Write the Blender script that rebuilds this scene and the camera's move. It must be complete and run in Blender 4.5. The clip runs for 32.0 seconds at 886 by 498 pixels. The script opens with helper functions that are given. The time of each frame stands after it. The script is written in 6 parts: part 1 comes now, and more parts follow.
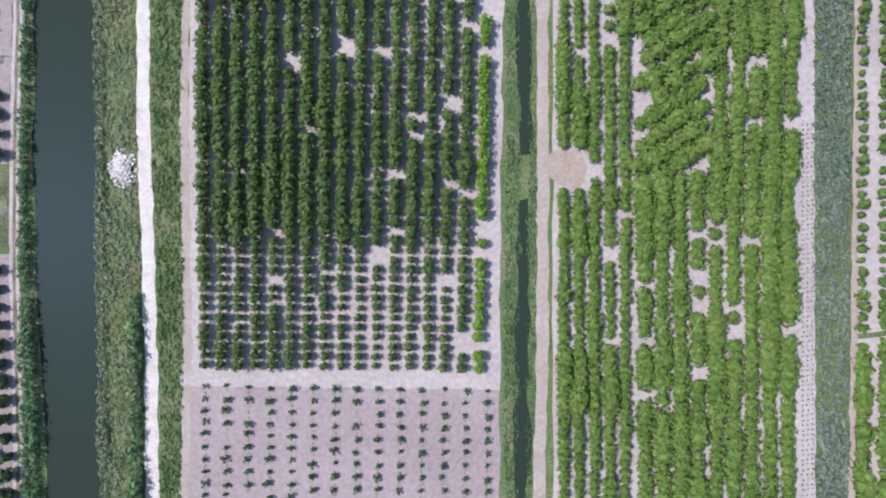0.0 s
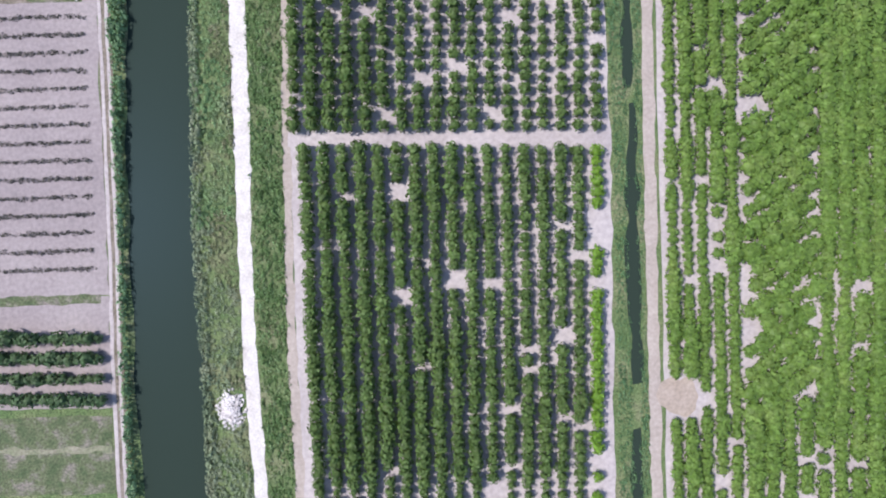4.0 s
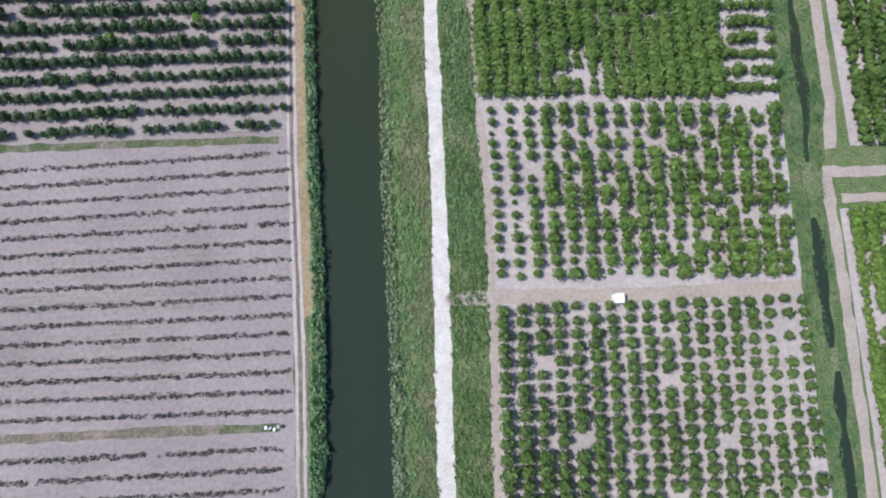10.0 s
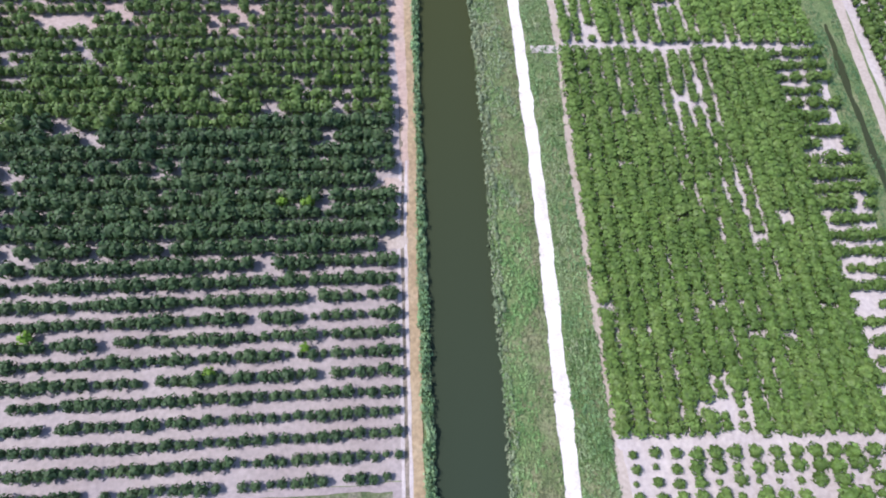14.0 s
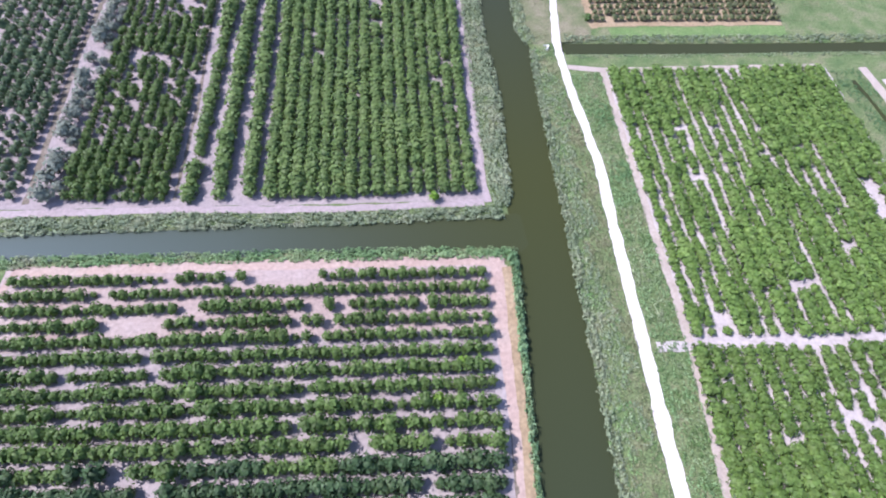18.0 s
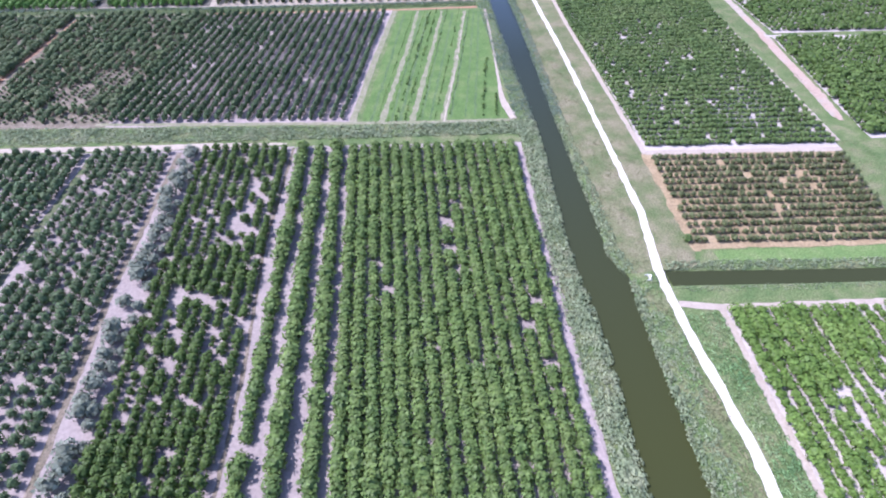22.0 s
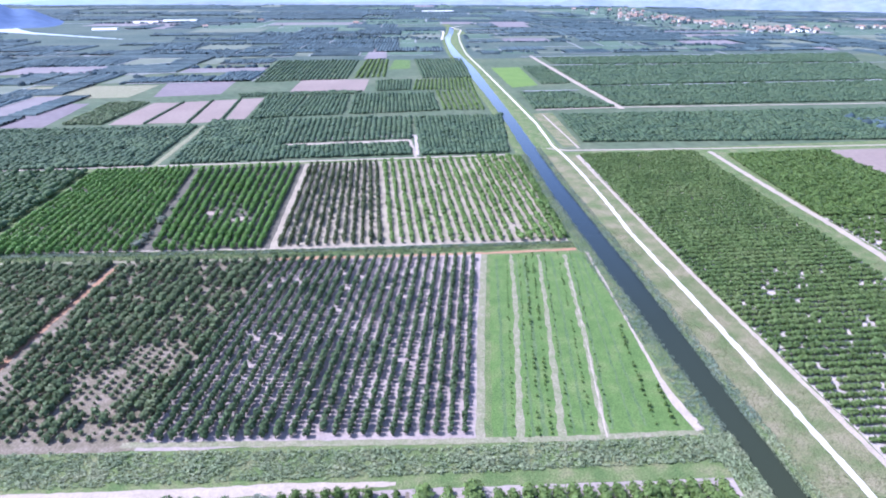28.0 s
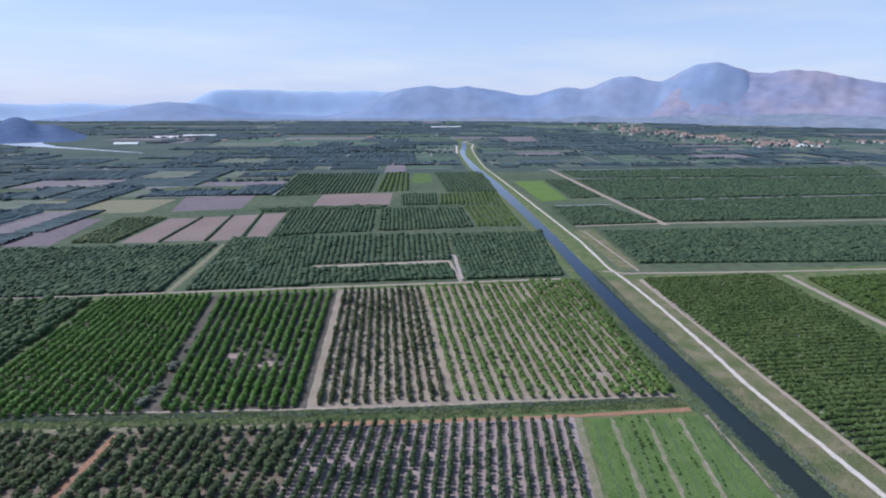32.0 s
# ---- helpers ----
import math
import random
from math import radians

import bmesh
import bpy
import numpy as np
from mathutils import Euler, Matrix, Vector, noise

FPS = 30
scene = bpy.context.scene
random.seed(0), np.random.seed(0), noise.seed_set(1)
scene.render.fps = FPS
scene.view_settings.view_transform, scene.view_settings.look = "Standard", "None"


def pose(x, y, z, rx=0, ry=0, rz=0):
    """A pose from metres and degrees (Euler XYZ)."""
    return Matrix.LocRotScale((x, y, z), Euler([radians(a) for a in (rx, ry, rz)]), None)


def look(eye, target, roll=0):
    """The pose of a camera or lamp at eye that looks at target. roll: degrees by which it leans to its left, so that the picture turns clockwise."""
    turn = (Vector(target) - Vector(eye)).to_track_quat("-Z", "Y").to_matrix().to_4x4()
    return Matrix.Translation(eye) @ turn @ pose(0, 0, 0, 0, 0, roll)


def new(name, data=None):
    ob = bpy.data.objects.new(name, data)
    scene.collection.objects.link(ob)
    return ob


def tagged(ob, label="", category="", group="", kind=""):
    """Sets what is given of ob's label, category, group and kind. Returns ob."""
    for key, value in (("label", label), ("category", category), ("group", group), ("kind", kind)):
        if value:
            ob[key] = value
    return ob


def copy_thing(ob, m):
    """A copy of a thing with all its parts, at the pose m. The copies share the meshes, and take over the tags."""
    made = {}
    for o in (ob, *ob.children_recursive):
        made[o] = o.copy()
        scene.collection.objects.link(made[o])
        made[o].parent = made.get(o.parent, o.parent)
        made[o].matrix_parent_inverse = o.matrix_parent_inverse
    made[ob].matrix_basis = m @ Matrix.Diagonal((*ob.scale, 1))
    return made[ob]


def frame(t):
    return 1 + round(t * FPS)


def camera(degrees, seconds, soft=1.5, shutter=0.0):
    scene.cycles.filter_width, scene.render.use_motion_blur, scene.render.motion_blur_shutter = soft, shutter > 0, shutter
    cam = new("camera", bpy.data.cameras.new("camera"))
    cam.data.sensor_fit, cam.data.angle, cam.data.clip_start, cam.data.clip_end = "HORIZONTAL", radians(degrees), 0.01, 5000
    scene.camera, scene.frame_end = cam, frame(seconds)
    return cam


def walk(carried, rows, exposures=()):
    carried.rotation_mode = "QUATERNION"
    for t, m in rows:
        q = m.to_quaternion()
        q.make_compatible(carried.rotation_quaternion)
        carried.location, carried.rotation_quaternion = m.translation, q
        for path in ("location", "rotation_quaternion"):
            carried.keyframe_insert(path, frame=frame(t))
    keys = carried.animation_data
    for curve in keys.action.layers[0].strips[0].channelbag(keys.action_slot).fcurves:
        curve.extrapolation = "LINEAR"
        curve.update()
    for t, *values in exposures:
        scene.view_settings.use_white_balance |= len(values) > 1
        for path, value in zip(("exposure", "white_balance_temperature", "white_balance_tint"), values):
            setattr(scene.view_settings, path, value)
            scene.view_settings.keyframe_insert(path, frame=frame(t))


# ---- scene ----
cam = camera(78.41, 32.0, soft=2.0)

# seconds, x, y, z, yaw, pitch, roll
PATH = [
    (0, 60.63, -226.51, 103.95, -8.30, -87.42, 0.86),
    (0.5, 59.67, -219.68, 104.22, -8.64, -87.98, 0.66),
    (1, 58.24, -212.61, 104.49, -8.92, -88.40, 0.51),
    (1.5, 56.48, -206.32, 104.80, -9.12, -88.85, 0.32),
    (2, 54.09, -199.60, 105.00, -9.41, -89.00, 0.08),
    (2.5, 51.68, -193.38, 105.05, -9.61, -89.21, -0.20),
    (3, 48.89, -186.47, 105.03, -9.66, -89.34, -0.51),
    (3.5, 46.13, -180.26, 104.93, -9.74, -89.50, -0.81),
    (5.5, 34.35, -157.57, 104.53, -10.03, -88.36, -1.67),
    (6, 31.55, -150.58, 104.37, -10.10, -88.64, -1.86),
    (6.5, 28.85, -144.15, 104.04, -10.18, -89.04, -2.18),
    (7, 25.55, -137.76, 103.45, -10.30, -89.00, -2.65),
    (7.5, 22.55, -132.60, 102.93, -10.27, -88.22, -3.15),
    (8, 19.71, -126.13, 102.70, -10.15, -86.57, -3.42),
    (8.5, 17.60, -120.98, 102.62, -10.13, -85.10, -3.41),
    (9, 15.29, -114.71, 102.60, -9.98, -83.65, -3.40),
    (9.5, 13.16, -108.98, 102.42, -9.92, -82.42, -3.44),
    (10, 10.75, -102.91, 102.08, -9.92, -80.80, -3.47),
    (10.5, 8.58, -98.20, 101.73, -9.98, -79.04, -3.50),
    (11, 6.59, -93.08, 101.46, -10.02, -76.95, -3.36),
    (11.5, 4.70, -88.43, 101.12, -9.91, -75.28, -3.26),
    (12, 2.46, -82.40, 100.73, -9.88, -73.70, -3.36),
    (12.5, 0.16, -76.90, 100.30, -9.83, -72.24, -3.59),
    (13, -2.17, -70.59, 99.87, -9.78, -70.62, -3.68),
    (13.5, -4.00, -64.86, 99.40, -9.67, -69.16, -3.73),
    (14, -5.57, -58.24, 99.07, -9.51, -67.60, -3.73),
    (14.5, -7.20, -52.08, 98.83, -9.41, -66.27, -3.80),
    (15, -8.78, -44.99, 98.75, -9.31, -64.81, -3.81),
    (15.5, -10.31, -38.81, 98.75, -9.15, -63.59, -3.78),
    (17.5, -12.53, -14.73, 101.49, -8.12, -58.32, -1.20),
    (18, -14.60, -7.90, 101.59, -8.22, -56.87, -1.23),
    (18.5, -16.53, -2.22, 101.56, -8.20, -55.49, -1.32),
    (19, -18.48, 4.22, 101.44, -8.18, -53.85, -1.35),
    (19.5, -20.00, 9.65, 101.10, -8.07, -52.21, -1.26),
    (20, -21.45, 15.38, 100.78, -8.01, -50.48, -1.01),
    (20.5, -23.02, 21.10, 100.88, -8.01, -48.90, -0.80),
    (21, -24.69, 26.88, 101.16, -8.00, -47.38, -0.66),
    (21.5, -26.26, 32.38, 101.40, -7.93, -45.78, -0.50),
    (22, -27.63, 37.55, 101.59, -7.88, -44.07, -0.18),
    (22.5, -29.43, 43.24, 101.72, -7.95, -42.49, -0.01),
    (23, -31.44, 49.08, 101.86, -8.02, -40.98, 0.06),
    (23.5, -33.60, 54.84, 102.09, -8.04, -39.50, 0.05),
    (24, -36.07, 60.59, 102.38, -8.10, -38.01, 0.11),
    (24.5, -38.57, 66.35, 102.70, -8.16, -36.50, 0.18),
    (25, -40.61, 72.43, 103.02, -8.17, -34.97, 0.39),
    (25.5, -43.11, 78.88, 103.40, -8.18, -33.50, 0.53),
    (27.5, -57.53, 103.03, 104.27, -8.13, -27.73, -0.39),
    (28, -60.21, 109.59, 104.12, -8.13, -26.22, -0.27),
    (28.5, -62.90, 116.09, 103.98, -8.10, -24.70, -0.21),
    (29, -65.62, 122.47, 103.84, -8.07, -23.17, -0.21),
    (29.5, -68.33, 128.68, 103.71, -8.03, -21.62, -0.22),
    (30, -71.00, 134.72, 103.57, -8.01, -20.05, -0.25),
    (30.5, -73.61, 140.58, 103.44, -8.00, -18.48, -0.27),
    (31, -76.16, 146.29, 103.30, -8.01, -16.98, -0.31),
    (31.5, -78.70, 151.91, 103.16, -7.99, -15.89, -0.32),
    (32, -81.24, 157.46, 102.98, -7.99, -15.27, -0.30),
]
EXPOSURES = [(0, 0.2, 6200, 15), (2, 0.31, 6200, 17), (3.5, 0.35, 6200, 15), (7, 0.24, 6200, 9), (9, 0.11, 6200, 5), (10.5, 0.08, 6200, 11), (12, 0.12, 6200, 9), (13, 0.33, 6150, 11), (14, 0.52, 6100, 16), (15, 0.7, 6000, 22), (17.5, 0.77, 5920, 22), (20, 0.74, 5830, 22), (22, 0.88, 5770, 24), (24, 0.95, 5700, 22), (26, 1.0, 5630, 21), (28, 0.98, 5560, 21), (29, 0.74, 5650, 18), (30, 0.22, 5720, 15), (31, -0.03, 5900, 14), (32, -0.26, 6080, 13)]
walk(cam, [(t, pose(x, y, z, 90 + tip, lean, yaw)) for t, x, y, z, yaw, tip, lean in PATH], EXPOSURES)

# bearing in degrees, height in metres, half width in degrees
PEAKS_NEAR = ((4.6, 165, 2.65), (6.7, 113, 1.12), (7.7, 166, 3.32), (11.6, 179, 2.59), (16.6, 148, 3.58), (20.2, 181, 1.88), (25.9, 264, 2.69), (31.5, 277, 2.15), (34.1, 299, 2.35), (39.4, 275, 2.84), (42.6, 212, 2.74), (46.4, 185, 3.01), (51.3, 147, 3.51), (-18.4, 59, 0.79), (-17.5, 91, 3.14), (-12.2, 32, 4.63))
# Low peaks from -19 to -49 are added for horizon haze, hiding the ground's edge.
PEAKS_FAR = ((-13.9, 145, 1.55), (-10.7, 172, 2.89), (-4.1, 166, 5.23), (1.9, 150, 3.46), (5.8, 108, 3.91), (-19, 78, 3), (-25, 84, 3), (-31, 86, 3), (-37, 88, 3), (-43, 88, 3), (-49, 88, 3))

# ---- world, sun ----
SUN_TO = Vector((-0.561, 0.155, 0.813)).normalized()
world = bpy.data.worlds.new("sky")
scene.world = world
world.use_nodes = True
wn, wl = world.node_tree.nodes, world.node_tree.links
wn.clear()
sky = wn.new("ShaderNodeTexSky")
sky.sky_type, sky.sun_disc = "NISHITA", False
sky.sun_elevation = math.asin(SUN_TO.z)
sky.sun_rotation = math.atan2(SUN_TO.x, SUN_TO.y)
sky.air_density, sky.dust_density, sky.ozone_density = 1.0, 0.6, 1.5
# a thin veil of summer haze and high cloud, thickest low in the sky
where = wn.new("ShaderNodeTexCoord")
split = wn.new("ShaderNodeSeparateXYZ")
wl.new(where.outputs["Generated"], split.inputs[0])
thick = wn.new("ShaderNodeMapRange")
thick.inputs["From Min"].default_value, thick.inputs["From Max"].default_value = 0.0, 0.4
thick.inputs["To Min"].default_value, thick.inputs["To Max"].default_value = 0.66, 0.04
wl.new(split.outputs["Z"], thick.inputs["Value"])
stretch = wn.new("ShaderNodeMapping")
stretch.inputs["Scale"].default_value = (1.6, 1.6, 11)
wl.new(where.outputs["Generated"], stretch.inputs["Vector"])
wisps = wn.new("ShaderNodeTexNoise")
wisps.inputs["Scale"].default_value, wisps.inputs["Detail"].default_value = 2.2, 6
wl.new(stretch.outputs[0], wisps.inputs["Vector"])
cloudy = wn.new("ShaderNodeValToRGB")
cloudy.color_ramp.elements[0].position, cloudy.color_ramp.elements[0].color = 0.45, (4.4, 5.5, 8.5, 1)
cloudy.color_ramp.elements[1].position, cloudy.color_ramp.elements[1].color = 0.72, (5.9, 6.5, 8.3, 1)
wl.new(wisps.outputs["Fac"], cloudy.inputs["Fac"])
veil = wn.new("ShaderNodeMix")
veil.data_type = "RGBA"
wl.new(thick.outputs["Result"], veil.inputs["Factor"])
wl.new(sky.outputs[0], veil.inputs["A"])
wl.new(cloudy.outputs["Color"], veil.inputs["B"])
back = wn.new("ShaderNodeBackground")
back.inputs["Strength"].default_value = 0.15
wout = wn.new("ShaderNodeOutputWorld")
wl.new(veil.outputs["Result"], back.inputs["Color"])
wl.new(back.outputs[0], wout.inputs["Surface"])

sun_data = bpy.data.lights.new("sun", "SUN")
sun_data.energy, sun_data.angle, sun_data.color = 4.4, radians(0.5), (1.0, 0.965, 0.92)
sun = new("sun", sun_data)
sun.matrix_world = look(SUN_TO * 400, (0, 0, 0))

# ---- materials ----


def material(name, colours, coarse=0.05, fine=2.0, grain=0.25, rough=0.9, bump=0.0, spec=0.25, island=0.0, per_object=0.0, stops=None, thin=0.0):
    """Colours spread by a coarse noise, broken by a fine one; island and per_object vary leaves and copies."""
    m = bpy.data.materials.new(name)
    m.use_nodes = True
    n, l = m.node_tree.nodes, m.node_tree.links
    p = n["Principled BSDF"]
    p.inputs["Roughness"].default_value = rough
    p.inputs["Specular IOR Level"].default_value = spec
    geo = n.new("ShaderNodeNewGeometry")
    big = n.new("ShaderNodeTexNoise")
    big.inputs["Scale"].default_value, big.inputs["Detail"].default_value, big.inputs["Roughness"].default_value = coarse, 5, 0.6
    l.new(geo.outputs["Position"], big.inputs["Vector"])
    ramp = n.new("ShaderNodeValToRGB")
    l.new(big.outputs["Fac"], ramp.inputs["Fac"])
    e = ramp.color_ramp.elements
    while len(e) < len(colours):
        e.new(0.5)
    for k, c in enumerate(colours):
        e[k].position = stops[k] if stops else 0.3 + 0.4 * k / max(1, len(colours) - 1)
        e[k].color = (*c, 1)
    small = n.new("ShaderNodeTexNoise")
    small.inputs["Scale"].default_value, small.inputs["Detail"].default_value = fine, 4
    l.new(geo.outputs["Position"], small.inputs["Vector"])
    span = n.new("ShaderNodeMapRange")
    span.inputs["From Min"].default_value, span.inputs["From Max"].default_value = 0.3, 0.7
    span.inputs["To Min"].default_value, span.inputs["To Max"].default_value = 1 - grain, 1 + grain
    l.new(small.outputs["Fac"], span.inputs["Value"])
    last, vary = ramp.outputs["Color"], [span.outputs["Result"]]
    if island:
        s = n.new("ShaderNodeMapRange")
        s.inputs["To Min"].default_value, s.inputs["To Max"].default_value = 1 - island, 1 + island
        l.new(geo.outputs["Random Per Island"], s.inputs["Value"])
        vary.append(s.outputs["Result"])
    if per_object:
        info = n.new("ShaderNodeObjectInfo")
        s = n.new("ShaderNodeMapRange")
        s.inputs["To Min"].default_value, s.inputs["To Max"].default_value = 1 - per_object, 1 + per_object
        l.new(info.outputs["Random"], s.inputs["Value"])
        vary.append(s.outputs["Result"])
    for v in vary:
        mul = n.new("ShaderNodeVectorMath")
        mul.operation = "SCALE"
        l.new(last, mul.inputs[0])
        l.new(v, mul.inputs["Scale"])
        last = mul.outputs["Vector"]
    l.new(last, p.inputs["Base Color"])
    if thin:
        lit, both = n.new("ShaderNodeBsdfTranslucent"), n.new("ShaderNodeMixShader")
        both.inputs["Fac"].default_value = thin
        l.new(last, lit.inputs["Color"])
        l.new(p.outputs[0], both.inputs[1])
        l.new(lit.outputs[0], both.inputs[2])
        l.new(both.outputs[0], n["Material Output"].inputs["Surface"])
    if bump:
        b = n.new("ShaderNodeBump")
        b.inputs["Strength"].default_value, b.inputs["Distance"].default_value = bump, 0.15
        l.new(small.outputs["Fac"], b.inputs["Height"])
        l.new(b.outputs["Normal"], p.inputs["Normal"])
    return m


GRASS = material("verge_grass", [(0.078, 0.122, 0.044), (0.112, 0.148, 0.06), (0.165, 0.168, 0.092)], 0.16, 2.6, 0.55, bump=0.8, stops=[0.36, 0.5, 0.66])
SOIL = material("pale_soil", [(0.335, 0.29, 0.283), (0.39, 0.34, 0.33), (0.435, 0.385, 0.372)], 0.06, 1.1, 0.14, bump=0.3)
FIELD_SOIL = material("dull_field_soil", [(0.232, 0.194, 0.194), (0.272, 0.228, 0.225), (0.305, 0.26, 0.252)], 0.05, 1.3, 0.14, bump=0.3)
SOIL_DULL = material("pinkish_dull_soil", [(0.265, 0.215, 0.215), (0.305, 0.25, 0.25), (0.34, 0.285, 0.28)], 0.06, 1.1, 0.14, bump=0.3)
SOIL_GREEN = material("weedy_soil", [(0.06, 0.085, 0.038), (0.1, 0.115, 0.06), (0.2, 0.17, 0.15)], 0.3, 2.2, 0.4, bump=0.5, stops=[0.35, 0.5, 0.68])
ORCHARD_SOIL = material("greyish_orchard_soil", [(0.245, 0.205, 0.204), (0.29, 0.248, 0.242), (0.326, 0.282, 0.273)], 0.06, 1.2, 0.14, bump=0.3)
SOIL_RED = material("reddish_soil", [(0.31, 0.215, 0.18), (0.365, 0.27, 0.23), (0.35, 0.29, 0.255)], 0.08, 1.2, 0.15, bump=0.3)
SOIL_ROSE = material("dull_reddish_soil", [(0.27, 0.205, 0.19), (0.32, 0.25, 0.228), (0.35, 0.285, 0.265)], 0.09, 1.2, 0.15, bump=0.3)
SOIL_PINK = material("ploughed_soil", [(0.2, 0.152, 0.145), (0.24, 0.19, 0.175)], 0.02, 0.4, 0.12)
GRAVEL = material("white_gravel", [(0.45, 0.4, 0.365), (0.535, 0.49, 0.455), (0.605, 0.56, 0.53)], 0.35, 2.8, 0.14, bump=0.25)
TRACK = material("pale_track", [(0.31, 0.257, 0.222), (0.38, 0.32, 0.28)], 0.2, 1.5, 0.14, bump=0.2)
DUST = material("beige_trampled_earth", [(0.3, 0.238, 0.19), (0.37, 0.3, 0.25)], 0.3, 1.6, 0.16, bump=0.25)
MEADOW = material("meadow_grass", [(0.068, 0.122, 0.036), (0.088, 0.148, 0.044), (0.124, 0.168, 0.062)], 0.14, 2.0, 0.35, bump=0.6)
SOIL_SAND = material("tan_orchard_soil", [(0.235, 0.2, 0.165), (0.285, 0.245, 0.2), (0.33, 0.285, 0.235)], 0.1, 1.2, 0.2, bump=0.3)
# Soil darkened to stand for the shade between orchard rows.
SOIL_SHADY = material("row_shade_soil", [(0.07, 0.068, 0.055), (0.1, 0.092, 0.078), (0.15, 0.13, 0.115)], 0.2, 1.6, 0.3, bump=0.4)
SOIL_TAN = material("tan_soil", [(0.225, 0.165, 0.1), (0.285, 0.21, 0.13), (0.325, 0.25, 0.165)], 0.12, 1.2, 0.22, bump=0.3)
SOIL_RUST = material("rust_red_earth", [(0.29, 0.155, 0.1), (0.34, 0.205, 0.14)], 0.2, 1.2, 0.2, bump=0.3)
SOIL_BROWN = material("brown_weedy_soil", [(0.115, 0.1, 0.07), (0.165, 0.137, 0.107), (0.245, 0.2, 0.172)], 0.25, 1.8, 0.35, bump=0.4)
STRAW = material("dry_cut_grass", [(0.15, 0.17, 0.095), (0.2, 0.195, 0.13), (0.26, 0.23, 0.18)], 0.35, 1.8, 0.25, bump=0.4)
LIMEFIELD = material("lime_green_crop", [(0.1, 0.17, 0.042), (0.125, 0.195, 0.05)], 0.05, 0.5, 0.15)
RUBBLE = material("white_rubble", [(0.46, 0.41, 0.39), (0.66, 0.61, 0.59)], 0.8, 3.0, 0.2, island=0.2)
LEAF = material("citrus_leaf", [(0.07, 0.12, 0.032), (0.1, 0.16, 0.042), (0.13, 0.19, 0.056)], 0.25, 1.2, 0.3, 0.55, island=0.22, per_object=0.15, thin=0.3)
LEAF_DARK = material("dark_citrus_leaf", [(0.045, 0.085, 0.036), (0.068, 0.118, 0.047), (0.098, 0.145, 0.06)], 0.2, 1.2, 0.3, 0.55, island=0.24, per_object=0.15, thin=0.3)
LEAF_BRIGHT = material("bright_citrus_leaf", [(0.08, 0.138, 0.031), (0.11, 0.18, 0.04), (0.145, 0.212, 0.055)], 0.22, 1.4, 0.3, 0.55, island=0.26, per_object=0.2, thin=0.3)
LEAF_YELLOW = material("yellowish_citrus_leaf", [(0.096, 0.168, 0.03), (0.126, 0.204, 0.04), (0.16, 0.23, 0.053)], 0.22, 1.4, 0.28, 0.55, island=0.24, thin=0.3)
YOUNG_LEAF = material("young_plant_leaf", [(0.06, 0.058, 0.048), (0.085, 0.08, 0.066), (0.115, 0.103, 0.088)], 0.2, 1.2, 0.3, 0.7, island=0.25, thin=0.2)
DITCH_WEED = material("ditch_weed", [(0.07, 0.15, 0.065), (0.1, 0.19, 0.082), (0.15, 0.22, 0.105)], 0.2, 1.0, 0.3, 0.65, island=0.2, thin=0.3)
LEAF_OLIVE_GREEN = material("olive_green_leaf", [(0.092, 0.115, 0.05), (0.118, 0.14, 0.06), (0.155, 0.165, 0.08)], 0.2, 1.2, 0.3, 0.6, island=0.22, per_object=0.15, thin=0.3)
LEAF_DUSKY = material("dusky_green_leaf", [(0.07, 0.1, 0.045), (0.095, 0.125, 0.055), (0.13, 0.15, 0.072)], 0.2, 1.2, 0.3, 0.6, island=0.22, per_object=0.15, thin=0.3)
LEAF_FRESH = material("fresh_green_leaf", [(0.085, 0.185, 0.04), (0.115, 0.225, 0.05), (0.15, 0.26, 0.066)], 0.12, 1.2, 0.25, 0.55, island=0.24, thin=0.3)
LEAF_GREEN = material("mid_green_citrus_leaf", [(0.088, 0.15, 0.044), (0.12, 0.195, 0.054), (0.155, 0.23, 0.07)], 0.2, 1.4, 0.3, 0.55, island=0.26, per_object=0.18, thin=0.3)
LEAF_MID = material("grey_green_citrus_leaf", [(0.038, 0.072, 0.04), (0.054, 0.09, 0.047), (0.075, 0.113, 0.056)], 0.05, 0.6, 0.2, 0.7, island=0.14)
WEED = material("green_weeds", [(0.075, 0.14, 0.045), (0.11, 0.185, 0.06), (0.165, 0.22, 0.09)], 0.16, 1.0, 0.3, 0.65, island=0.2, thin=0.3)
DRY_WEED = material("dry_weeds", [(0.14, 0.185, 0.08), (0.2, 0.21, 0.11), (0.25, 0.225, 0.145)], 0.14, 0.8, 0.3, 0.7, island=0.22, thin=0.25)
WEED_BANK = material("dull_green_bank_weeds", [(0.085, 0.135, 0.06), (0.12, 0.17, 0.075), (0.17, 0.2, 0.105)], 0.12, 0.8, 0.3, 0.7, island=0.22, thin=0.3)
WEED_GREEN = material("green_bank_weeds", [(0.11, 0.215, 0.078), (0.155, 0.275, 0.095), (0.205, 0.31, 0.125), (0.26, 0.3, 0.16)], 0.14, 0.8, 0.3, 0.7, island=0.25, thin=0.3)
BANK = material("bank_grass_blades", [(0.13, 0.235, 0.105), (0.18, 0.29, 0.14), (0.25, 0.33, 0.185)], 0.3, 1.0, 0.3, 0.65, island=0.22, thin=0.3)
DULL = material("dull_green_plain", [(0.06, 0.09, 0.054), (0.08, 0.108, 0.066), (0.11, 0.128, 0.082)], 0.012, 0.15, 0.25)
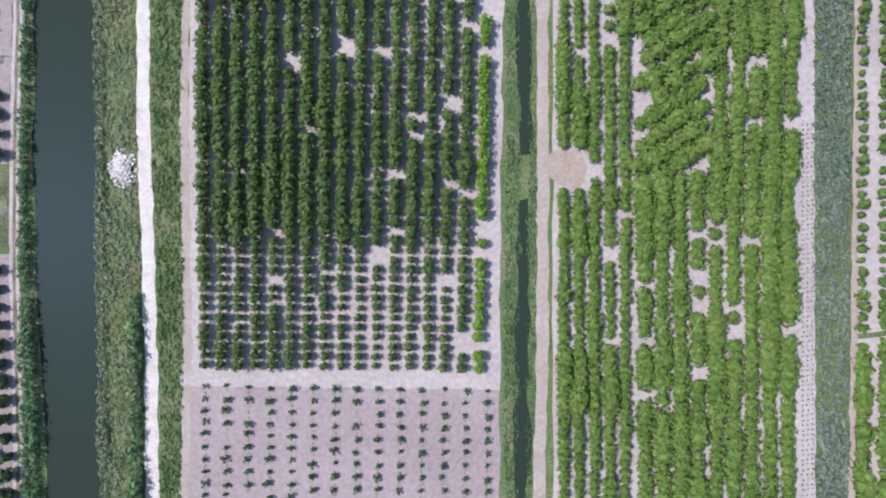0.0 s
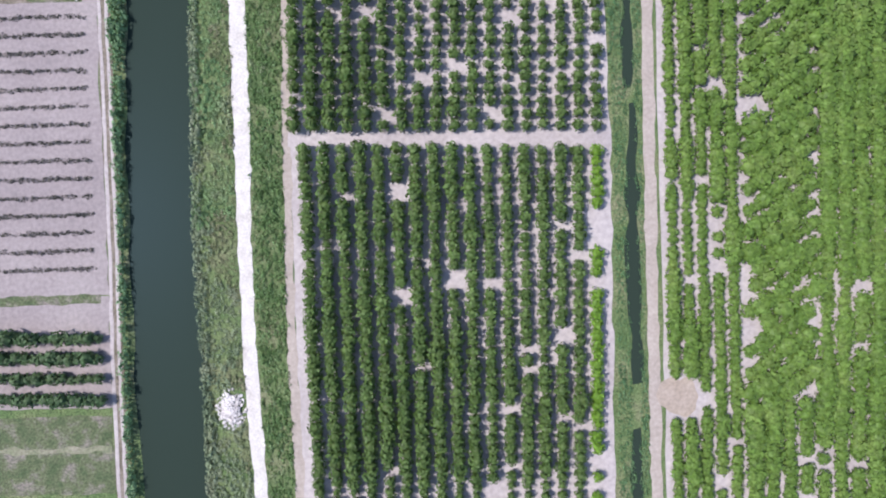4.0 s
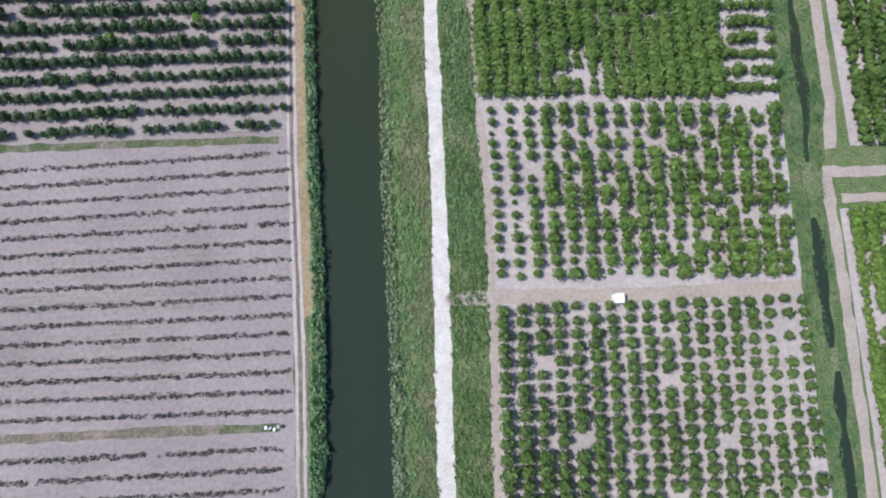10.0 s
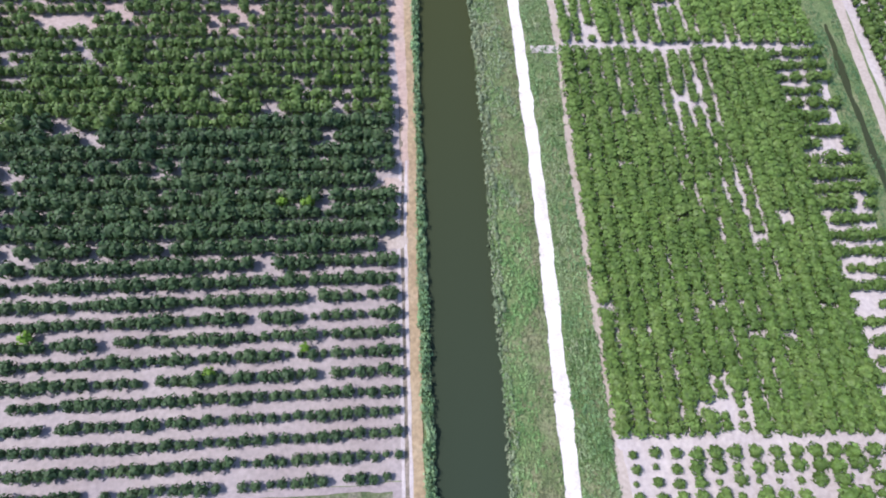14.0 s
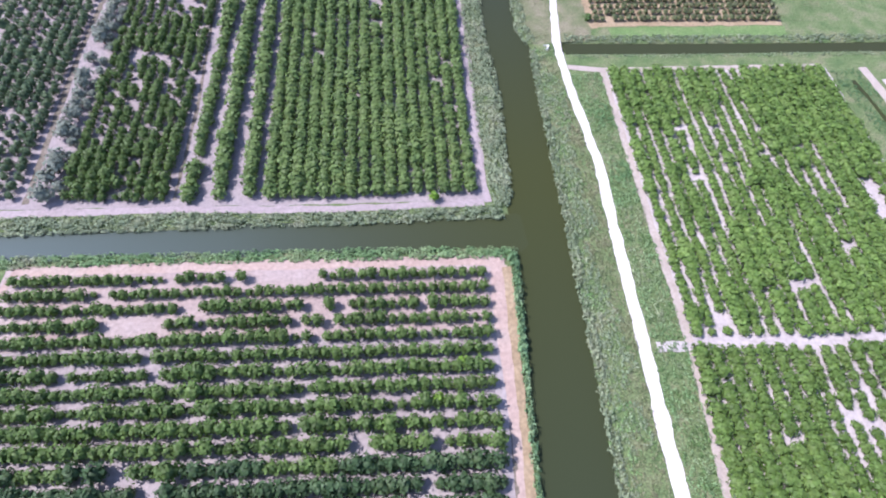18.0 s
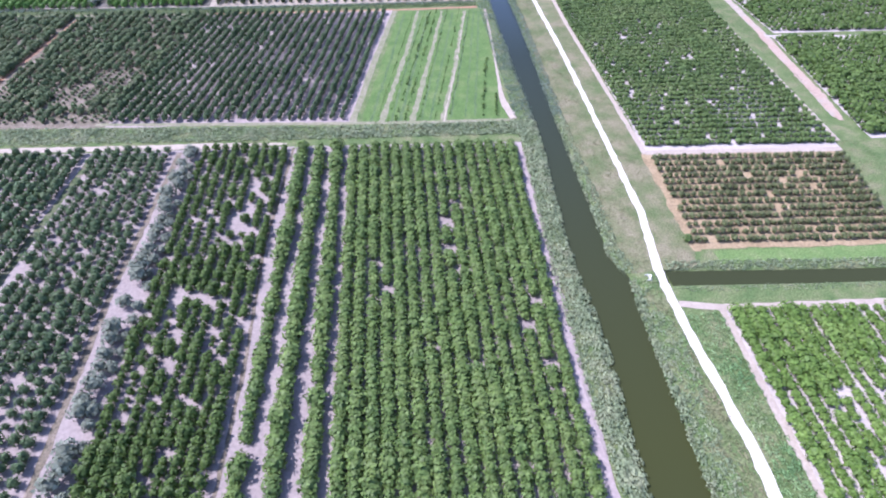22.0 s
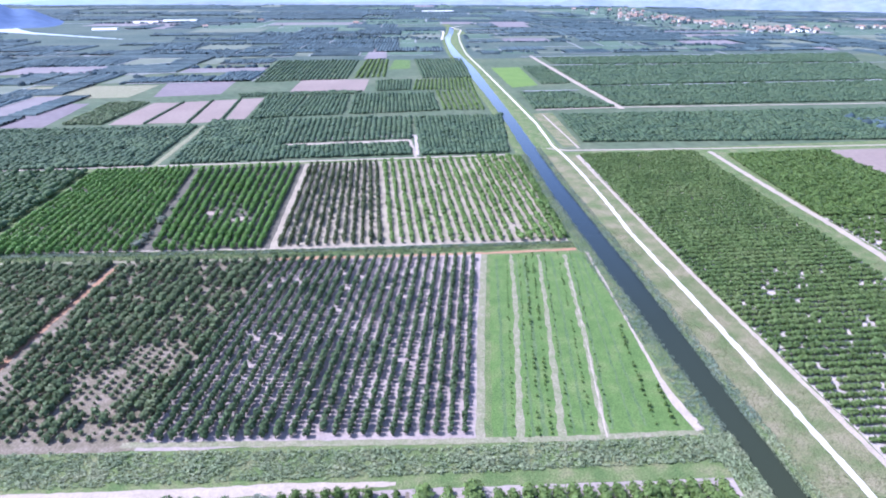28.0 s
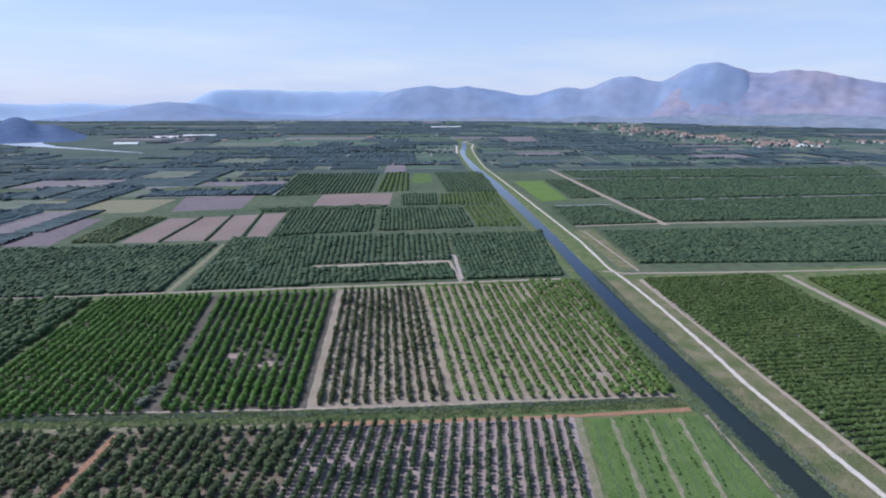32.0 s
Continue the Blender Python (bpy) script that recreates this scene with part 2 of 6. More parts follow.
# Far stretch of the plain, its bluish cast being painted-in haze.
DULL_FAR = material("hazed_far_plain", [(0.046, 0.075, 0.07), (0.064, 0.092, 0.08), (0.092, 0.115, 0.094)], 0.012, 0.15, 0.25)
LEAF_LIME = material("lime_leaf", [(0.12, 0.225, 0.025), (0.165, 0.285, 0.034)], 0.4, 1.2, 0.2, 0.5, island=0.25, thin=0.3)
LEAF_OLIVE = material("olive_leaf", [(0.16, 0.185, 0.14), (0.225, 0.25, 0.195)], 0.3, 1.2, 0.2, 0.6, island=0.24, thin=0.3)
LEAF_BROWN = material("brownish_leaf", [(0.082, 0.118, 0.055), (0.1, 0.142, 0.064), (0.142, 0.166, 0.088)], 0.12, 1.2, 0.3, 0.65, island=0.22, thin=0.3)
LEAF_WARM = material("warm_green_citrus_leaf", [(0.088, 0.144, 0.044), (0.122, 0.185, 0.054), (0.158, 0.218, 0.07)], 0.2, 1.4, 0.3, 0.55, island=0.26, thin=0.3)
LEAF_COOL = material("cool_green_citrus_leaf", [(0.086, 0.138, 0.046), (0.116, 0.175, 0.056), (0.15, 0.202, 0.075)], 0.05, 1.2, 0.3, 0.6, island=0.24, thin=0.3)
VERGE = material("dry_verge_grass", [(0.095, 0.126, 0.052), (0.145, 0.149, 0.08), (0.2, 0.179, 0.116)], 0.11, 2.4, 0.4, bump=0.7, stops=[0.36, 0.5, 0.62])
DRY_GRASS = material("dry_grass_blades", [(0.135, 0.165, 0.08), (0.18, 0.188, 0.102), (0.24, 0.22, 0.14)], 0.12, 1.0, 0.3, 0.7, island=0.22, thin=0.3)
PURPLE_SOIL = material("purplish_bare_soil", [(0.145, 0.122, 0.142), (0.185, 0.155, 0.168)], 0.015, 0.2, 0.12)
LEAF_SAGE = material("sage_citrus_leaf", [(0.066, 0.107, 0.052), (0.09, 0.138, 0.064), (0.125, 0.17, 0.084)], 0.2, 1.2, 0.3, 0.6, island=0.26, thin=0.3)
LAWN = material("bright_short_grass", [(0.09, 0.15, 0.052), (0.115, 0.18, 0.06), (0.15, 0.2, 0.08)], 0.2, 2.0, 0.3, bump=0.5)
MEADOW_DARK = material("lush_meadow_strip", [(0.06, 0.105, 0.045), (0.082, 0.128, 0.054), (0.11, 0.15, 0.07)], 0.25, 2.0, 0.35, bump=0.5)
# Distance haze is put into the next five colours as a bluish cast.
CROP_FAR = material("hazed_green_crop", [(0.055, 0.1, 0.08), (0.075, 0.122, 0.088), (0.105, 0.148, 0.1)], 0.006, 0.05, 0.15)
GRASS_FAR = material("hazed_dry_grass", [(0.115, 0.14, 0.115), (0.148, 0.168, 0.13)], 0.006, 0.05, 0.15)
SOIL_FAR = material("hazed_bare_soil", [(0.16, 0.145, 0.165), (0.21, 0.185, 0.195)], 0.006, 0.05, 0.1)
PATH_FAR = material("hazed_pale_path", [(0.2, 0.215, 0.225), (0.27, 0.28, 0.285)], 0.01, 0.1, 0.1)
LEAF_FAR = material("hazed_foliage", [(0.036, 0.064, 0.08), (0.05, 0.08, 0.092), (0.068, 0.1, 0.108)], 0.02, 0.3, 0.25, 0.8, island=0.25)
REED = material("reed_leaf", [(0.125, 0.225, 0.095), (0.175, 0.28, 0.12), (0.225, 0.305, 0.145), (0.27, 0.285, 0.175)], 0.09, 0.7, 0.3, 0.65, island=0.22, stops=[0.36, 0.46, 0.56, 0.66], thin=0.3)
REED_GREY = material("grey_green_reed", [(0.12, 0.17, 0.125), (0.155, 0.205, 0.15), (0.2, 0.235, 0.18)], 0.1, 0.9, 0.3, 0.65, island=0.2, thin=0.3)
REED_BLUE = material("bluish_reed", [(0.17, 0.22, 0.125), (0.225, 0.272, 0.16), (0.305, 0.32, 0.205)], 0.15, 1.0, 0.3, 0.65, island=0.22, thin=0.3)
BARK = material("bark", [(0.12, 0.09, 0.06), (0.17, 0.13, 0.09)], 2.0, 9.0, 0.3, bump=0.5)
WALL = material("house_plaster", [(0.5, 0.48, 0.45), (0.6, 0.58, 0.55)], 0.01, 1.0, 0.1, per_object=0.2)
TILE = material("roof_tile", [(0.32, 0.2, 0.165), (0.4, 0.28, 0.235)], 0.01, 1.0, 0.15, per_object=0.25)
WHITE = material("white_painted_metal", [(0.78, 0.78, 0.77), (0.84, 0.84, 0.83)], 0.5, 3.0, 0.04, 0.45)
CONCRETE = material("concrete", [(0.42, 0.41, 0.39), (0.5, 0.49, 0.46)], 0.6, 4.0, 0.15)
DARKWOOD = material("dark_opening", [(0.05, 0.045, 0.04), (0.07, 0.06, 0.05)], 1.0, 5.0, 0.2)
# Aerial haze is painted into these hill colours as pale blue.
FOOTHILL = material("hazed_wooded_foothill", [(0.175, 0.225, 0.3), (0.205, 0.25, 0.33), (0.24, 0.27, 0.34)], 0.006, 0.03, 0.12, 1.0, spec=0.0)
HILL_DARK = material("hazed_wooded_hill", [(0.09, 0.135, 0.25), (0.115, 0.16, 0.27)], 0.01, 0.05, 0.12, 1.0, spec=0.0)
HILL = material("hazed_blue_hill", [(0.205, 0.285, 0.455), (0.235, 0.305, 0.455), (0.275, 0.315, 0.44)], 0.0022, 0.012, 0.08, 1.0, spec=0.0)
HILL_BARE = material("hazed_bare_rocky_hill", [(0.205, 0.25, 0.39), (0.24, 0.265, 0.39), (0.29, 0.285, 0.38), (0.325, 0.3, 0.37)], 0.004, 0.02, 0.12, 1.0, spec=0.0)
HILL_FAR = material("hazed_far_ridge", [(0.38, 0.5, 0.7), (0.42, 0.54, 0.73)], 0.002, 0.01, 0.05, 1.0, spec=0.0)


def water_material(name, body, near, far, rough_near, rough_far, tint, axis, first, last):
    """Body colour turns from teal in the south to olive to fit the camera's view, then blue in the north as painted-in
    sky reflection; ripples and gloss change along one way, from first to last.
    """
    m = bpy.data.materials.new(name)
    m.use_nodes = True
    n, l = m.node_tree.nodes, m.node_tree.links
    p = n["Principled BSDF"]
    where_ = n.new("ShaderNodeNewGeometry")
    parts_ = n.new("ShaderNodeSeparateXYZ")
    l.new(where_.outputs["Position"], parts_.inputs[0])
    olive_span, olive_mix = n.new("ShaderNodeMapRange"), n.new("ShaderNodeMix")
    olive_span.inputs["From Min"].default_value, olive_span.inputs["From Max"].default_value = -110, 70
    olive_mix.data_type = "RGBA"
    olive_mix.inputs["A"].default_value, olive_mix.inputs["B"].default_value = (*body, 1), (0.04, 0.045, 0.017, 1)
    l.new(parts_.outputs["Y"], olive_span.inputs["Value"])
    l.new(olive_span.outputs["Result"], olive_mix.inputs["Factor"])
    # Northern blue stands in for reflected sky, put into the body colour.
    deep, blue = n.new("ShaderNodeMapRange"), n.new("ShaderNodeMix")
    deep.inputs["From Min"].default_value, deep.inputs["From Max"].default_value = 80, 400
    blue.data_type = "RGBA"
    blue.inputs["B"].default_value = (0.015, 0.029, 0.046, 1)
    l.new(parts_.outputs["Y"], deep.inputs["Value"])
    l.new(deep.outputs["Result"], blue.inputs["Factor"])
    l.new(olive_mix.outputs["Result"], blue.inputs["A"])
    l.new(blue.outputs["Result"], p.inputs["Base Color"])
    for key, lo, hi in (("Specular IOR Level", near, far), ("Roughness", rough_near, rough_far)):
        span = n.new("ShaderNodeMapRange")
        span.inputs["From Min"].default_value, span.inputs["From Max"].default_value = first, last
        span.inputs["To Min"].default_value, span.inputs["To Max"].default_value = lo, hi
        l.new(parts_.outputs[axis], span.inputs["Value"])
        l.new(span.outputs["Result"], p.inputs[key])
    # Blue tint colours the sheen itself, in place of a bluer reflected sky.
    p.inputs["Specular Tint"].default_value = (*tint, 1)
    p.inputs["IOR"].default_value = 1.333
    geo = n.new("ShaderNodeNewGeometry")
    tex = n.new("ShaderNodeTexNoise")
    tex.inputs["Scale"].default_value, tex.inputs["Detail"].default_value = 1.4, 3
    l.new(geo.outputs["Position"], tex.inputs["Vector"])
    b = n.new("ShaderNodeBump")
    b.inputs["Strength"].default_value, b.inputs["Distance"].default_value = 0.12, 0.06
    l.new(tex.outputs["Fac"], b.inputs["Height"])
    l.new(b.outputs["Normal"], p.inputs["Normal"])
    return m


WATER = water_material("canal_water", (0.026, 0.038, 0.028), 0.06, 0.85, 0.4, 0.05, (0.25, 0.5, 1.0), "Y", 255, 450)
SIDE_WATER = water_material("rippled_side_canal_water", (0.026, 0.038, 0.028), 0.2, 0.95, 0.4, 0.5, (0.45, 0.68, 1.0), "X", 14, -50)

# ---- plan: lines of the place as x over y, or y over x ----


def line(*pts):
    a, b = [p[0] for p in pts], [p[1] for p in pts]
    return lambda v: np.interp(v, a, b)


canal_w = line((-400, -38.9), (-258, -21.9), (-233, -19.7), (-211, -18.9), (-189, -16.8), (-161, -13.3), (-142, -10.9), (-121, -7.2), (-99, -4.4), (-75, -2.0), (-46, 0.9),
               (-14, 4.7), (20, 8.6), (52, 12.9), (85, 16.6), (104, 19.2), (137, 20.4), (161, 23.4), (183, 26.2), (205, 28.4), (237, 30.2), (290, 33.5), (328, 35.9), (381, 39.4),
               (461, 47), (543, 55.4), (658, 64), (851, 75.6), (1022, 84.0), (1196, 101.5), (1290, 112.9), (1436, 143.3), (1587, 167.9))
canal_e = line((-400, -27), (-259, -10.9), (-240, -9), (-218, -6.9), (-191, -3.7), (-163, -1), (-144, 2.1), (-122, 5.1), (-101, 7.8), (-76, 10.4), (-48, 14.1),
               (-16, 17.8), (0, 20.3), (34, 23.8), (80, 28.4), (108, 30.8), (124, 32.8), (134, 30.8), (148, 32.2), (171, 34), (205, 36.4), (237, 39.4), (290, 43.8),
               (328, 46.2), (401, 51), (460, 56.6), (542, 64.6), (657, 74.4), (852, 89.8), (1021, 97.1), (1196, 109.8), (1290, 123.9), (1436, 154.0), (1587, 178.4))
road_x = line((-400, -20), (-260, -1.4), (-236, 1.3), (-214, 3.3), (-190, 5.4), (-168, 7.8), (-146, 11), (-124, 13.8), (-102, 17.1), (-78, 20.5), (-49, 24.3), (-18, 28.5),
              (4, 31.1), (33, 34.4), (58, 37), (78, 39.5), (108, 40), (125, 41), (136, 43.3), (149, 45.9), (175, 48.1), (198, 50), (260, 55), (325, 58.7), (358, 63.2),
              (402, 67.6), (446, 70.6), (473, 70.6), (540, 79), (656, 86.3), (850, 98.2), (1021, 107.5), (1196, 128.7), (1289, 142.1), (1365, 154.3), (1564, 192.3), (1624, 206.8))
path_a = line((-400, -18), (-290, 0.2), (-237, 8.3), (-219, 10.4), (-191, 13.4), (-169, 16.3), (-147, 19.6), (-136, 21.4), (-104, 26.6), (-80, 30), (-61, 31.8), (-18, 37.0),
              (-3, 38.6), (28, 43.6), (58, 46.2), (112, 51.2))
edge_e = line((-400, 45), (-248, 66.8), (-208, 73.4), (-158, 81.2), (-114, 86.8), (-90, 90.6), (-66, 94.2), (-25, 101), (-5, 103.8), (21, 107.6), (69, 116.6), (105, 117))
road_r = line((-400, 48), (-270, 71.7), (-247, 76), (-209, 82), (-176, 87), (-138, 93), (-115, 96.6), (-86, 100.4), (-70, 105), (-28, 111.2), (13, 117), (72, 127), (104, 128), (174, 136), (260, 151), (372, 166), (446, 172))
road_w = line((-400, -46), (-248, -25.6), (-215, -22.9), (-185, -19.5), (-164, -16.5), (-131, -12.5), (-102, -9.1), (-63, -5.5), (-13, 0.4), (1, 2.7), (36, 6.7), (50, 8.5))
side_s = line((-420, 92), (-220, 77), (-99, 67.3), (-53, 62.7), (-18, 59), (2, 57), (13, 55.4))
side_n = line((-420, 100), (-220, 84), (-100, 74), (-62, 71), (-23, 67.4), (12, 64.8))
ditch_s = line((43, 120.9), (76, 117.2), (112, 113.9), (180, 107.3), (420, 85.4))
ditch_n = line((43, 126.0), (78, 122.0), (112, 118.4), (180, 111.8), (420, 90.6))


def ditch_mid(y):
    return edge_e(y) * 0.45 + road_r(y) * 0.55 - 0.6


def value_noise(x, y, size, seed):
    g = np.random.RandomState(seed).rand(97, 97)
    u, v = np.asarray(x) / size + 31.7, np.asarray(y) / size + 17.3
    i, j = np.floor(u).astype(int), np.floor(v).astype(int)
    a, b = u - i, v - j
    a, b = a * a * (3 - 2 * a), b * b * (3 - 2 * b)
    q = lambda k, m: g[k % 97, m % 97]
    return (q(i, j) * (1 - a) + q(i + 1, j) * a) * (1 - b) + (q(i, j + 1) * (1 - a) + q(i + 1, j + 1) * a) * b


def raw_mesh(name, verts, faces):
    """verts (n, 3), faces (m, 3) or (m, 4) as arrays."""
    me = bpy.data.meshes.new(name)
    verts, faces = np.asarray(verts, np.float32), np.asarray(faces, np.int32)
    k = faces.shape[1]
    me.vertices.add(len(verts))
    me.vertices.foreach_set("co", verts.ravel())
    me.loops.add(faces.size)
    me.loops.foreach_set("vertex_index", faces.ravel())
    me.polygons.add(len(faces))
    me.polygons.foreach_set("loop_start", np.arange(0, faces.size, k, dtype=np.int32))
    me.polygons.foreach_set("loop_total", np.full(len(faces), k, np.int32))
    me.update(calc_edges=True)
    return me


def thing(name, me, mat, label="", category="", group="", kind="", parent=None):
    me.materials.append(mat)
    ob = tagged(new(name, me), label, category, group, kind)
    if parent:
        ob.parent = parent
    return ob


# ---- ground: one sheet with the canals cut into it ----


def steps(near_lo, near_hi, step, lo, hi):
    a = [near_lo]
    s = step
    while a[-1] > lo:
        s *= 1.35
        a.append(a[-1] - s)
    b = [near_hi]
    s = step
    while b[-1] < hi:
        s *= 1.35
        b.append(b[-1] + s)
    return np.array(a[::-1] + list(np.arange(near_lo + step, near_hi, step)) + b)


def bank_depth(x, y):
    main = np.minimum(x - canal_w(y), canal_e(y) - x)
    main = np.where(y > 1590, -9, main)
    side = np.where(x < 15, np.minimum(y - side_s(x), side_n(x) - y), -9)
    right = np.where((x > 42.5) & (x < 420), np.minimum(y - ditch_s(x), ditch_n(x) - y), -9)
    return np.maximum(np.maximum(main, side), right)


gx = steps(-240, 250, 2.8, -4800, 4800)
gy = np.concatenate([steps(-300, 480, 4.0, -4800, 480), np.arange(492, 1600, 13), 1600 + np.geomspace(8, 3100, 24)])
gy = np.unique(np.concatenate([gy, np.arange(104, 131, 1.2)]))
mx, my = np.meshgrid(gx, gy)
dep = bank_depth(mx, my)
mz = np.clip(-(dep + 0.8) * 0.62, -1.7, 0) + 0.0
grid = np.stack([mx, my, mz], 2).reshape(-1, 3)
nx, ny = len(gx), len(gy)
base = (np.arange(ny - 1)[:, None] * nx + np.arange(nx - 1)[None]).ravel()
ground = thing("ground", raw_mesh("ground", grid, np.stack([base, base + 1, base + nx + 1, base + nx], 1)), GRASS, "flat green river plain with grassy verges", "ground", kind="structure")


def ribbon_xy(name, left, right, mat, z, label, category, kind="structure", rough=0.0, seed=0):
    """A strip between two lines of (n, 2) points, with edges wavering by rough metres."""
    left, right = np.array(left, float), np.array(right, float)
    if rough:
        d = right - left
        d /= np.linalg.norm(d, axis=1, keepdims=True)
        left += d * ((value_noise(left[:, 0], left[:, 1], 2.2, seed + 5) - 0.5) * 2 * rough)[:, None]
        right += d * ((value_noise(right[:, 0], right[:, 1], 2.2, seed + 6) - 0.5) * 2 * rough)[:, None]
    mid = (left + right) / 2
    n = len(left)
    v = np.concatenate([np.c_[left, np.full(n, z - 0.03)], np.c_[mid, np.full(n, z)], np.c_[right, np.full(n, z - 0.03)]])
    a = np.arange(n - 1)
    f = np.concatenate([np.stack([a, a + n, a + n + 1, a + 1], 1), np.stack([a + n, a + 2 * n, a + 2 * n + 1, a + n + 1], 1)])
    return thing(name, raw_mesh(name, v, f), mat, label, category, kind=kind)


def track(name, pts, width, mat, z, label, rough=0.25, step=1.0, seed=0):
    """A path along points, at a width that may change: (x, y) or (x, y, width)."""
    p = np.array([q[:2] for q in pts], float)
    w = np.array([q[2] if len(q) > 2 else width for q in pts], float)
    s = np.r_[0, np.cumsum(np.linalg.norm(np.diff(p, axis=0), axis=1))]
    t = np.linspace(0, s[-1], max(2, int(s[-1] / step)))
    x, y, ww = np.interp(t, s, p[:, 0]), np.interp(t, s, p[:, 1]), np.interp(t, s, w)
    g = np.stack([np.gradient(x), np.gradient(y)], 1)
    g /= np.linalg.norm(g, axis=1, keepdims=True)
    nrm = np.stack([g[:, 1], -g[:, 0]], 1) * (ww / 2)[:, None]
    c = np.stack([x, y], 1)
    return ribbon_xy(name, c - nrm, c + nrm, mat, z, label, "path", rough=rough, seed=seed)


def along(f, y0, y1, step=1.5):
    y = np.arange(y0, y1 + step, step)
    return np.stack([f(y), y], 1)


def across(f, x0, x1, step=1.5):
    x = np.arange(x0, x1 + step, step)
    return np.stack([x, f(x)], 1)


def shifted(pts, dx=0.0, dy=0.0):
    return pts + np.array([dx, dy])


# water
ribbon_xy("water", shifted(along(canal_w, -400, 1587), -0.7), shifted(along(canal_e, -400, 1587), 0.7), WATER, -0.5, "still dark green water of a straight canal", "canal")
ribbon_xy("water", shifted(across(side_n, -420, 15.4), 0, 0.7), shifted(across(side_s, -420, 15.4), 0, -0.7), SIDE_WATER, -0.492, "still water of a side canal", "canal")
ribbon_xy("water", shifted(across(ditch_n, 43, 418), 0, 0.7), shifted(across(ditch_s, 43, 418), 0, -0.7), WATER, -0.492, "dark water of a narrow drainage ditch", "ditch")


def quad_patch(name, quad, mat, z, label, category="field", kind="structure", cells=6):
    """A soil patch over sw, se, ne, nw corners, with slightly wavering rim."""
    sw, se, ne, nw = [np.array(q, float) for q in quad]
    u = np.linspace(0, 1, cells * 6 + 1)
    v = np.linspace(0, 1, cells * 6 + 1)
    uu, vv = np.meshgrid(u, v)
    p = (sw * (1 - uu)[..., None] + se * uu[..., None]) * (1 - vv)[..., None] + (nw * (1 - uu)[..., None] + ne * uu[..., None]) * vv[..., None]
    rim = (uu == 0) | (uu == 1) | (vv == 0) | (vv == 1)
    p[..., 0] += rim * (value_noise(p[..., 0], p[..., 1], 3.0, 3) - 0.5) * 0.8
    p[..., 1] += rim * (value_noise(p[..., 0], p[..., 1], 3.0, 4) - 0.5) * 0.8
    n = len(u)
    b = (np.arange(n - 1)[:, None] * n + np.arange(n - 1)[None]).ravel()
    ver = np.c_[p.reshape(-1, 2), np.full(n * n, z) - rim.ravel() * 0.012]
    return thing(name, raw_mesh(name, ver, np.stack([b, b + 1, b + n + 1, b + n], 1)), mat, label, category, kind=kind)


def bare_spot(name, x, y, rx, ry, mat, z, label, category="yard", seed=0):
    """An uneven round patch of bare ground."""
    n = 40
    a = np.linspace(0, 2 * math.pi, n, endpoint=False)
    r = 0.8 + 0.5 * value_noise(np.cos(a) * 2 + seed * 3.1, np.sin(a) * 2, 0.8, 40 + seed)
    v = np.concatenate([[[x, y, z]], np.stack([x + np.cos(a) * rx * r, y + np.sin(a) * ry * r, np.full(n, z - 0.01)], 1)])
    k = np.arange(n)
    return thing(name, raw_mesh(name, v, np.stack([np.zeros(n, int), 1 + k, 1 + (k + 1) % n], 1)), mat, label, category, kind="structure")


# ---- plants ----
ICO = {}


def ico(level):
    if level not in ICO:
        bm = bmesh.new()
        bmesh.ops.create_icosphere(bm, subdivisions=level, radius=1)
        bm.verts.ensure_lookup_table()
        ICO[level] = (np.array([v.co[:] for v in bm.verts]), np.array([[v.index for v in f.verts] for f in bm.faces]))
        bm.free()
    return ICO[level]


def crown(seed, leaves, leaf, level=2, fill=0.8, squash=1.0):
    """A unit crown round the origin: an uneven core and many small leaf sprays round it."""
    r = np.random.RandomState(seed)
    v, f = ico(level)
    f = f[v[f].mean(1)[:, 2] > -0.45]
    lump = 1 + 0.28 * np.sin(v @ r.normal(0, 2.6, 3) + 1) * 0.6 + r.uniform(-0.12, 0.12, len(v))
    v = v * (fill * lump)[:, None]
    d = r.normal(size=(leaves, 3))
    d[:, 2] = d[:, 2] + 0.35
    d /= np.linalg.norm(d, axis=1, keepdims=True)
    c = d * r.uniform(0.72, 1.12, (leaves, 1))
    n = d + np.array([0, 0, 0.35]) + r.normal(0, 0.38, d.shape)
    n /= np.linalg.norm(n, axis=1, keepdims=True)
    t = np.cross(n, r.normal(size=n.shape))
    t /= np.linalg.norm(t, axis=1, keepdims=True)
    b = np.cross(n, t)
    s = leaf * r.uniform(0.7, 1.35, (leaves, 1))
    tri = np.stack([c + t * s, c - t * s * 0.5 + b * s * 0.85, c - t * s * 0.5 - b * s * 0.85], 1).reshape(-1, 3)
    fs = len(v) + np.arange(leaves * 3).reshape(-1, 3)
    v, f = np.concatenate([v, tri]), np.concatenate([f, fs])
    v[:, 2] *= squash
    return v, f


NEAR = [crown(s, 82, 0.25, 1, 0.84) for s in range(6)]
MIDDLE = [crown(20 + s, 32, 0.42, 1, 0.82) for s in range(5)]
FAR = [crown(40 + s, 3, 0.6, 1, 0.95) for s in range(4)]
TUFT = [crown(60 + s, 16, 0.5, 1, 0.6) for s in range(5)]


def spray(seed, leaves=10):
    """A unit low bush: leaf sprays alone, spread over a flat dome."""
    v, f = crown(seed, leaves, 0.4, 1, 0.5)
    n = len(ico(1)[0])
    v = v[n:]
    return v * np.array([1, 1, 0.75]), np.arange(len(v)).reshape(-1, 3)


BUSH = [spray(90 + s) for s in range(6)]


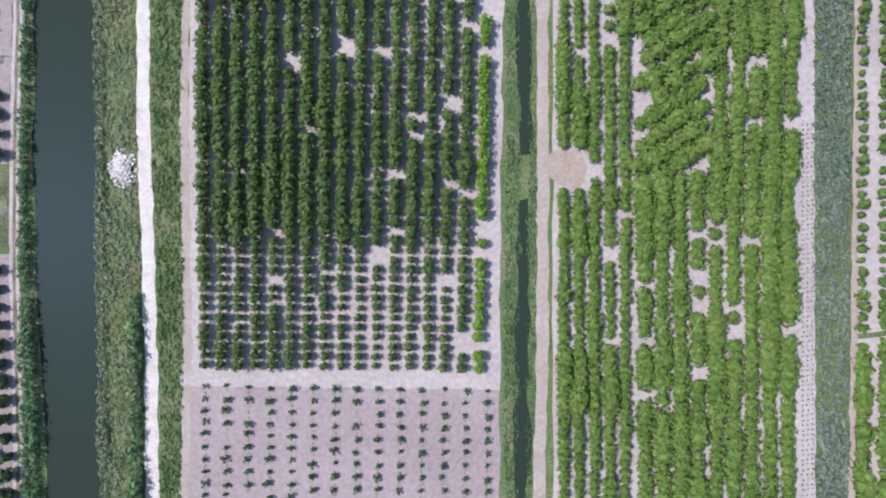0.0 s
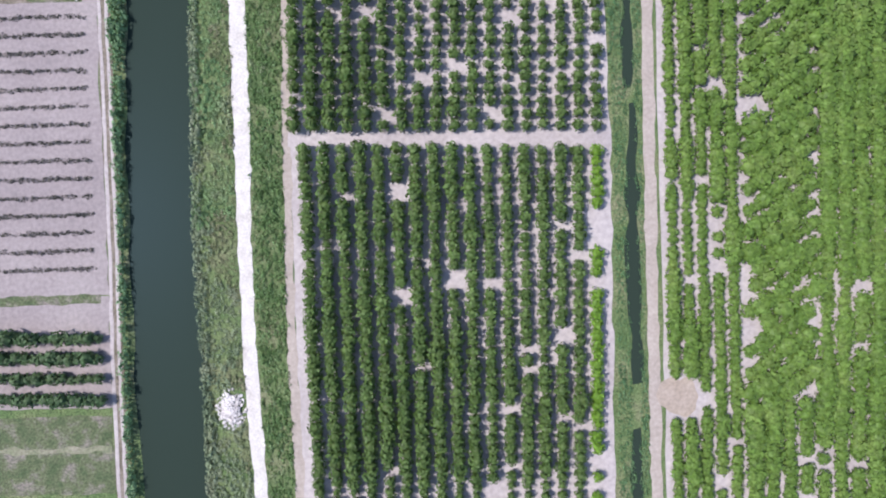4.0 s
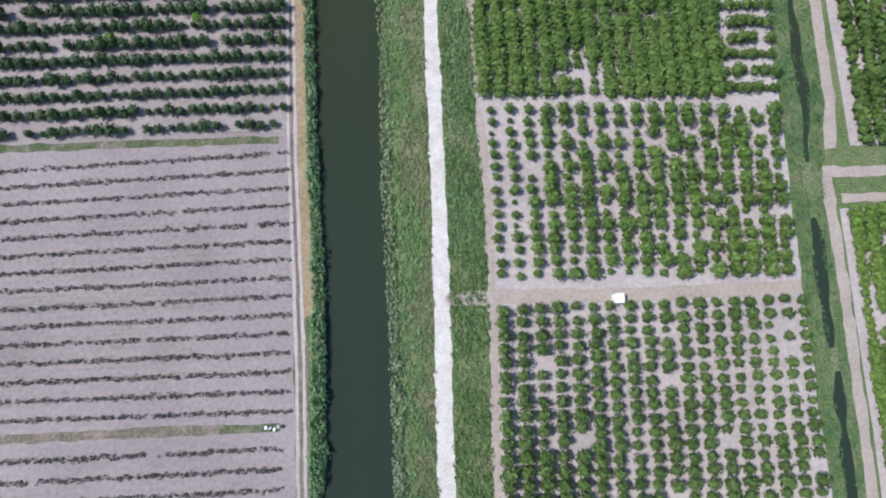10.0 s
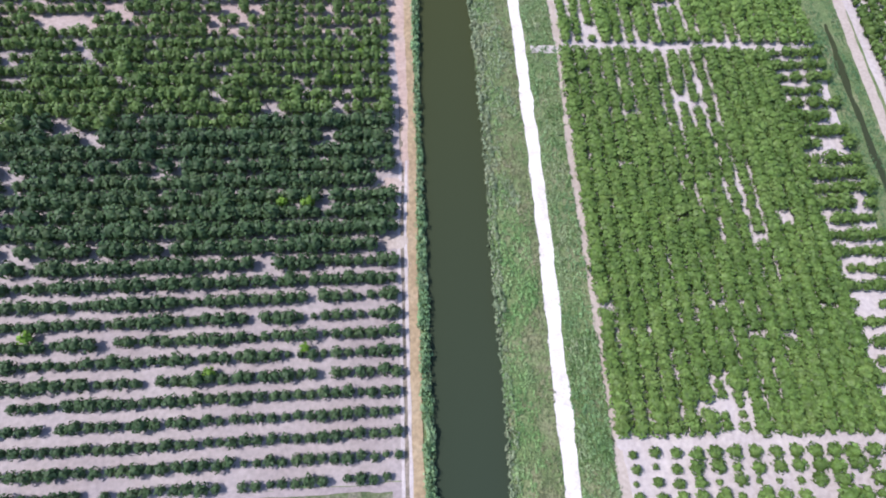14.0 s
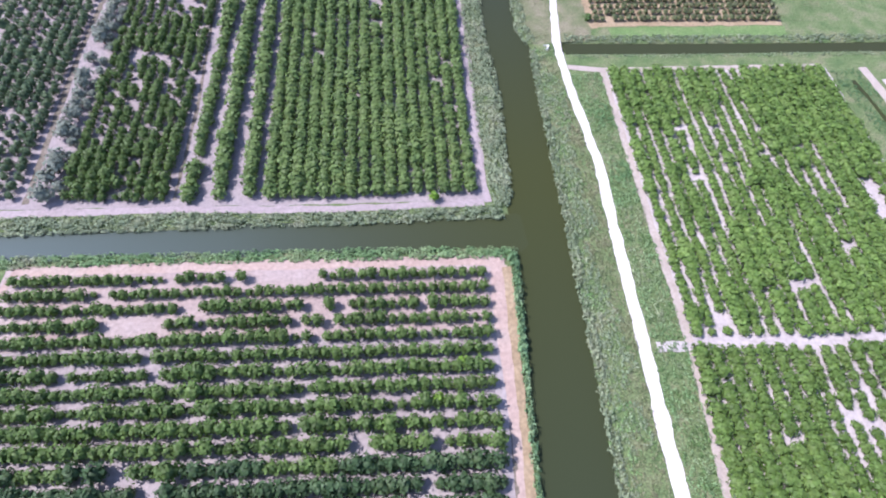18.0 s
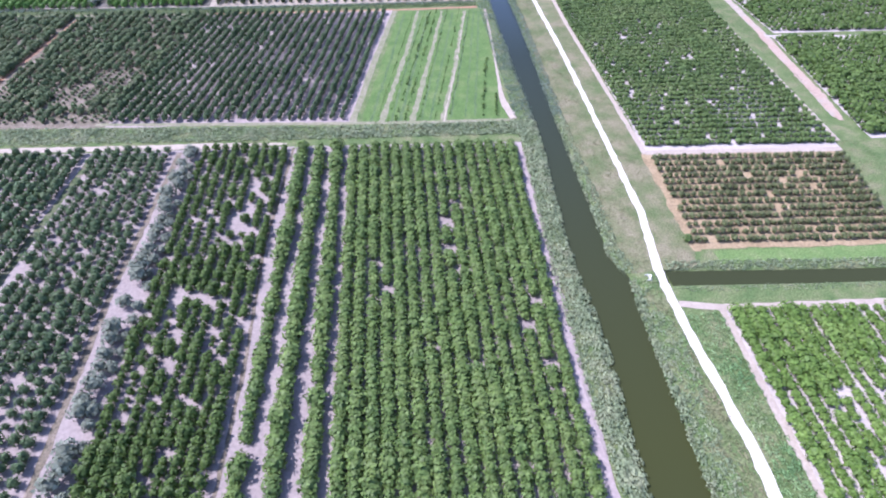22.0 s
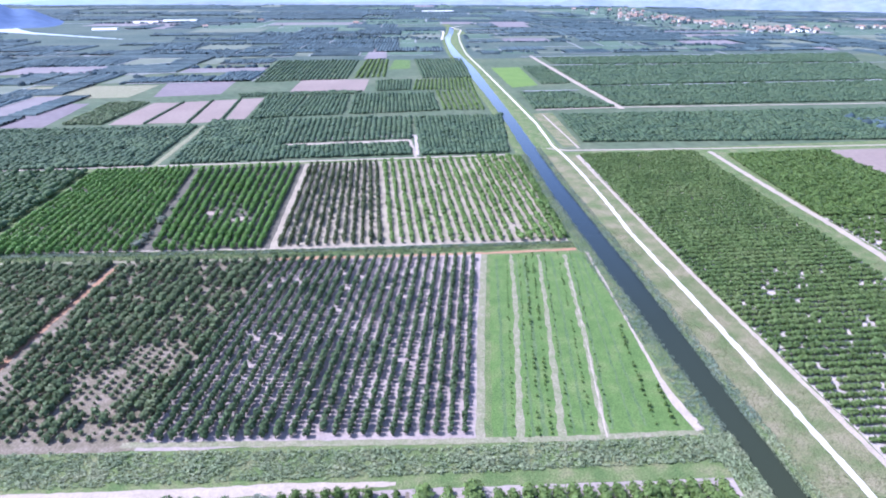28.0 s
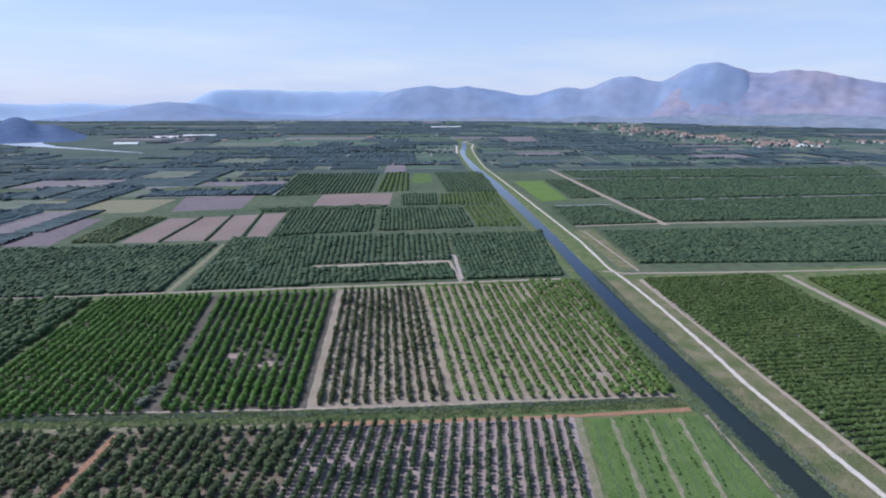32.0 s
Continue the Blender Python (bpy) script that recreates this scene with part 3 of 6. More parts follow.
def blades(seed, n=11):
    """A unit tuft of reeds: tapering blades that lean outwards."""
    r = np.random.RandomState(seed)
    a = r.uniform(0, 2 * math.pi, n)
    o = np.stack([np.cos(a), np.sin(a), np.zeros(n)], 1)
    side = np.stack([-np.sin(a), np.cos(a), np.zeros(n)], 1) * r.uniform(0.1, 0.22, (n, 1))
    foot = o * r.uniform(0.05, 0.45, (n, 1))
    tip = foot + o * r.uniform(0.3, 0.9, (n, 1)) + np.array([0, 0, 1]) * r.uniform(0.6, 1.15, (n, 1))
    mid = foot + (tip - foot) * 0.55 + np.array([0, 0, 0.18])
    v = np.stack([foot - side * 0.6, foot + side * 0.6, mid + side, mid - side, tip], 1).reshape(-1, 3)
    k = np.arange(n)[:, None] * 5
    f = np.concatenate([k + [0, 1, 2], k + [0, 2, 3], k + [3, 2, 4]])
    return v, f


BLADES = [blades(80 + s) for s in range(5)]


def scatter(name, kinds, pos, size, mat, label, category, seed=0, kind="stuff", parent=None, z=0.0):
    """Joins many copies of unit plants: pos (n, 2 or 3), size (n, 3)."""
    pos = np.asarray(pos, float)
    if not len(pos):
        return None
    if pos.shape[1] == 2:
        pos = np.c_[pos, np.full(len(pos), z)]
    size = np.asarray(size, float)
    r = np.random.RandomState(seed + 900)
    pick, yaw = r.randint(0, len(kinds), len(pos)), r.uniform(0, 2 * math.pi, len(pos))
    vs, fs, at = [], [], 0
    for k, (v, f) in enumerate(kinds):
        m = np.nonzero(pick == k)[0]
        if not len(m):
            continue
        c, s = np.cos(yaw[m])[:, None], np.sin(yaw[m])[:, None]
        x, y = v[None, :, 0] * c - v[None, :, 1] * s, v[None, :, 0] * s + v[None, :, 1] * c
        w = np.stack([x * size[m, 0:1], y * size[m, 1:2], v[None, :, 2] * size[m, 2:3]], 2) + pos[m][:, None]
        vs.append(w.reshape(-1, 3))
        fs.append((f[None] + (at + np.arange(len(m)) * len(v))[:, None, None]).reshape(-1, 3))
        at += len(m) * len(v)
    return thing(name, raw_mesh(name, np.concatenate(vs), np.concatenate(fs)), mat, label, category, kind=kind, parent=parent)


def rows_in(quad, rows, gap, way="v", jitter=0.12, miss=0.03, patch=0.0, patch_size=7.0, seed=0, inset=0.5, skip=()):
    """Places of trees in rows over sw, se, ne, nw; way v: rows run from the south side to the north side.
    skip: (x, y, radius) bare spots. Returns places and each one's row."""
    sw, se, ne, nw = [np.array(q, float) for q in quad]
    r = np.random.RandomState(seed + 100)
    out, idx = [], []
    for k in range(rows):
        f = (k + inset) / (rows - 1 + 2 * inset)
        a, b = (sw + (se - sw) * f, nw + (ne - nw) * f) if way == "v" else (sw + (nw - sw) * f, se + (ne - se) * f)
        n = max(2, int(np.linalg.norm(b - a) / gap) + 1)
        t = np.linspace(0, 1, n)[:, None]
        out.append(a + (b - a) * t + r.normal(0, jitter, (n, 2)))
        idx += [k] * n
    p, idx = np.concatenate(out), np.array(idx)
    keep = r.rand(len(p)) > miss
    if patch:
        keep &= value_noise(p[:, 0], p[:, 1], patch_size, seed + 7) < 1 - patch
    for x, y, rad in skip:
        keep &= np.hypot(p[:, 0] - x, p[:, 1] - y) > rad
    return p[keep], idx[keep]


def trunk_mesh(seed, height, radius):
    """A tapered trunk that forks into three limbs."""
    r = random.Random(seed)
    bm = bmesh.new()

    def limb(a, b, r0, r1):
        d = (b - a)
        m = Matrix.Translation((a + b) / 2) @ d.to_track_quat("Z", "Y").to_matrix().to_4x4()
        bmesh.ops.create_cone(bm, cap_ends=True, segments=5, radius1=r0, radius2=r1, depth=d.length, matrix=m)

    top = Vector((0, 0, height * 0.45))
    limb(Vector((0, 0, -0.05)), top, radius, radius * 0.75)
    for k in range(3):
        a = k * 2.1 + r.uniform(-0.4, 0.4)
        limb(top - Vector((0, 0, 0.05)), top + Vector((math.cos(a), math.sin(a), 1.1)) * height * 0.4, radius * 0.6, radius * 0.25)
    me = bpy.data.meshes.new("trunk")
    bm.to_mesh(me)
    bm.free()
    return me


def tree_kinds(kinds, mat, label, group, name="fruit_tree", height=1.0):
    """Four single trees of a sort, each with a trunk and a crown, to copy from."""
    made = []
    for k in range(4):
        root = tagged(new(name), label, "tree", group)
        tr = trunk_mesh(k, 1.2 * height, 0.09)
        thing("trunk", tr, BARK, parent=root)
        v, f = kinds[k]
        cr = raw_mesh("crown", v * np.array([1, 1, 0.95]) + np.array([0, 0, 1.25]), f)
        thing("crown", cr, mat, parent=root)
        made.append(root)
    return made


def single_trees(kinds, pos, size, seed=0):
    """Stands copies of single trees at places; the first four are the originals."""
    r = random.Random(seed)
    for k, (p, s) in enumerate(zip(pos, size)):
        m = pose(p[0], p[1], 0, 0, 0, r.uniform(0, 360)) @ Matrix.Diagonal((s[0], s[1], s[2], 1))
        if k < len(kinds):
            kinds[k].matrix_basis = m
        else:
            src = kinds[k % len(kinds)]
            c = copy_thing(src, Matrix())
            c.matrix_basis = m


def orchard(name, quad, rows, gap, mat, label, way="v", radius=1.2, height=1.3, lod=None, spread=0.18, seed=0, small=0.0, fatten=None, **kw):
    """Rows of trees as one mass; small: share of smaller trees."""
    p, k = rows_in(quad, rows, gap, way, seed=seed, **kw)
    r = np.random.RandomState(seed + 300)
    s = radius * (1 + r.normal(0, spread, len(p))).clip(0.55, 1.45)
    s *= np.where(r.rand(len(p)) < small, 0.6, 1)
    s *= 0.85 + 0.3 * value_noise(p[:, 0], p[:, 1], 14, seed + 55)
    if fatten:
        s *= fatten(p[:, 0], p[:, 1])
    h = s * height / radius
    size = np.stack([s, s, h], 1)
    pos = np.c_[p, h * 1.02 + 0.12]
    scatter(name, lod or NEAR, pos, size, mat, label, "trees", seed)
    return p, s

# ---- roads and paths ----
wide = lambda f, side: along(lambda y: f(y) + side * np.interp(y, [-175, -140, -110, -70, 60, 190], [1.3, 1.65, 1.7, 1.5, 1.3, 1.0]), -400, 1365)
ribbon_xy("road", wide(road_x, -1), wide(road_x, 1), GRAVEL, 0.09, "white gravel road beside the canal", "road", rough=0.3, seed=1)
ribbon_xy("path", shifted(along(path_a, -400, 112), -1.0), shifted(along(path_a, -400, 112), 0.75), TRACK, 0.07, "pale earth path along the orchards", "path", rough=0.3, seed=2)
ribbon_xy("road", shifted(along(road_r, -400, -86), -2.1), shifted(along(road_r, -400, -86), 0.25), TRACK, 0.08, "pale earth track beside a ditch", "road", rough=0.3, seed=3)
ribbon_xy("road", shifted(along(road_r, -80, 104), -1.3), shifted(along(road_r, -80, 104), 1.3), TRACK, 0.08, "pale earth track beside a ditch", "road", rough=0.3, seed=4)
track("path", [(127.5, 176), (132.6, 215), (143, 300), (148.4, 350), (157.4, 411), (162, 445)], 1.7, TRACK, 0.08, "pale earth path along an orchard", seed=4)
track("road", [(137.5, 190), (143, 220), (151, 262), (158.6, 315), (162.6, 355), (169, 410), (173.5, 445)], 3.6, TRACK, 0.08, "pale reddish earth track between orchards", rough=0.4, seed=4)
for dx, wid in ((-0.85, 0.32), (0.45, 0.32)):
    ribbon_xy("wheel_track", shifted(along(road_w, -400, 2), dx - wid), shifted(along(road_w, -400, 2), dx + wid), SOIL, 0.09, "pale wheel track of a field road", "path", rough=0.12, seed=5)
ribbon_xy("road_edge", shifted(along(road_w, -96, 50), 0.75), shifted(along(road_w, -96, 50), 2.7), SOIL_TAN, 0.092, "tan dry grass beside a field road", "road", rough=0.3, seed=7)
ribbon_xy("road_bed", shifted(along(road_w, -400, 52), -1.3), shifted(along(road_w, -400, 52), 1.2), SOIL_BROWN, 0.055, "brown grassy middle of a field road by the canal", "road", rough=0.3, seed=6)
track("road", [(137.5, 188, 2), (141, 206, 4.6), (147, 242, 4.4), (154, 282, 2.4)], 4.0, SOIL_RED, 0.092, "reddish trampled earth where tracks meet", rough=0.5, seed=43)
track("path", [(99, -84.6), (119.5, -87.2), (190, -96)], 2.2, TRACK, 0.08, "pale earth path beside a ditch")
track("path", [(101.5, -90.6), (119, -92.6), (190, -101)], 1.8, TRACK, 0.08, "pale earth path beside a ditch")
track("path", [(6.5, -239), (66.8, -248.2)], 2.7, SOIL, 0.085, "pale earth path between plots", seed=7)
track("path", [(19.6, -148), (81, -158.4)], 2.6, SOIL, 0.085, "pale earth path between plots", seed=8)
track("path", [(18.5, -97.2), (28.3, -98.4), (51.2, -102), (88, -106.6)], 2.8, TRACK, 0.085, "worn earth path between plots", seed=9)
track("path", [(31.6, -59.6), (94, -68.6)], 2.4, SOIL, 0.085, "pale earth path between plots", seed=10)
track("path", [(36.5, 28.6), (43.6, 27.6), (107.5, 21)], 2.2, SOIL, 0.085, "pale earth path between plots", seed=11)
track("path", [(41.6, 114.6), (51.5, 112.2), (116, 106.5)], 2.0, TRACK, 0.085, "pale earth path beside a ditch", seed=12)
track("path", [(58.2, 177.8), (125.5, 171.2)], 2.4, TRACK, 0.085, "pale earth path between plots", seed=13)
track("margin", [(54.6, 131.4), (58.8, 177)], 2.4, SOIL_TAN, 0.07, "tan bare margin of a young orchard", rough=0.5, seed=42)
track("path", [(59.2, 178), (65.5, 284), (79, 447)], 1.8, TRACK, 0.07, "pale earth path along an orchard", seed=14)
track("path", [(-160, 86), (-100, 79.5), (-62, 76), (-26, 71.6), (8.6, 69.2)], 2.0, SOIL_DULL, 0.085, "pale earth path along the side canal", seed=15)
track("path", [(9.6, 69.2), (9.8, 90), (13, 130), (19.6, 189)], 1.5, SOIL_DULL, 0.085, "pale earth path along the canal", seed=16)
track("road", [(-420, 226, 3.2), (-151, 206.8, 3.0), (-100, 202, 3.0), (-84, 200.8, 3.2), (-58, 198.8, 1.2)], 3.0, TRACK, 0.09, "pale gravel farm road", seed=17)
track("path", [(-125, 219.6), (-60, 211.6), (-12, 206.4), (21, 204)], 1.8, STRAW, 0.085, "pale path along a field", seed=18)
track("path", [(21.4, 204.6, 3.0), (20.4, 214, 2.8), (20.6, 224, 1.8), (22.2, 234, 1.0), (26.5, 268, 0.7), (31, 308, 1.2)], 1.8, TRACK, 0.1, "bare earth bend of a field path", seed=18)
track("path", [(-36, 209), (-25.6, 258), (-13.2, 311.5)], 2.4, STRAW, 0.085, "pale path between a meadow and an orchard", seed=19)
track("path", [(-420, 347), (-200, 328.2), (-151, 322.6), (-104, 318.6)], 1.5, STRAW, 0.085, "grassy path along a weedy bank", rough=0.5, seed=20)
track("path", [(-102, 318.4, 2.0), (-84, 317.6, 2.6), (-59, 315.4, 1.8), (-9, 312.2, 1.6), (27.6, 311.2, 2.2)], 1.8, SOIL_RUST, 0.088, "reddish path along a weedy bank", rough=0.4, seed=25)
track("path", [(-206, 338.2), (-154, 333.2), (-104, 328.6), (-57, 325), (26.6, 320.8)], 1.0, TRACK, 0.09, "thin pale path at the foot of orchard plots", rough=0.4, seed=26)
track("path", [(-420, 463), (-182, 458), (34.4, 455)], 2.4, TRACK, 0.09, "pale path between fields", seed=21)
track("road", [(64, 467), (75.7, 460), (175, 452), (330, 444), (700, 428)], 2.4, TRACK, 0.1, "pale farm road between orchards", seed=22)
track("path", [(87, 464), (94.3, 570)], 1.6, TRACK, 0.1, "pale path along an orchard", seed=23)
track("path", [(-192, 457), (-186.5, 564)], 3.6, STRAW, 0.1, "wide pale track between orchards", seed=24)
track("path", [(-119, 512), (-22.8, 513.5), (-26.5, 462)], 2.4, SOIL, 0.1, "pale path round a plot", seed=25)
track("road", [(174.5, 585), (186, 760), (203, 980)], 6.0, TRACK, 0.2, "pale road towards the village", seed=26, step=4)
track("path", [(94, 590), (175, 592), (443, 580), (900, 560)], 3.0, TRACK, 0.2, "pale path between orchards", seed=27, step=4)

# ---- plots east of the canal ----


def plot(name, quad, mat=SOIL, label="pale bare soil of an orchard plot", z=0.045):
    return quad_patch(name, quad, mat, z, label)


E0 = ((2.8, -290), (58.5, -298), (66.2, -249.6), (9.2, -240.6))
E1 = ((10.4, -236.6), (64.6, -245), (79.2, -160.4), (20.9, -150.4))
E2 = ((21.4, -146), (78.4, -155.2), (86.4, -108.8), (28.6, -101))
E3 = ((29.7, -94.4), (85.3, -102.6), (91.3, -70.2), (33.7, -61.8))
E5 = ((45.4, 30.4), (106, 23.6), (113.4, 104.2), (53.4, 110))
E6 = ((55.9, 133.4), (112.8, 127.6), (122.6, 168.8), (60.6, 175.4))
plot("soil", ((-15, -400), (45, -400), (66.8, -247.6), (8.3, -238)), SOIL_DULL)
plot("soil", ((8.3, -238), (66.8, -247.6), (81.2, -158), (19.6, -148)))
plot("soil", ((19.6, -148), (81.2, -158), (88.2, -106.6), (27.6, -98)))
plot("soil", ((27.6, -98), (88.2, -106.6), (94.2, -68.2), (31.8, -59.6)))
plot("soil", ((31.8, -59.6), (94.2, -68.2), (107.6, 21), (43.4, 27.6)))
plot("soil", ((43.4, 27.6), (107.6, 21), (117, 106), (51.2, 112)))
plot("soil", ((54.6, 132.4), (114, 126.4), (124.6, 171), (59.2, 177.6)), SOIL_TAN, "tan soil of a young orchard")
plot("soil", ((60, 178), (125.4, 172), (163, 447), (80, 448)))

p, k = rows_in(E0, 14, 2.25, seed=1, jitter=0.12, miss=0.03)
rr = np.random.RandomState(5)
s = rr.uniform(0.42, 0.72, len(p))
near = np.argsort(-p[:, 1])[:300]
rest = np.setdiff1d(np.arange(len(p)), near)
SAPLING = tree_kinds(TUFT, LEAF_DARK, "small young citrus sapling on bare pale soil", "saplings in rows", "sapling", 0.9)
single_trees(SAPLING, p[near], np.stack([s[near], s[near], s[near] * 0.9], 1), 3)
thin, _ = rows_in(E0, 14, 0.5, seed=2, jitter=0.09, miss=0.35)
scatter("row_weeds", BUSH, np.c_[thin, np.full(len(thin), 0.08)], np.full((len(thin), 3), 0.19), WEED, "thin green weeds along sapling rows", "plants", 5)
scatter("saplings", TUFT, np.c_[p[rest], s[rest] * 1.1], np.stack([s[rest]] * 3, 1), LEAF_DARK, "rows of small young citrus saplings", "trees", 4)

SPOTS1 = ((27.7, -160.5, 0.9), (38.1, -161.7, 1.4), (68.1, -172.7, 1.1), (70.4, -179.2, 1.4), (46.5, -179.5, 1.4), (52.2, -181.8, 1.3), (35.7, -181.1, 1.4), (48.5, -159.2, 0.9), (64.7, -193.9, 1.2),
          (57.8, -195.3, 1.4), (57.1, -199.6, 1.3), (69.6, -197.6, 1.1), (53.7, -206.8, 1.3), (50.5, -206.3, 1.3), (50.5, -209.8, 1.5), (61.7, -208.9, 1.2),
          (64.7, -211.0, 1.2), (26.1, -217.5, 1.3), (25.8, -219.6, 1.3), (26.0, -221.9, 1.3), (22.6, -215.5, 1.2), (48.3, -220.1, 1.2), (60.9, -241.1, 1.4), (61.3, -238.4, 1.4))
E1T = (E1[0], (61.4, -244.5), (75.8, -159.8), E1[3])
p, k = rows_in(E1T, 16, 1.8, seed=11, miss=0.012, jitter=0.1, skip=SPOTS1)
r = np.random.RandomState(311)
lush = np.interp(p[:, 1] + 0.15 * (p[:, 0] - 40), [-245, -218.5, -216, -150], [0.94, 0.98, 1.3, 1.24]) * np.interp(p[:, 0] - 0.16 * (p[:, 1] + 200), [20, 40, 50, 70], [1.06, 1.04, 0.94, 0.96])
s = lush * (1 + r.normal(0, 0.1, len(p))).clip(0.6, 1.35) * (0.9 + 0.2 * value_noise(p[:, 0], p[:, 1], 6, 66))
near = np.argsort(-p[:, 1])[:300]
rest = np.setdiff1d(np.arange(len(p)), near)
HEDGE = tree_kinds(NEAR, LEAF, "clipped green citrus tree in a hedgerow on pale soil", "citrus hedgerow trees", "hedgerow_tree")
single_trees(HEDGE, p[near], np.stack([s[near], s[near], s[near] * 1.1], 1), 16)
scatter("citrus_hedgerows", NEAR, np.c_[p[rest], s[rest] * 1.35], np.stack([s[rest], s[rest], s[rest] * 1.12], 1), LEAF, "clipped citrus hedgerows in straight rows on pale soil", "trees", 11)
p, s = rows_in(((62.8, -244.6), (63.2, -244.6), (77.8, -160.4), (77.4, -160.4)), 1, 1.9, seed=12, miss=0.03, jitter=0.12, skip=((75.8, -172.8, 1.2), (75.3, -176.1, 1.0), (73.8, -185.3, 1.0), (68.5, -217.7, 1.2), (67.6, -223.6, 1.0), (66.2, -232.1, 0.9), (65.1, -240.7, 1.6)))
LIME = tree_kinds(NEAR, LEAF_LIME, "bright lime-green citrus tree at the end of a plot", "lime-green trees", "lime_tree")
single_trees(LIME, p, np.random.RandomState(9).uniform(1.05, 1.4, (len(p), 1)) * np.ones((1, 3)), 5)

SPOTS2 = ((82.1, -118.5, 1.1), (46.0, -120.8, 0.9), (36.9, -146.0, 1), (38.4, -146.8, 0.8), (57.3, -141.2, 1.1), (38.9, -126.1, 1.1), (37.6, -127.5, 0.9), (64.9, -131.3, 1.0), (50.8, -122.1, 0.8))
p, k = rows_in(E2, 18, 2.3, seed=21, inset=0, miss=0.01, jitter=0.13, skip=SPOTS2)
r = np.random.RandomState(31)
s = (np.interp(p[:, 1] + 0.15 * (p[:, 0] - 50), [-152, -141, -128, -104], [1.3, 1.24, 1.18, 1.12]) * np.interp(p[:, 0] - 0.16 * (p[:, 1] + 128), [25, 38, 50, 82], [1.12, 1.06, 0.97, 0.94]) + 0.2 * (value_noise(p[:, 0], p[:, 1], 8, 6) - 0.5) + r.normal(0, 0.1, len(p))) * np.where(r.rand(len(p)) < 0.04, 0.66, 1)
near = np.argsort(-p[:, 1])[:300]
rest = np.setdiff1d(np.arange(len(p)), near)
CITRUS = tree_kinds(NEAR, LEAF, "round green citrus tree standing on pale bare soil", "citrus trees by the hut")
single_trees(CITRUS, p[near], np.stack([s[near], s[near], s[near] * 1.15], 1), 6)
scatter("citrus_trees", NEAR, np.c_[p[rest], s[rest] * 1.4], np.stack([s[rest], s[rest], s[rest] * 1.2], 1), LEAF, "rows of round green citrus trees on pale soil", "trees", 6)

SPOTS3 = ((66.7, -73.7, 1.6), (68.5, -75.7, 1), (55.6, -68.3, 1), (72.2, -71.6, 1), (67.9, -86.0, 1.3), (78.9, -83.3, 1.2), (76.6, -82.9, 1.2), (87.2, -74.5, 1.0), (87.5, -77.6, 1.2), (73.3, -97.0, 1.2), (49.0, -98.1, 1), (39.8, -75.7, 1), (87.9, -90.5, 1.2))
p, k = rows_in(E3, 17, 2.2, seed=23, inset=0, miss=0.012, jitter=0.15, skip=SPOTS3)
s = (np.interp(k, [0, 2, 3, 16], [1.0, 1.08, 1.32, 1.46]) + 0.4 * (value_noise(p[:, 0], p[:, 1], 6, 8) - 0.5) + r.normal(0, 0.1, len(p))) * np.where(r.rand(len(p)) < 0.16, 0.58, 1)
near = np.argsort(p[:, 1])[:300]
rest = np.setdiff1d(np.arange(len(p)), near)
CITRUS_B = tree_kinds(NEAR, LEAF_BRIGHT, "round bright green citrus tree on pale bare soil", "citrus trees past the hut", "citrus_tree")
single_trees(CITRUS_B, p[near], np.stack([s[near], s[near], s[near]], 1), 7)
scatter("citrus_trees", NEAR, np.c_[p[rest], s[rest] * 1.2], np.stack([s[rest]] * 3, 1), LEAF_BRIGHT, "rows of bright green citrus trees", "trees", 7)

SPOTS4 = ((66.8, 9.9, 1.4), (65.2, -2.5, 1.1), (67.3, -9.8, 1.4), (76.6, -13.1, 1.3), (81.5, -20.6, 1.8), (80.0, -22.4, 1.3), (73.9, -26.2, 1.6), (59.5, -38.8, 1.2), (48.2, -28.2, 1.4), (50.1, -14.4, 1), (71.5, -46.3, 1.2), (64.6, -45.5, 1),
          (49.0, -56.6, 1.0), (52.7, -57.0, 0.9), (71.1, -35.8, 1), (47.7, 19.2, 1.4), (56.0, 1.9, 1), (70.3, 9.0, 1.2), (50.5, 7.0, 1))
SPOTS4E = ((103.2, 7.3, 2), (101.7, 1.0, 2), (97.6, -4.8, 1.8), (96.9, -7.7, 1.8), (86.7, -35.0, 2), (83.3, -38.1, 2), (88.5, -43.1, 2.4), (84.5, -51.1, 2.2), (83.2, -58.4, 2), (87.9, -24.2, 1.8))
slits = lambda mid, half, seed, size=2.6: (lambda x, y: 1.16 - 0.35 * ((value_noise(x, y * 0.2, size, seed) > 0.52) & (np.abs(x - 0.15 * y - mid) < half)))
orchard("citrus_trees", ((33.3, -57.4), (81, -64.4), (92, 20.8), (44.2, 25.8)), 16, 1.85, LEAF_BRIGHT, "dense bright green citrus orchard", inset=0, radius=1.5, height=1.0, seed=41, spread=0.1, miss=0.006, skip=SPOTS4, fatten=slits(69, 9, 16))
orchard("citrus_trees", ((83.5, -64.6), (93.2, -66), (106.4, 19.4), (94.5, 20.6)), 24, 1.85, LEAF_BRIGHT, "citrus rows running across the plot", way="u", inset=0.1, radius=1.32, height=1.2, seed=42, miss=0.04, skip=SPOTS4E)
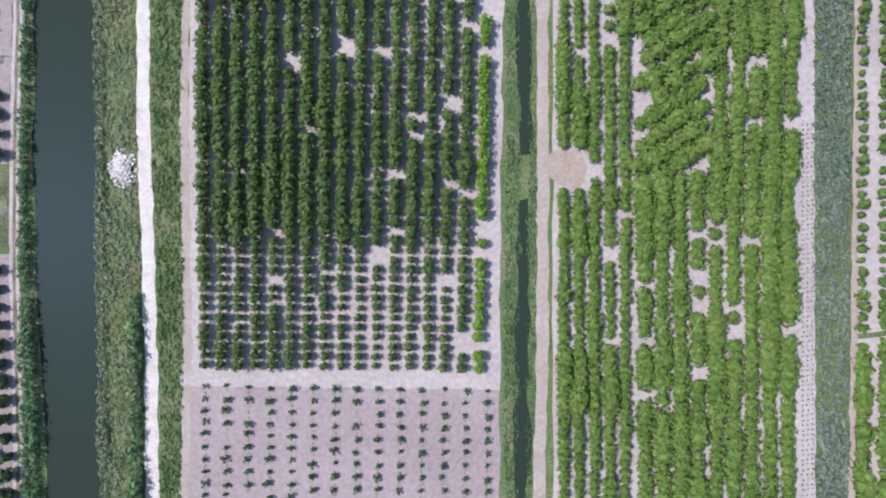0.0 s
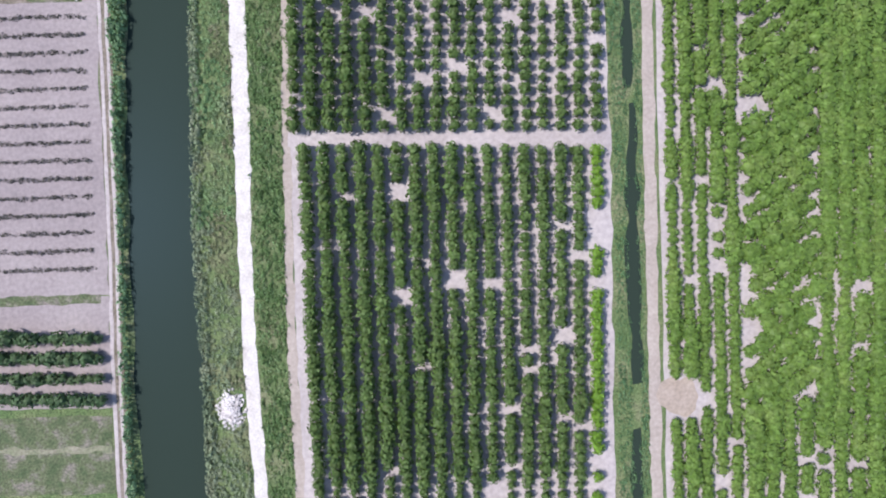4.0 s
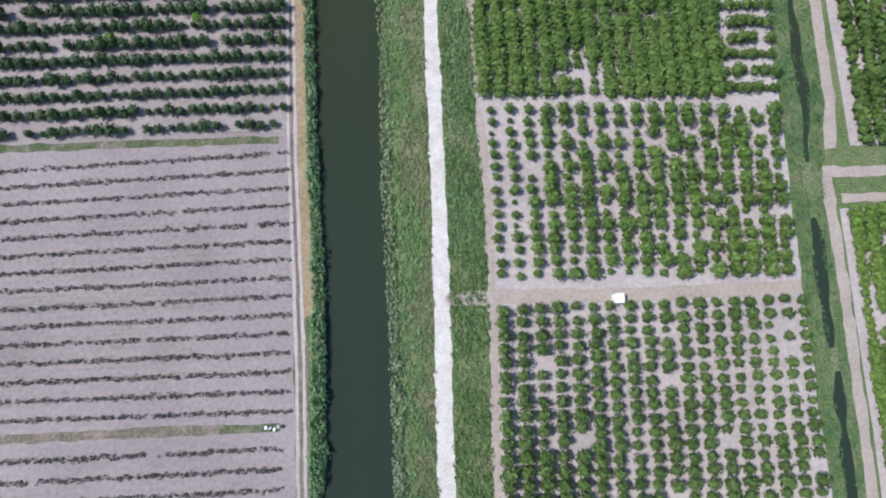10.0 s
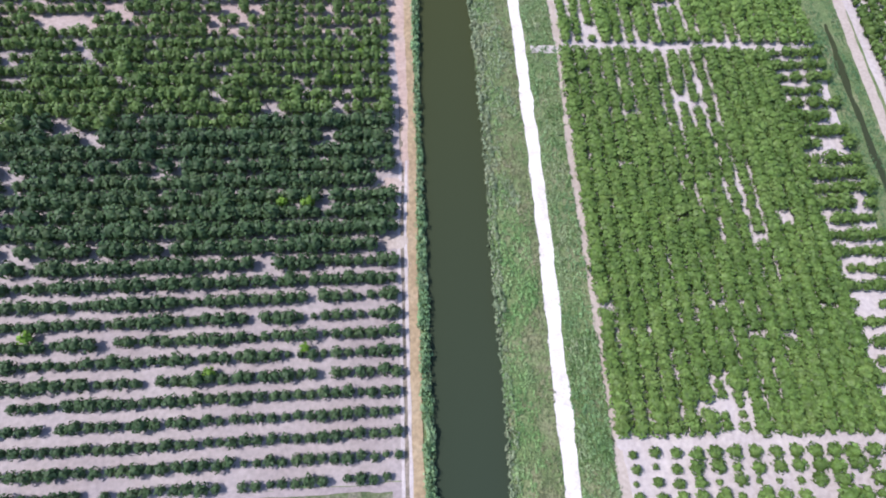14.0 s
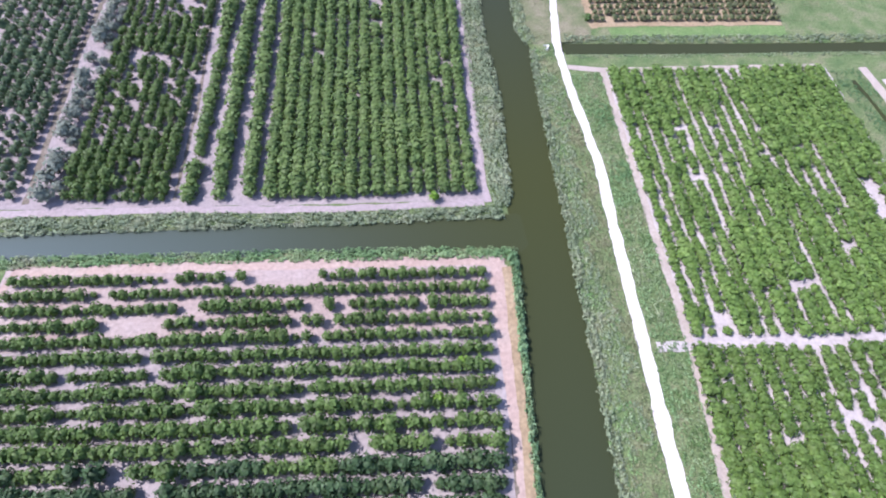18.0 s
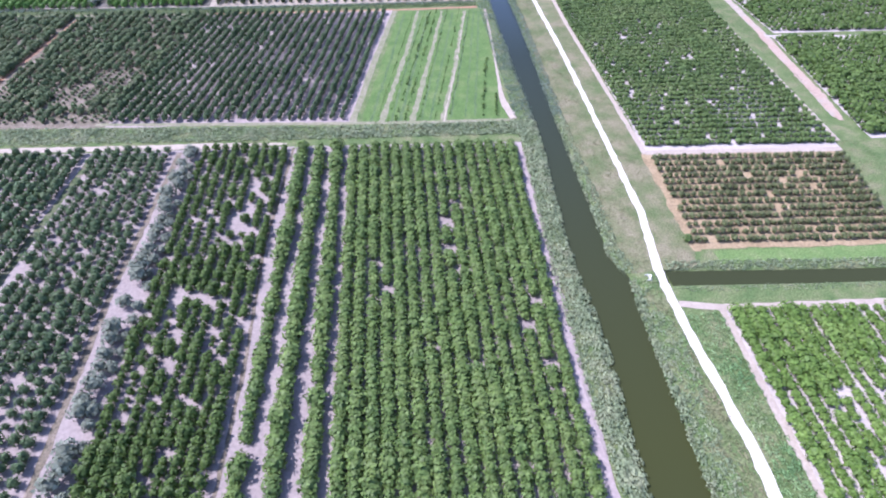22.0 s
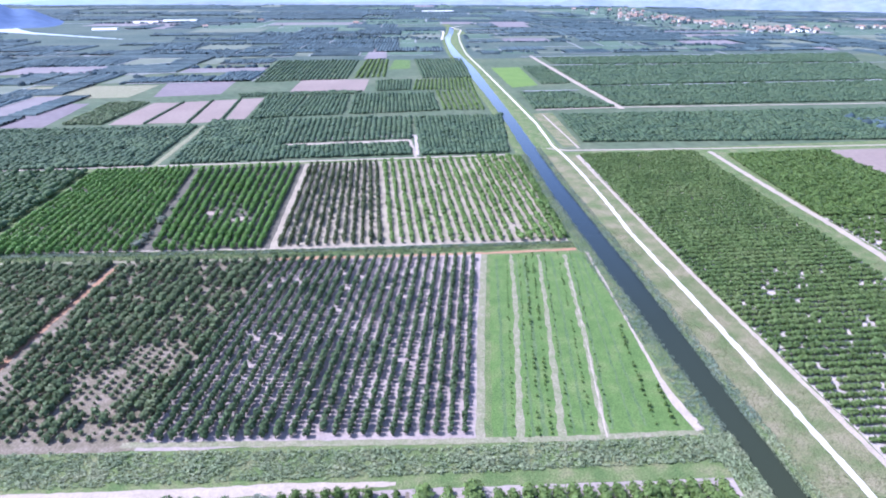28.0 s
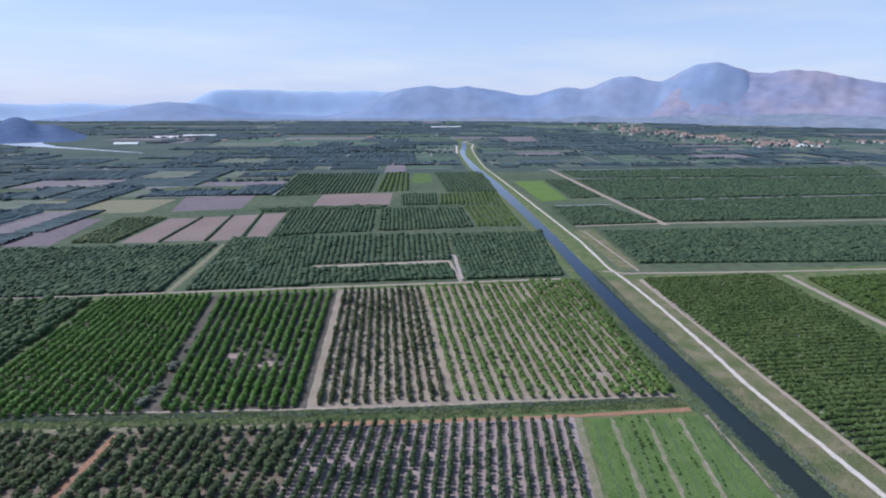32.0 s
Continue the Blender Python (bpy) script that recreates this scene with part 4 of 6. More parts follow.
SPOTS5 = ((55.4, 84.6, 1.1), (61.0, 82.9, 1.4), (62.9, 85.7, 1.2), (61.2, 70.3, 1.3), (75.3, 90.6, 1), (82.4, 75.3, 1.6), (91.0, 76.8, 1.5), (90.0, 73.3, 1.3), (93.1, 69.1, 1), (72.9, 63.4, 1.3), (74.7, 53.8, 1.2), (105.8, 103.3, 1.3), (96.3, 94.8, 1.2),
          (51.4, 32.8, 1.5), (65.8, 37.6, 1.7), (72.6, 36.7, 1.2), (69.2, 31.7, 1.2), (104.4, 62.1, 2.2), (103.7, 58.6, 2.2), (102.6, 54.4, 2.2), (94.7, 51.3, 1.6), (90.3, 43.9, 1.2), (89.5, 38.1, 1.6), (109.4, 69.0, 1.4))
orchard("citrus_trees", E5, 20, 1.85, LEAF_BRIGHT, "dense bright green citrus orchard with few gaps", inset=0, radius=1.46, height=1.0, seed=51, spread=0.1, miss=0.005, fatten=slits(62, 24, 18), skip=SPOTS5)

p, k = rows_in(E6, 13, 2.0, "u", seed=61, miss=0.03)
s = np.random.RandomState(61).uniform(0.78, 1.08, len(p))
near = np.argsort(p[:, 0])[:300]
rest = np.setdiff1d(np.arange(len(p)), near)
YOUNG = tree_kinds(MIDDLE, LEAF_OLIVE_GREEN, "young brownish-green citrus tree on tan soil", "young trees on tan soil", "young_tree")
single_trees(YOUNG, p[near], np.stack([s[near], s[near], s[near] * 0.9], 1), 8)
scatter("young_trees", MIDDLE, np.c_[p[rest], s[rest] * 1.1], np.stack([s[rest]] * 3, 1), LEAF_OLIVE_GREEN, "rows of young brownish-green citrus trees on tan soil", "trees", 8)
E7N = ((67.4, 284.2), (139.6, 281.2), (160.6, 446), (81.4, 447))
E7 = ((61.4, 180.4), (124.6, 174), (139.4, 280.8), (67.2, 283.8))
orchard("citrus_trees", E7N, 48, 1.7, LEAF_COOL, "long orchard of green citrus rows", way="u", radius=1.34, height=1.0, lod=MIDDLE, seed=72, spread=0.1, miss=0.004)
orchard("citrus_trees", E7, 32, 1.7, LEAF_COOL, "long orchard of green citrus rows", way="u", radius=1.26, height=1.0, lod=MIDDLE, seed=71, spread=0.1, miss=0.035, patch=0.012, patch_size=3.4, fatten=lambda x, y: np.interp(y, [178, 215, 260, 420], [0.85, 0.9, 0.97, 1.04]))

# ---- plots east of the ditch ----
plot("soil", ((54, -400), (98, -400), (152, -98), (100.6, -92.6)))


def f1_at(f, y):
    """A place in the plot beside the ditch: f from its west to its east edge."""
    w, e = np.interp(y, [-290, -93.4], [70.6, 101.4]), np.interp(y, [-298, -97], [113, 147.6])
    return (w + (e - w) * f, y - 4.0 * f)


F1_SPOTS = ((90.8, -187.5, 1.2), (98.4, -174.3, 1.5), (98.3, -177.6, 1.6), (97.3, -181.9, 1.4), (97.1, -186.3, 1.4), (102.8, -151.0, 1.9), (100.3, -151.7, 1.2), (102.0, -143.5, 1.2), (102.8, -116.0, 1.2), (102.7, -119.7, 1.1), (108.0, -100.4, 1.3), (97.9, -169.2, 1), (90.0, -227.1, 1.3), (87.4, -243.1, 1.3), (86.2, -209.8, 4.6))
F1_SOUTH = ((94.2, -244.7, 1.6), (94.9, -253.5, 1.6), (92.7, -253.7, 1.4), (96.9, -257.6, 1.3), (106.4, -234.1, 1.6), (106.3, -239.0, 1.6), (113.5, -240.7, 1.5), (112.8, -245.0, 1.5), (106.6, -226.5, 1.4), (112.3, -225.2, 1.5), (111.8, -228.2, 1.8), (118.9, -228.5, 1.6), (124.3, -219.5, 1.7), (121.7, -234.4, 1.4),
            (120.2, -246.1, 1.7), (124.9, -238.2, 1.5), (114.0, -215.6, 1.3), (104.5, -251.8, 1.5), (96.5, -234.7, 1.2), (107.9, -212.4, 1.6), (99.7, -212.2, 1.8))
F1_NORTH = ((107.4, -170.1, 1.3), (119.3, -168.7, 1.6), (121.5, -168.5, 1.4), (124.1, -172.9, 1.3), (108.9, -180.4, 1.2), (118.0, -191.9, 1.4), (117.5, -195.2, 1.7), (113.4, -196.7, 1.1), (110.7, -196.3, 1.5), (106.1, -197.2, 1.3), (102.7, -191.1, 1.2), (101.8, -199.8, 1.5),
            (113.7, -201.2, 1.5), (116.6, -203.3, 1.6), (113.5, -205.8, 1.7), (116.6, -207.0, 1.4), (101.5, -204.8, 1.3), (105.0, -207.0, 1.5), (120.2, -107.5, 2.4), (120.1, -111.0, 2), (116.3, -126.0, 1.7), (116.9, -131.8, 2.2), (110.5, -156.9, 2.2), (104.1, -182.2, 1.4), (103.0, -187.3, 1.3))
F1_EAST = ((124.1, -195.1, 1.4), (132.5, -197.6, 1.8), (132.0, -200.3, 1.4), (129.8, -207.1, 1.8), (123.2, -206.6, 1.4), (136.0, -193.2, 1.2), (138.3, -180.5, 1.1))


def seam(seed, share, thin=0.3):
    """Columns grown together but for long thin slits."""
    return lambda x, y: 1.16 - thin * (value_noise(x * 1.1, y * 0.16, 2.6, seed) > 1 - share)


F1_LABEL = "dense bright green citrus columns"
orchard("citrus_trees", (f1_at(0.03, -292), f1_at(0.29, -292), f1_at(0.29, -94), f1_at(0.03, -94)), 5, 1.6, LEAF_YELLOW, F1_LABEL + " beside the ditch", inset=0, radius=1.36, height=0.95, seed=81, spread=0.06, miss=0.003, fatten=seam(15, 0.6, 0.34), skip=F1_SPOTS)
orchard("citrus_trees", (f1_at(0.37, -294), f1_at(0.97, -294), f1_at(0.97, -213), f1_at(0.37, -213)), 9, 1.75, LEAF_YELLOW, F1_LABEL, inset=0, radius=1.68, height=0.95, seed=82, spread=0.06, miss=0.003, fatten=seam(16, 0.5, 0.3), skip=F1_SOUTH)
orchard("citrus_trees", (f1_at(0.68, -213), f1_at(0.98, -213), f1_at(1.0, -187), f1_at(0.7, -187)), 5, 1.75, LEAF_YELLOW, F1_LABEL, inset=0, radius=1.64, height=0.95, seed=84, spread=0.06, miss=0.006, fatten=seam(17, 0.5, 0.32), skip=F1_EAST)
orchard("citrus_trees", (f1_at(0.7, -185), f1_at(1.0, -186), f1_at(1.0, -94), f1_at(0.72, -94)), 5, 1.6, LEAF_YELLOW, "dense bright green citrus orchard grown together", inset=0, radius=1.95, height=1.0, seed=85, spread=0.1, miss=0.01, skip=((118.4, -131, 2),))
orchard("citrus_trees", (f1_at(0.36, -214), (f1_at(0.66, -214)[0], -209), (f1_at(0.68, -94)[0], -90), f1_at(0.36, -97)), 31, 1.7, LEAF_YELLOW, "bright green citrus rows running askew across the plot", way="u", inset=0, radius=1.85, height=1.1, seed=83, spread=0.14, miss=0.012, jitter=0.25, skip=F1_NORTH, fatten=lambda x, y: 1.08 - 0.3 * (value_noise(x, y, 5, 19) > 0.62))
bare_spot("dirt_yard", 85.4, -210, 3.6, 3.8, DUST, 0.1, "bare trampled earth yard beside the track", seed=3)
track("seed_bed", [(116, -300, 3), (120.2, -277, 3), (131.4, -212, 3), (137, -184, 2)], 3.0, SOIL, 0.09, "pale strip of bare soil with seedlings")
bed = np.array([(116 + 0.176 * (y + 300) + dx + 0.1 * math.sin(y * 3), y) for y in np.arange(-300, -208, 0.9) for dx in (-0.9, 0, 0.9)])
scatter("seedlings", BLADES, bed, np.full((len(bed), 3), 0.3), LEAF_DARK, "small seedlings in a strip of bare soil", "plants", 9)
track("path", [(121, -310, 1.2), (128.4, -277, 1.2), (146.4, -185, 1.4), (163, -97, 1.4)], 1.3, TRACK, 0.08, "pale path beside a reed belt")
plot("soil", ((122, -400), (260, -400), (242, -256), (134.2, -249.6)))
plot("soil", ((134.4, -248.6), (242, -256), (265, -115), (164, -96)))
orchard("citrus_trees", ((121.2, -310), (230, -330), (241, -262), (132.6, -251)), 27, 1.9, LEAF_YELLOW, "dense bright green citrus columns on pale soil", radius=1.55, height=0.9, lod=MIDDLE, seed=91)
orchard("young_trees", ((133, -247.6), (242, -256), (264, -117), (160.6, -100)), 27, 2.1, LEAF_BRIGHT, "rows of young green trees on pale soil", radius=0.95, height=0.8, lod=MIDDLE, seed=92)
plot("soil", ((106.6, -80), (163, -88), (187.6, 90), (131, 99)))
orchard("citrus_trees", ((107.6, -79), (160, -86), (185, 88), (131.5, 96)), 15, 1.95, LEAF_BRIGHT, "dense bright green citrus orchard", radius=1.4, height=1.35, lod=MIDDLE, seed=93, miss=0.02, patch=0.05)
E8 = ((140.5, 178), (250, 168), (262, 246), (154, 256))
quad_patch("lawn", ((58.5, 126.4), (113, 121.4), (115, 126), (59, 131.2)), LAWN, 0.05, "short bright green grass beside the ditch", cells=4)
plot("soil", ((139.5, 176), (330, 160), (345, 246), (153.5, 258)))
orchard("citrus_trees", E8, 26, 2.4, LEAF, "green citrus orchard beyond the earth track", way="u", radius=1.35, height=1.2, lod=MIDDLE, seed=94, patch=0.05)
track("path", [(150.5, 259.5), (198, 253.6), (330, 244)], 2.2, SOIL, 0.09, "pale path between plots", seed=30)
plot("soil", ((156.5, 262), (330, 250), (330, 320), (162.5, 328)))
orchard("young_trees", ((157.5, 263.5), (270, 253), (276, 318), (163, 327)), 19, 2.6, LEAF, "rows of young citrus trees with gaps", way="u", radius=1.35, height=1.0, lod=MIDDLE, seed=95, patch=0.05)
orchard("citrus_trees", ((163, 330), (244, 322), (252, 436), (181, 435)), 34, 2.1, LEAF, "bright green orchard", way="u", radius=1.5, height=1.0, lod=MIDDLE, seed=96)
quad_patch("bare_field", ((244, 320), (330, 312), (340, 436), (259, 438)), SOIL_PINK, 0.06, "bare ploughed field")

# ---- plots west of the canal ----
plot("soil", ((-140, -276), (-29.6, -292), (-23.4, -210.4), (-128, -195)), FIELD_SOIL)
orchard("hedge_rows", ((-120, -272), (-28.6, -286), (-26, -211.6), (-110, -200)), 21, 1.9, LEAF_DARK, "dark clipped citrus rows on pale soil", way="u", radius=1.25, height=1.4, lod=MIDDLE, seed=101, miss=0.06)
plot("soil", ((-128, -174.5), (-21.3, -193), (-19, -171.8), (-126, -158)), FIELD_SOIL)
orchard("hedge_rows", ((-120, -173.6), (-23.0, -190.8), (-21.8, -179.4), (-118, -162.4)), 4, 1.6, LEAF_DARK, "dark clipped hedge rows on pale soil", way="u", inset=0, radius=1.2, height=1.3, seed=102)
plot("soil", ((-126, -157.6), (-18.8, -171.6), (-5.2, -59.8), (-118, -47)), mat=FIELD_SOIL, label="pale bare soil of a field of young rows")
quad_patch("meadow", ((-126, -194.4), (-23.6, -208.8), (-22, -194.2), (-127, -178.4)), SOIL_GREEN, 0.04, "mottled rough grass between plots")
track("path", [(-23, -200.6), (-60, -195), (-120, -187)], 1.0, STRAW, 0.08, "faint dry path across rough grass", rough=0.5, seed=41)
track("weed_strip", [(-20.4, -172.1), (-126, -157.6)], 1.8, SOIL_GREEN, 0.085, "weedy green strip at the end of a field")
track("weed_strip", [(-14.6, -114.6), (-25, -113.1)], 1.2, SOIL_GREEN, 0.085, "weedy green strip between young rows")
track("weed_strip", [(-24, -113.2), (-60, -108.2), (-122, -100.5)], 1.7, SOIL_BROWN, 0.08, "brown weedy strip between young rows")
track("weed_strip", [(-8, -61.4), (-70, -54.2), (-120, -48)], 1.5, SOIL_GREEN, 0.085, "green grass strip between fields")


def young_rows():
    """Thin ragged rows of low plants, side by side across a bare field."""
    r = np.random.RandomState(77)
    pos, size = [], []
    for k in range(30):
        f = (k + 1.0) / 31
        a = np.array([-122, -156.2 + f * 108.6])
        b = np.array([-21 + f * 12.6, -169.6 + f * 106.2])
        if k > 14:
            j = 29 - k
            tilt, right = -0.083 - 0.0045 * j, -6.4 - 0.43 * j
            a = np.array([-122, -63.65 - 3.435 * j + tilt * -107])
            b = np.array([right, -63.65 - 3.435 * j + tilt * (right + 15)])
        n = 340
        t = np.linspace(0, 1, n) + r.normal(0, 0.001, n)
        q = a + (b - a) * t[:, None] + r.normal(0, 0.13, (n, 2))
        keep = value_noise(q[:, 0] * 1.0, q[:, 1] * 3 + k * 31, 2.2, 12) > 0.11
        q = q[keep]
        pos.append(q)
        size.append(r.uniform(0.34, 0.74, len(q)))
    pos, size = np.concatenate(pos), np.concatenate(size)
    scatter("young_rows", BUSH, np.c_[pos, size * 0.2], np.stack([size * 0.8, size * 0.72, size * 0.9], 1), YOUNG_LEAF, "thin ragged rows of young plants on bare soil", "plants", 13)


young_rows()


def weed_lines():
    """Faint thin lines of weeds left by the plough between young rows."""
    r = np.random.RandomState(78)
    pos = []
    for k in range(150):
        y, x, n = -90 + 9 * r.randn(), -16 - 60 * r.rand(), r.randint(20, 90)
        q = np.stack([x - np.arange(n) * 0.35, y + np.arange(n) * 0.35 * 0.118], 1) + r.normal(0, 0.05, (n, 2))
        pos.append(q[r.rand(n) < 0.75])
    pos = np.concatenate(pos)
    pos = pos[pos[:, 0] < -12]
    size = r.uniform(0.08, 0.17, len(pos))
    scatter("weed_lines", BUSH, np.c_[pos, size * 0.3], np.stack([size * 1.5, size * 0.7, size * 0.6], 1), DRY_WEED, "faint lines of weeds between young rows", "plants", 14)


weed_lines()
W2 = ((-106, -48.2), (-6.4, -58.6), (4.4, 49.8), (-93, 60))
plot("soil", ((-110, -48.4), (-5.4, -59.6), (8.6, 52.6), (-96, 64.6)), ORCHARD_SOIL)
quad_patch("soil", ((-99, 45), (3.6, 37), (8.2, 52.2), (-96, 64.2)), SOIL_ROSE, 0.06, "reddish soil at the orchard's end")
track("margin", [(8.2, 51.6, 4.2), (6.9, 36, 4.0), (5.4, 18, 3.2), (3.4, 3, 2.0), (0.8, -22, 1.0)], 4.2, SOIL_RED, 0.075, "reddish bare margin beside the canal")
track("margin", [(-95, 63.2), (-50, 58.8), (2, 53.6), (10, 52.4)], 3.2, SOIL_RED, 0.078, "reddish bare margin along the side canal")
track("margin", [(-99.5, 40), (-94.6, 62)], 2.4, SOIL_RED, 0.075, "reddish bare margin at the plot's end")
W2_SPOTS = ((-0.9, -3.2, 2.4), (-2.4, -16, 2.4), (-56.4, 49.8, 1.5), (-69.4, 47.3, 1.7), (-66.1, 47.1, 1.9), (-62.7, 46.4, 1.6), (-42.9, 55.5, 1.6), (-39.3, 54.7, 1.7), (-35.8, 54.3, 1.6), (-32.8, 53.9, 1.5), (-35.1, 41.8, 1.9), (-32.9, 41.5, 1.6), (-28.9, 42.6, 1.5), (-26.5, 45.8, 1.7), (-31.1, 46.0, 1.4),
            (-9.4, 45.5, 1.6), (-14.3, 32.3, 1.3), (-24.0, 17.9, 1.3), (-10.4, 16.0, 1.3), (-62.3, 15.9, 1.5), (-65.3, 18.2, 1.2), (-73.2, 47.5, 1.4), (-48.9, 56.3, 1.2), (-60.6, 57.1, 1.3), (-59.7, 13.6, 1.6))
W2_WEST = ((-74.6, 8.5, 1.8), (-73.8, 5.9, 1.6), (-74.0, -0.9, 1.5), (-66.8, -2.5, 1), (-23.5, 1.3, 1.1), (-25.6, -18.3, 1.5), (-27.7, -17.4, 1.2), (-72.2, -7.7, 2), (-44.3, -12.7, 1), (-13.1, 32.6, 1.1), (-73.3, -10.9, 2), (-72.4, -14.4, 1.6), (-66.5, -10.2, 1), (-72, -37, 1.4), (-74, -43, 1.4))
w2_size = lambda x, y: np.interp(y + 0.1 * (x + 50), [-60, -47, -40, -20, -8, 12, 32, 40, 56], [0.92, 0.88, 0.94, 1.08, 1.48, 1.42, 1.28, 1.16, 1.04])
p, k = rows_in(W2, 32, 2.1, "u", seed=111, inset=0, miss=0.02, patch=0.004, patch_size=5, skip=W2_SPOTS + W2_WEST)
r = np.random.RandomState(3)
s = 1.1 * w2_size(p[:, 0], p[:, 1]) * (1 + r.normal(0, 0.13, len(p))).clip(0.6, 1.4) * np.where(r.rand(len(p)) < 0.05, 0.65, 1)
south = p[:, 1] + 0.1 * p[:, 0] + 6 * (value_noise(p[:, 0], p[:, 1], 9, 77) - 0.5) < 12
single = np.zeros(len(p), bool)
single[np.nonzero(~south)[0][np.argsort(-p[~south, 0])[:300]]] = True
MARGIN = tree_kinds(NEAR, LEAF, "round green citrus tree in a row on pale soil", "citrus trees beside the red margin", "orchard_tree")
single_trees(MARGIN, p[single], np.stack([s[single], s[single], s[single] * 1.1], 1), 17)
for part_, mat_, lab_ in ((south, LEAF_DARK, "dark green citrus rows on pale soil"), (~south & ~single, LEAF, "green citrus rows with bare gaps")):
    q, w = p[part_], s[part_]
    scatter("citrus_trees", NEAR, np.c_[q, w * 1.15], np.stack([w, w, w * 1.1], 1), mat_, lab_, "trees", 112)
bare_spot("lay_by", -0.8, -3.4, 2.4, 1.6, SOIL_RED, 0.095, "bare pale lay-by beside the field road", seed=1)
bare_spot("lay_by", -1.6, -16.2, 2.6, 1.4, TRACK, 0.095, "pale gravel lay-by beside the field road", seed=2)
LIME_W = tree_kinds(NEAR, LEAF_LIME, "single lime-green tree among darker citrus", "lime-green trees among dark ones", "lime_tree")
single_trees(LIME_W, [(-22.6, -5.2), (-17.6, -5.9), (-3.0, 30.1), (-8.7, 23.6), (-3, 71.4), (-67.3, -26.1), (-20.2, -34.8), (-36.7, -36.8)], [(1.25, 1.25, 1.35), (1.3, 1.3, 1.35), (1.3, 1.3, 1.3), (1.2, 1.2, 1.3), (1.3, 1.3, 1.3), (1.2, 1.2, 1.3), (1.0, 1.0, 1.2), (1.1, 1.1, 1.2)])

# between the side canal and the farm road
plot("soil", ((-162, 87), (-64, 77), (-56, 197), (-156, 204)), FIELD_SOIL)
plot("soil", ((-64, 77), (9.8, 69.6), (20.4, 189.6), (-56, 197)), FIELD_SOIL)
W3A = ((-42.6, 77.4), (7.4, 73.2), (17.4, 187), (-37.4, 192))
W3_SPOTS = ((-4.2, 174.9, 1.7), (-5.5, 159.2, 1.8), (-5.6, 162.9, 1.5), (-10.2, 150.8, 1.4), (-10.4, 141.5, 1.6), (-10.6, 133.1, 1.8), (6.7, 120.5, 1.9), (-30.1, 138.6, 1.5), (-29.6, 128.1, 1.7), (2.7, 112.0, 1.6), (5.2, 101.1, 1.6), (4.3, 95.3, 1.6))
orchard("citrus_trees", W3A, 16, 1.8, LEAF_WARM, "dense green citrus orchard beside the canal", radius=1.6, height=1.4, seed=121, miss=0.008, spread=0.12, skip=W3_SPOTS)
for k, (a, b) in enumerate(((-46, -40.8), (-52.8, -46.4), (-59.6, -52))):
    orchard("citrus_row", ((a - 0.1, 78.5), (a + 0.1, 78.5), (b + 0.1, 194.5), (b - 0.1, 194.5)), 1, 1.6, LEAF_WARM, "single wide green citrus row between bare paths", radius=1.8, height=1.45, seed=122 + k, miss=0.02, patch=0.06, patch_size=4)
orchard("citrus_trees", ((-88.8, 82.4), (-64.4, 79.2), (-56.4, 195), (-85, 197.4)), 9, 1.9, LEAF, "green citrus orchard with bare patches", radius=1.14, height=1.25, seed=126, miss=0.08, skip=((-68.9, 150.8, 2.6), (-68.1, 155.8, 2.4), (-67.6, 163.4, 2.2), (-69.3, 159.2, 1.8), (-66.7, 176.6, 1.5), (-65.5, 172.6, 1.5), (-79.4, 134.3, 2.2), (-79.8, 130.4, 2.2), (-75.2, 132.1, 1.8), (-70.0, 130.6, 1.8), (-67.3, 113.2, 1.6), (-86.4, 168.3, 1.8), (-86.9, 174.4, 1.8), (-78.9, 113.0, 1.6), (-81.1, 125.3, 1.6)))
OLIVE = tree_kinds(NEAR, LEAF_OLIVE, "grey-green olive tree on bare soil", "olive trees in a row", "olive_tree")
p, k = rows_in(((-92.9, 83), (-91.7, 83), (-87.6, 196), (-88.8, 196)), 1, 3.7, seed=127, miss=0.04, jitter=0.5)
q, k = rows_in(((-90.2, 85), (-89.2, 85), (-85.4, 196), (-86.4, 196)), 1, 4.6, seed=147, miss=0.15, jitter=0.6)
r = np.random.RandomState(4)
single_trees(OLIVE, np.concatenate([p, q]), np.concatenate([r.uniform(1.7, 2.4, (len(p), 1)), r.uniform(1.1, 1.7, (len(q), 1))]) * np.array([[1, 1, 0.9]]), 9)
track("ditch_line", [(-97, 82), (-96.4, 138), (-92.2, 198)], 1.6, SOIL_BROWN, 0.09, "narrow dry furrow between plots", seed=31)
track("ditch_line", [(-126.4, 92), (-125.3, 147), (-119.6, 200)], 2.2, SOIL_GREEN, 0.09, "narrow grassy furrow between plots", seed=32)
track("ditch_line", [(-63.4, 79), (-61.2, 110), (-60.4, 150), (-55.4, 196)], 0.9, SOIL_BROWN, 0.09, "narrow dry furrow between plots", seed=33)
orchard("citrus_trees", ((-124.4, 87), (-98.6, 84), (-94.2, 197.6), (-119, 199.6)), 8, 2.7, LEAF_SAGE, "scattered round dark citrus trees in rows", radius=1.16, height=1.3, seed=128, miss=0.03, spread=0.13, jitter=0.25)
orchard("citrus_trees", ((-162, 92), (-127.8, 88), (-121.8, 200), (-158, 203)), 11, 2.3, LEAF_SAGE, "dark citrus orchard", radius=1.1, height=1.3, lod=MIDDLE, seed=129, miss=0.04)

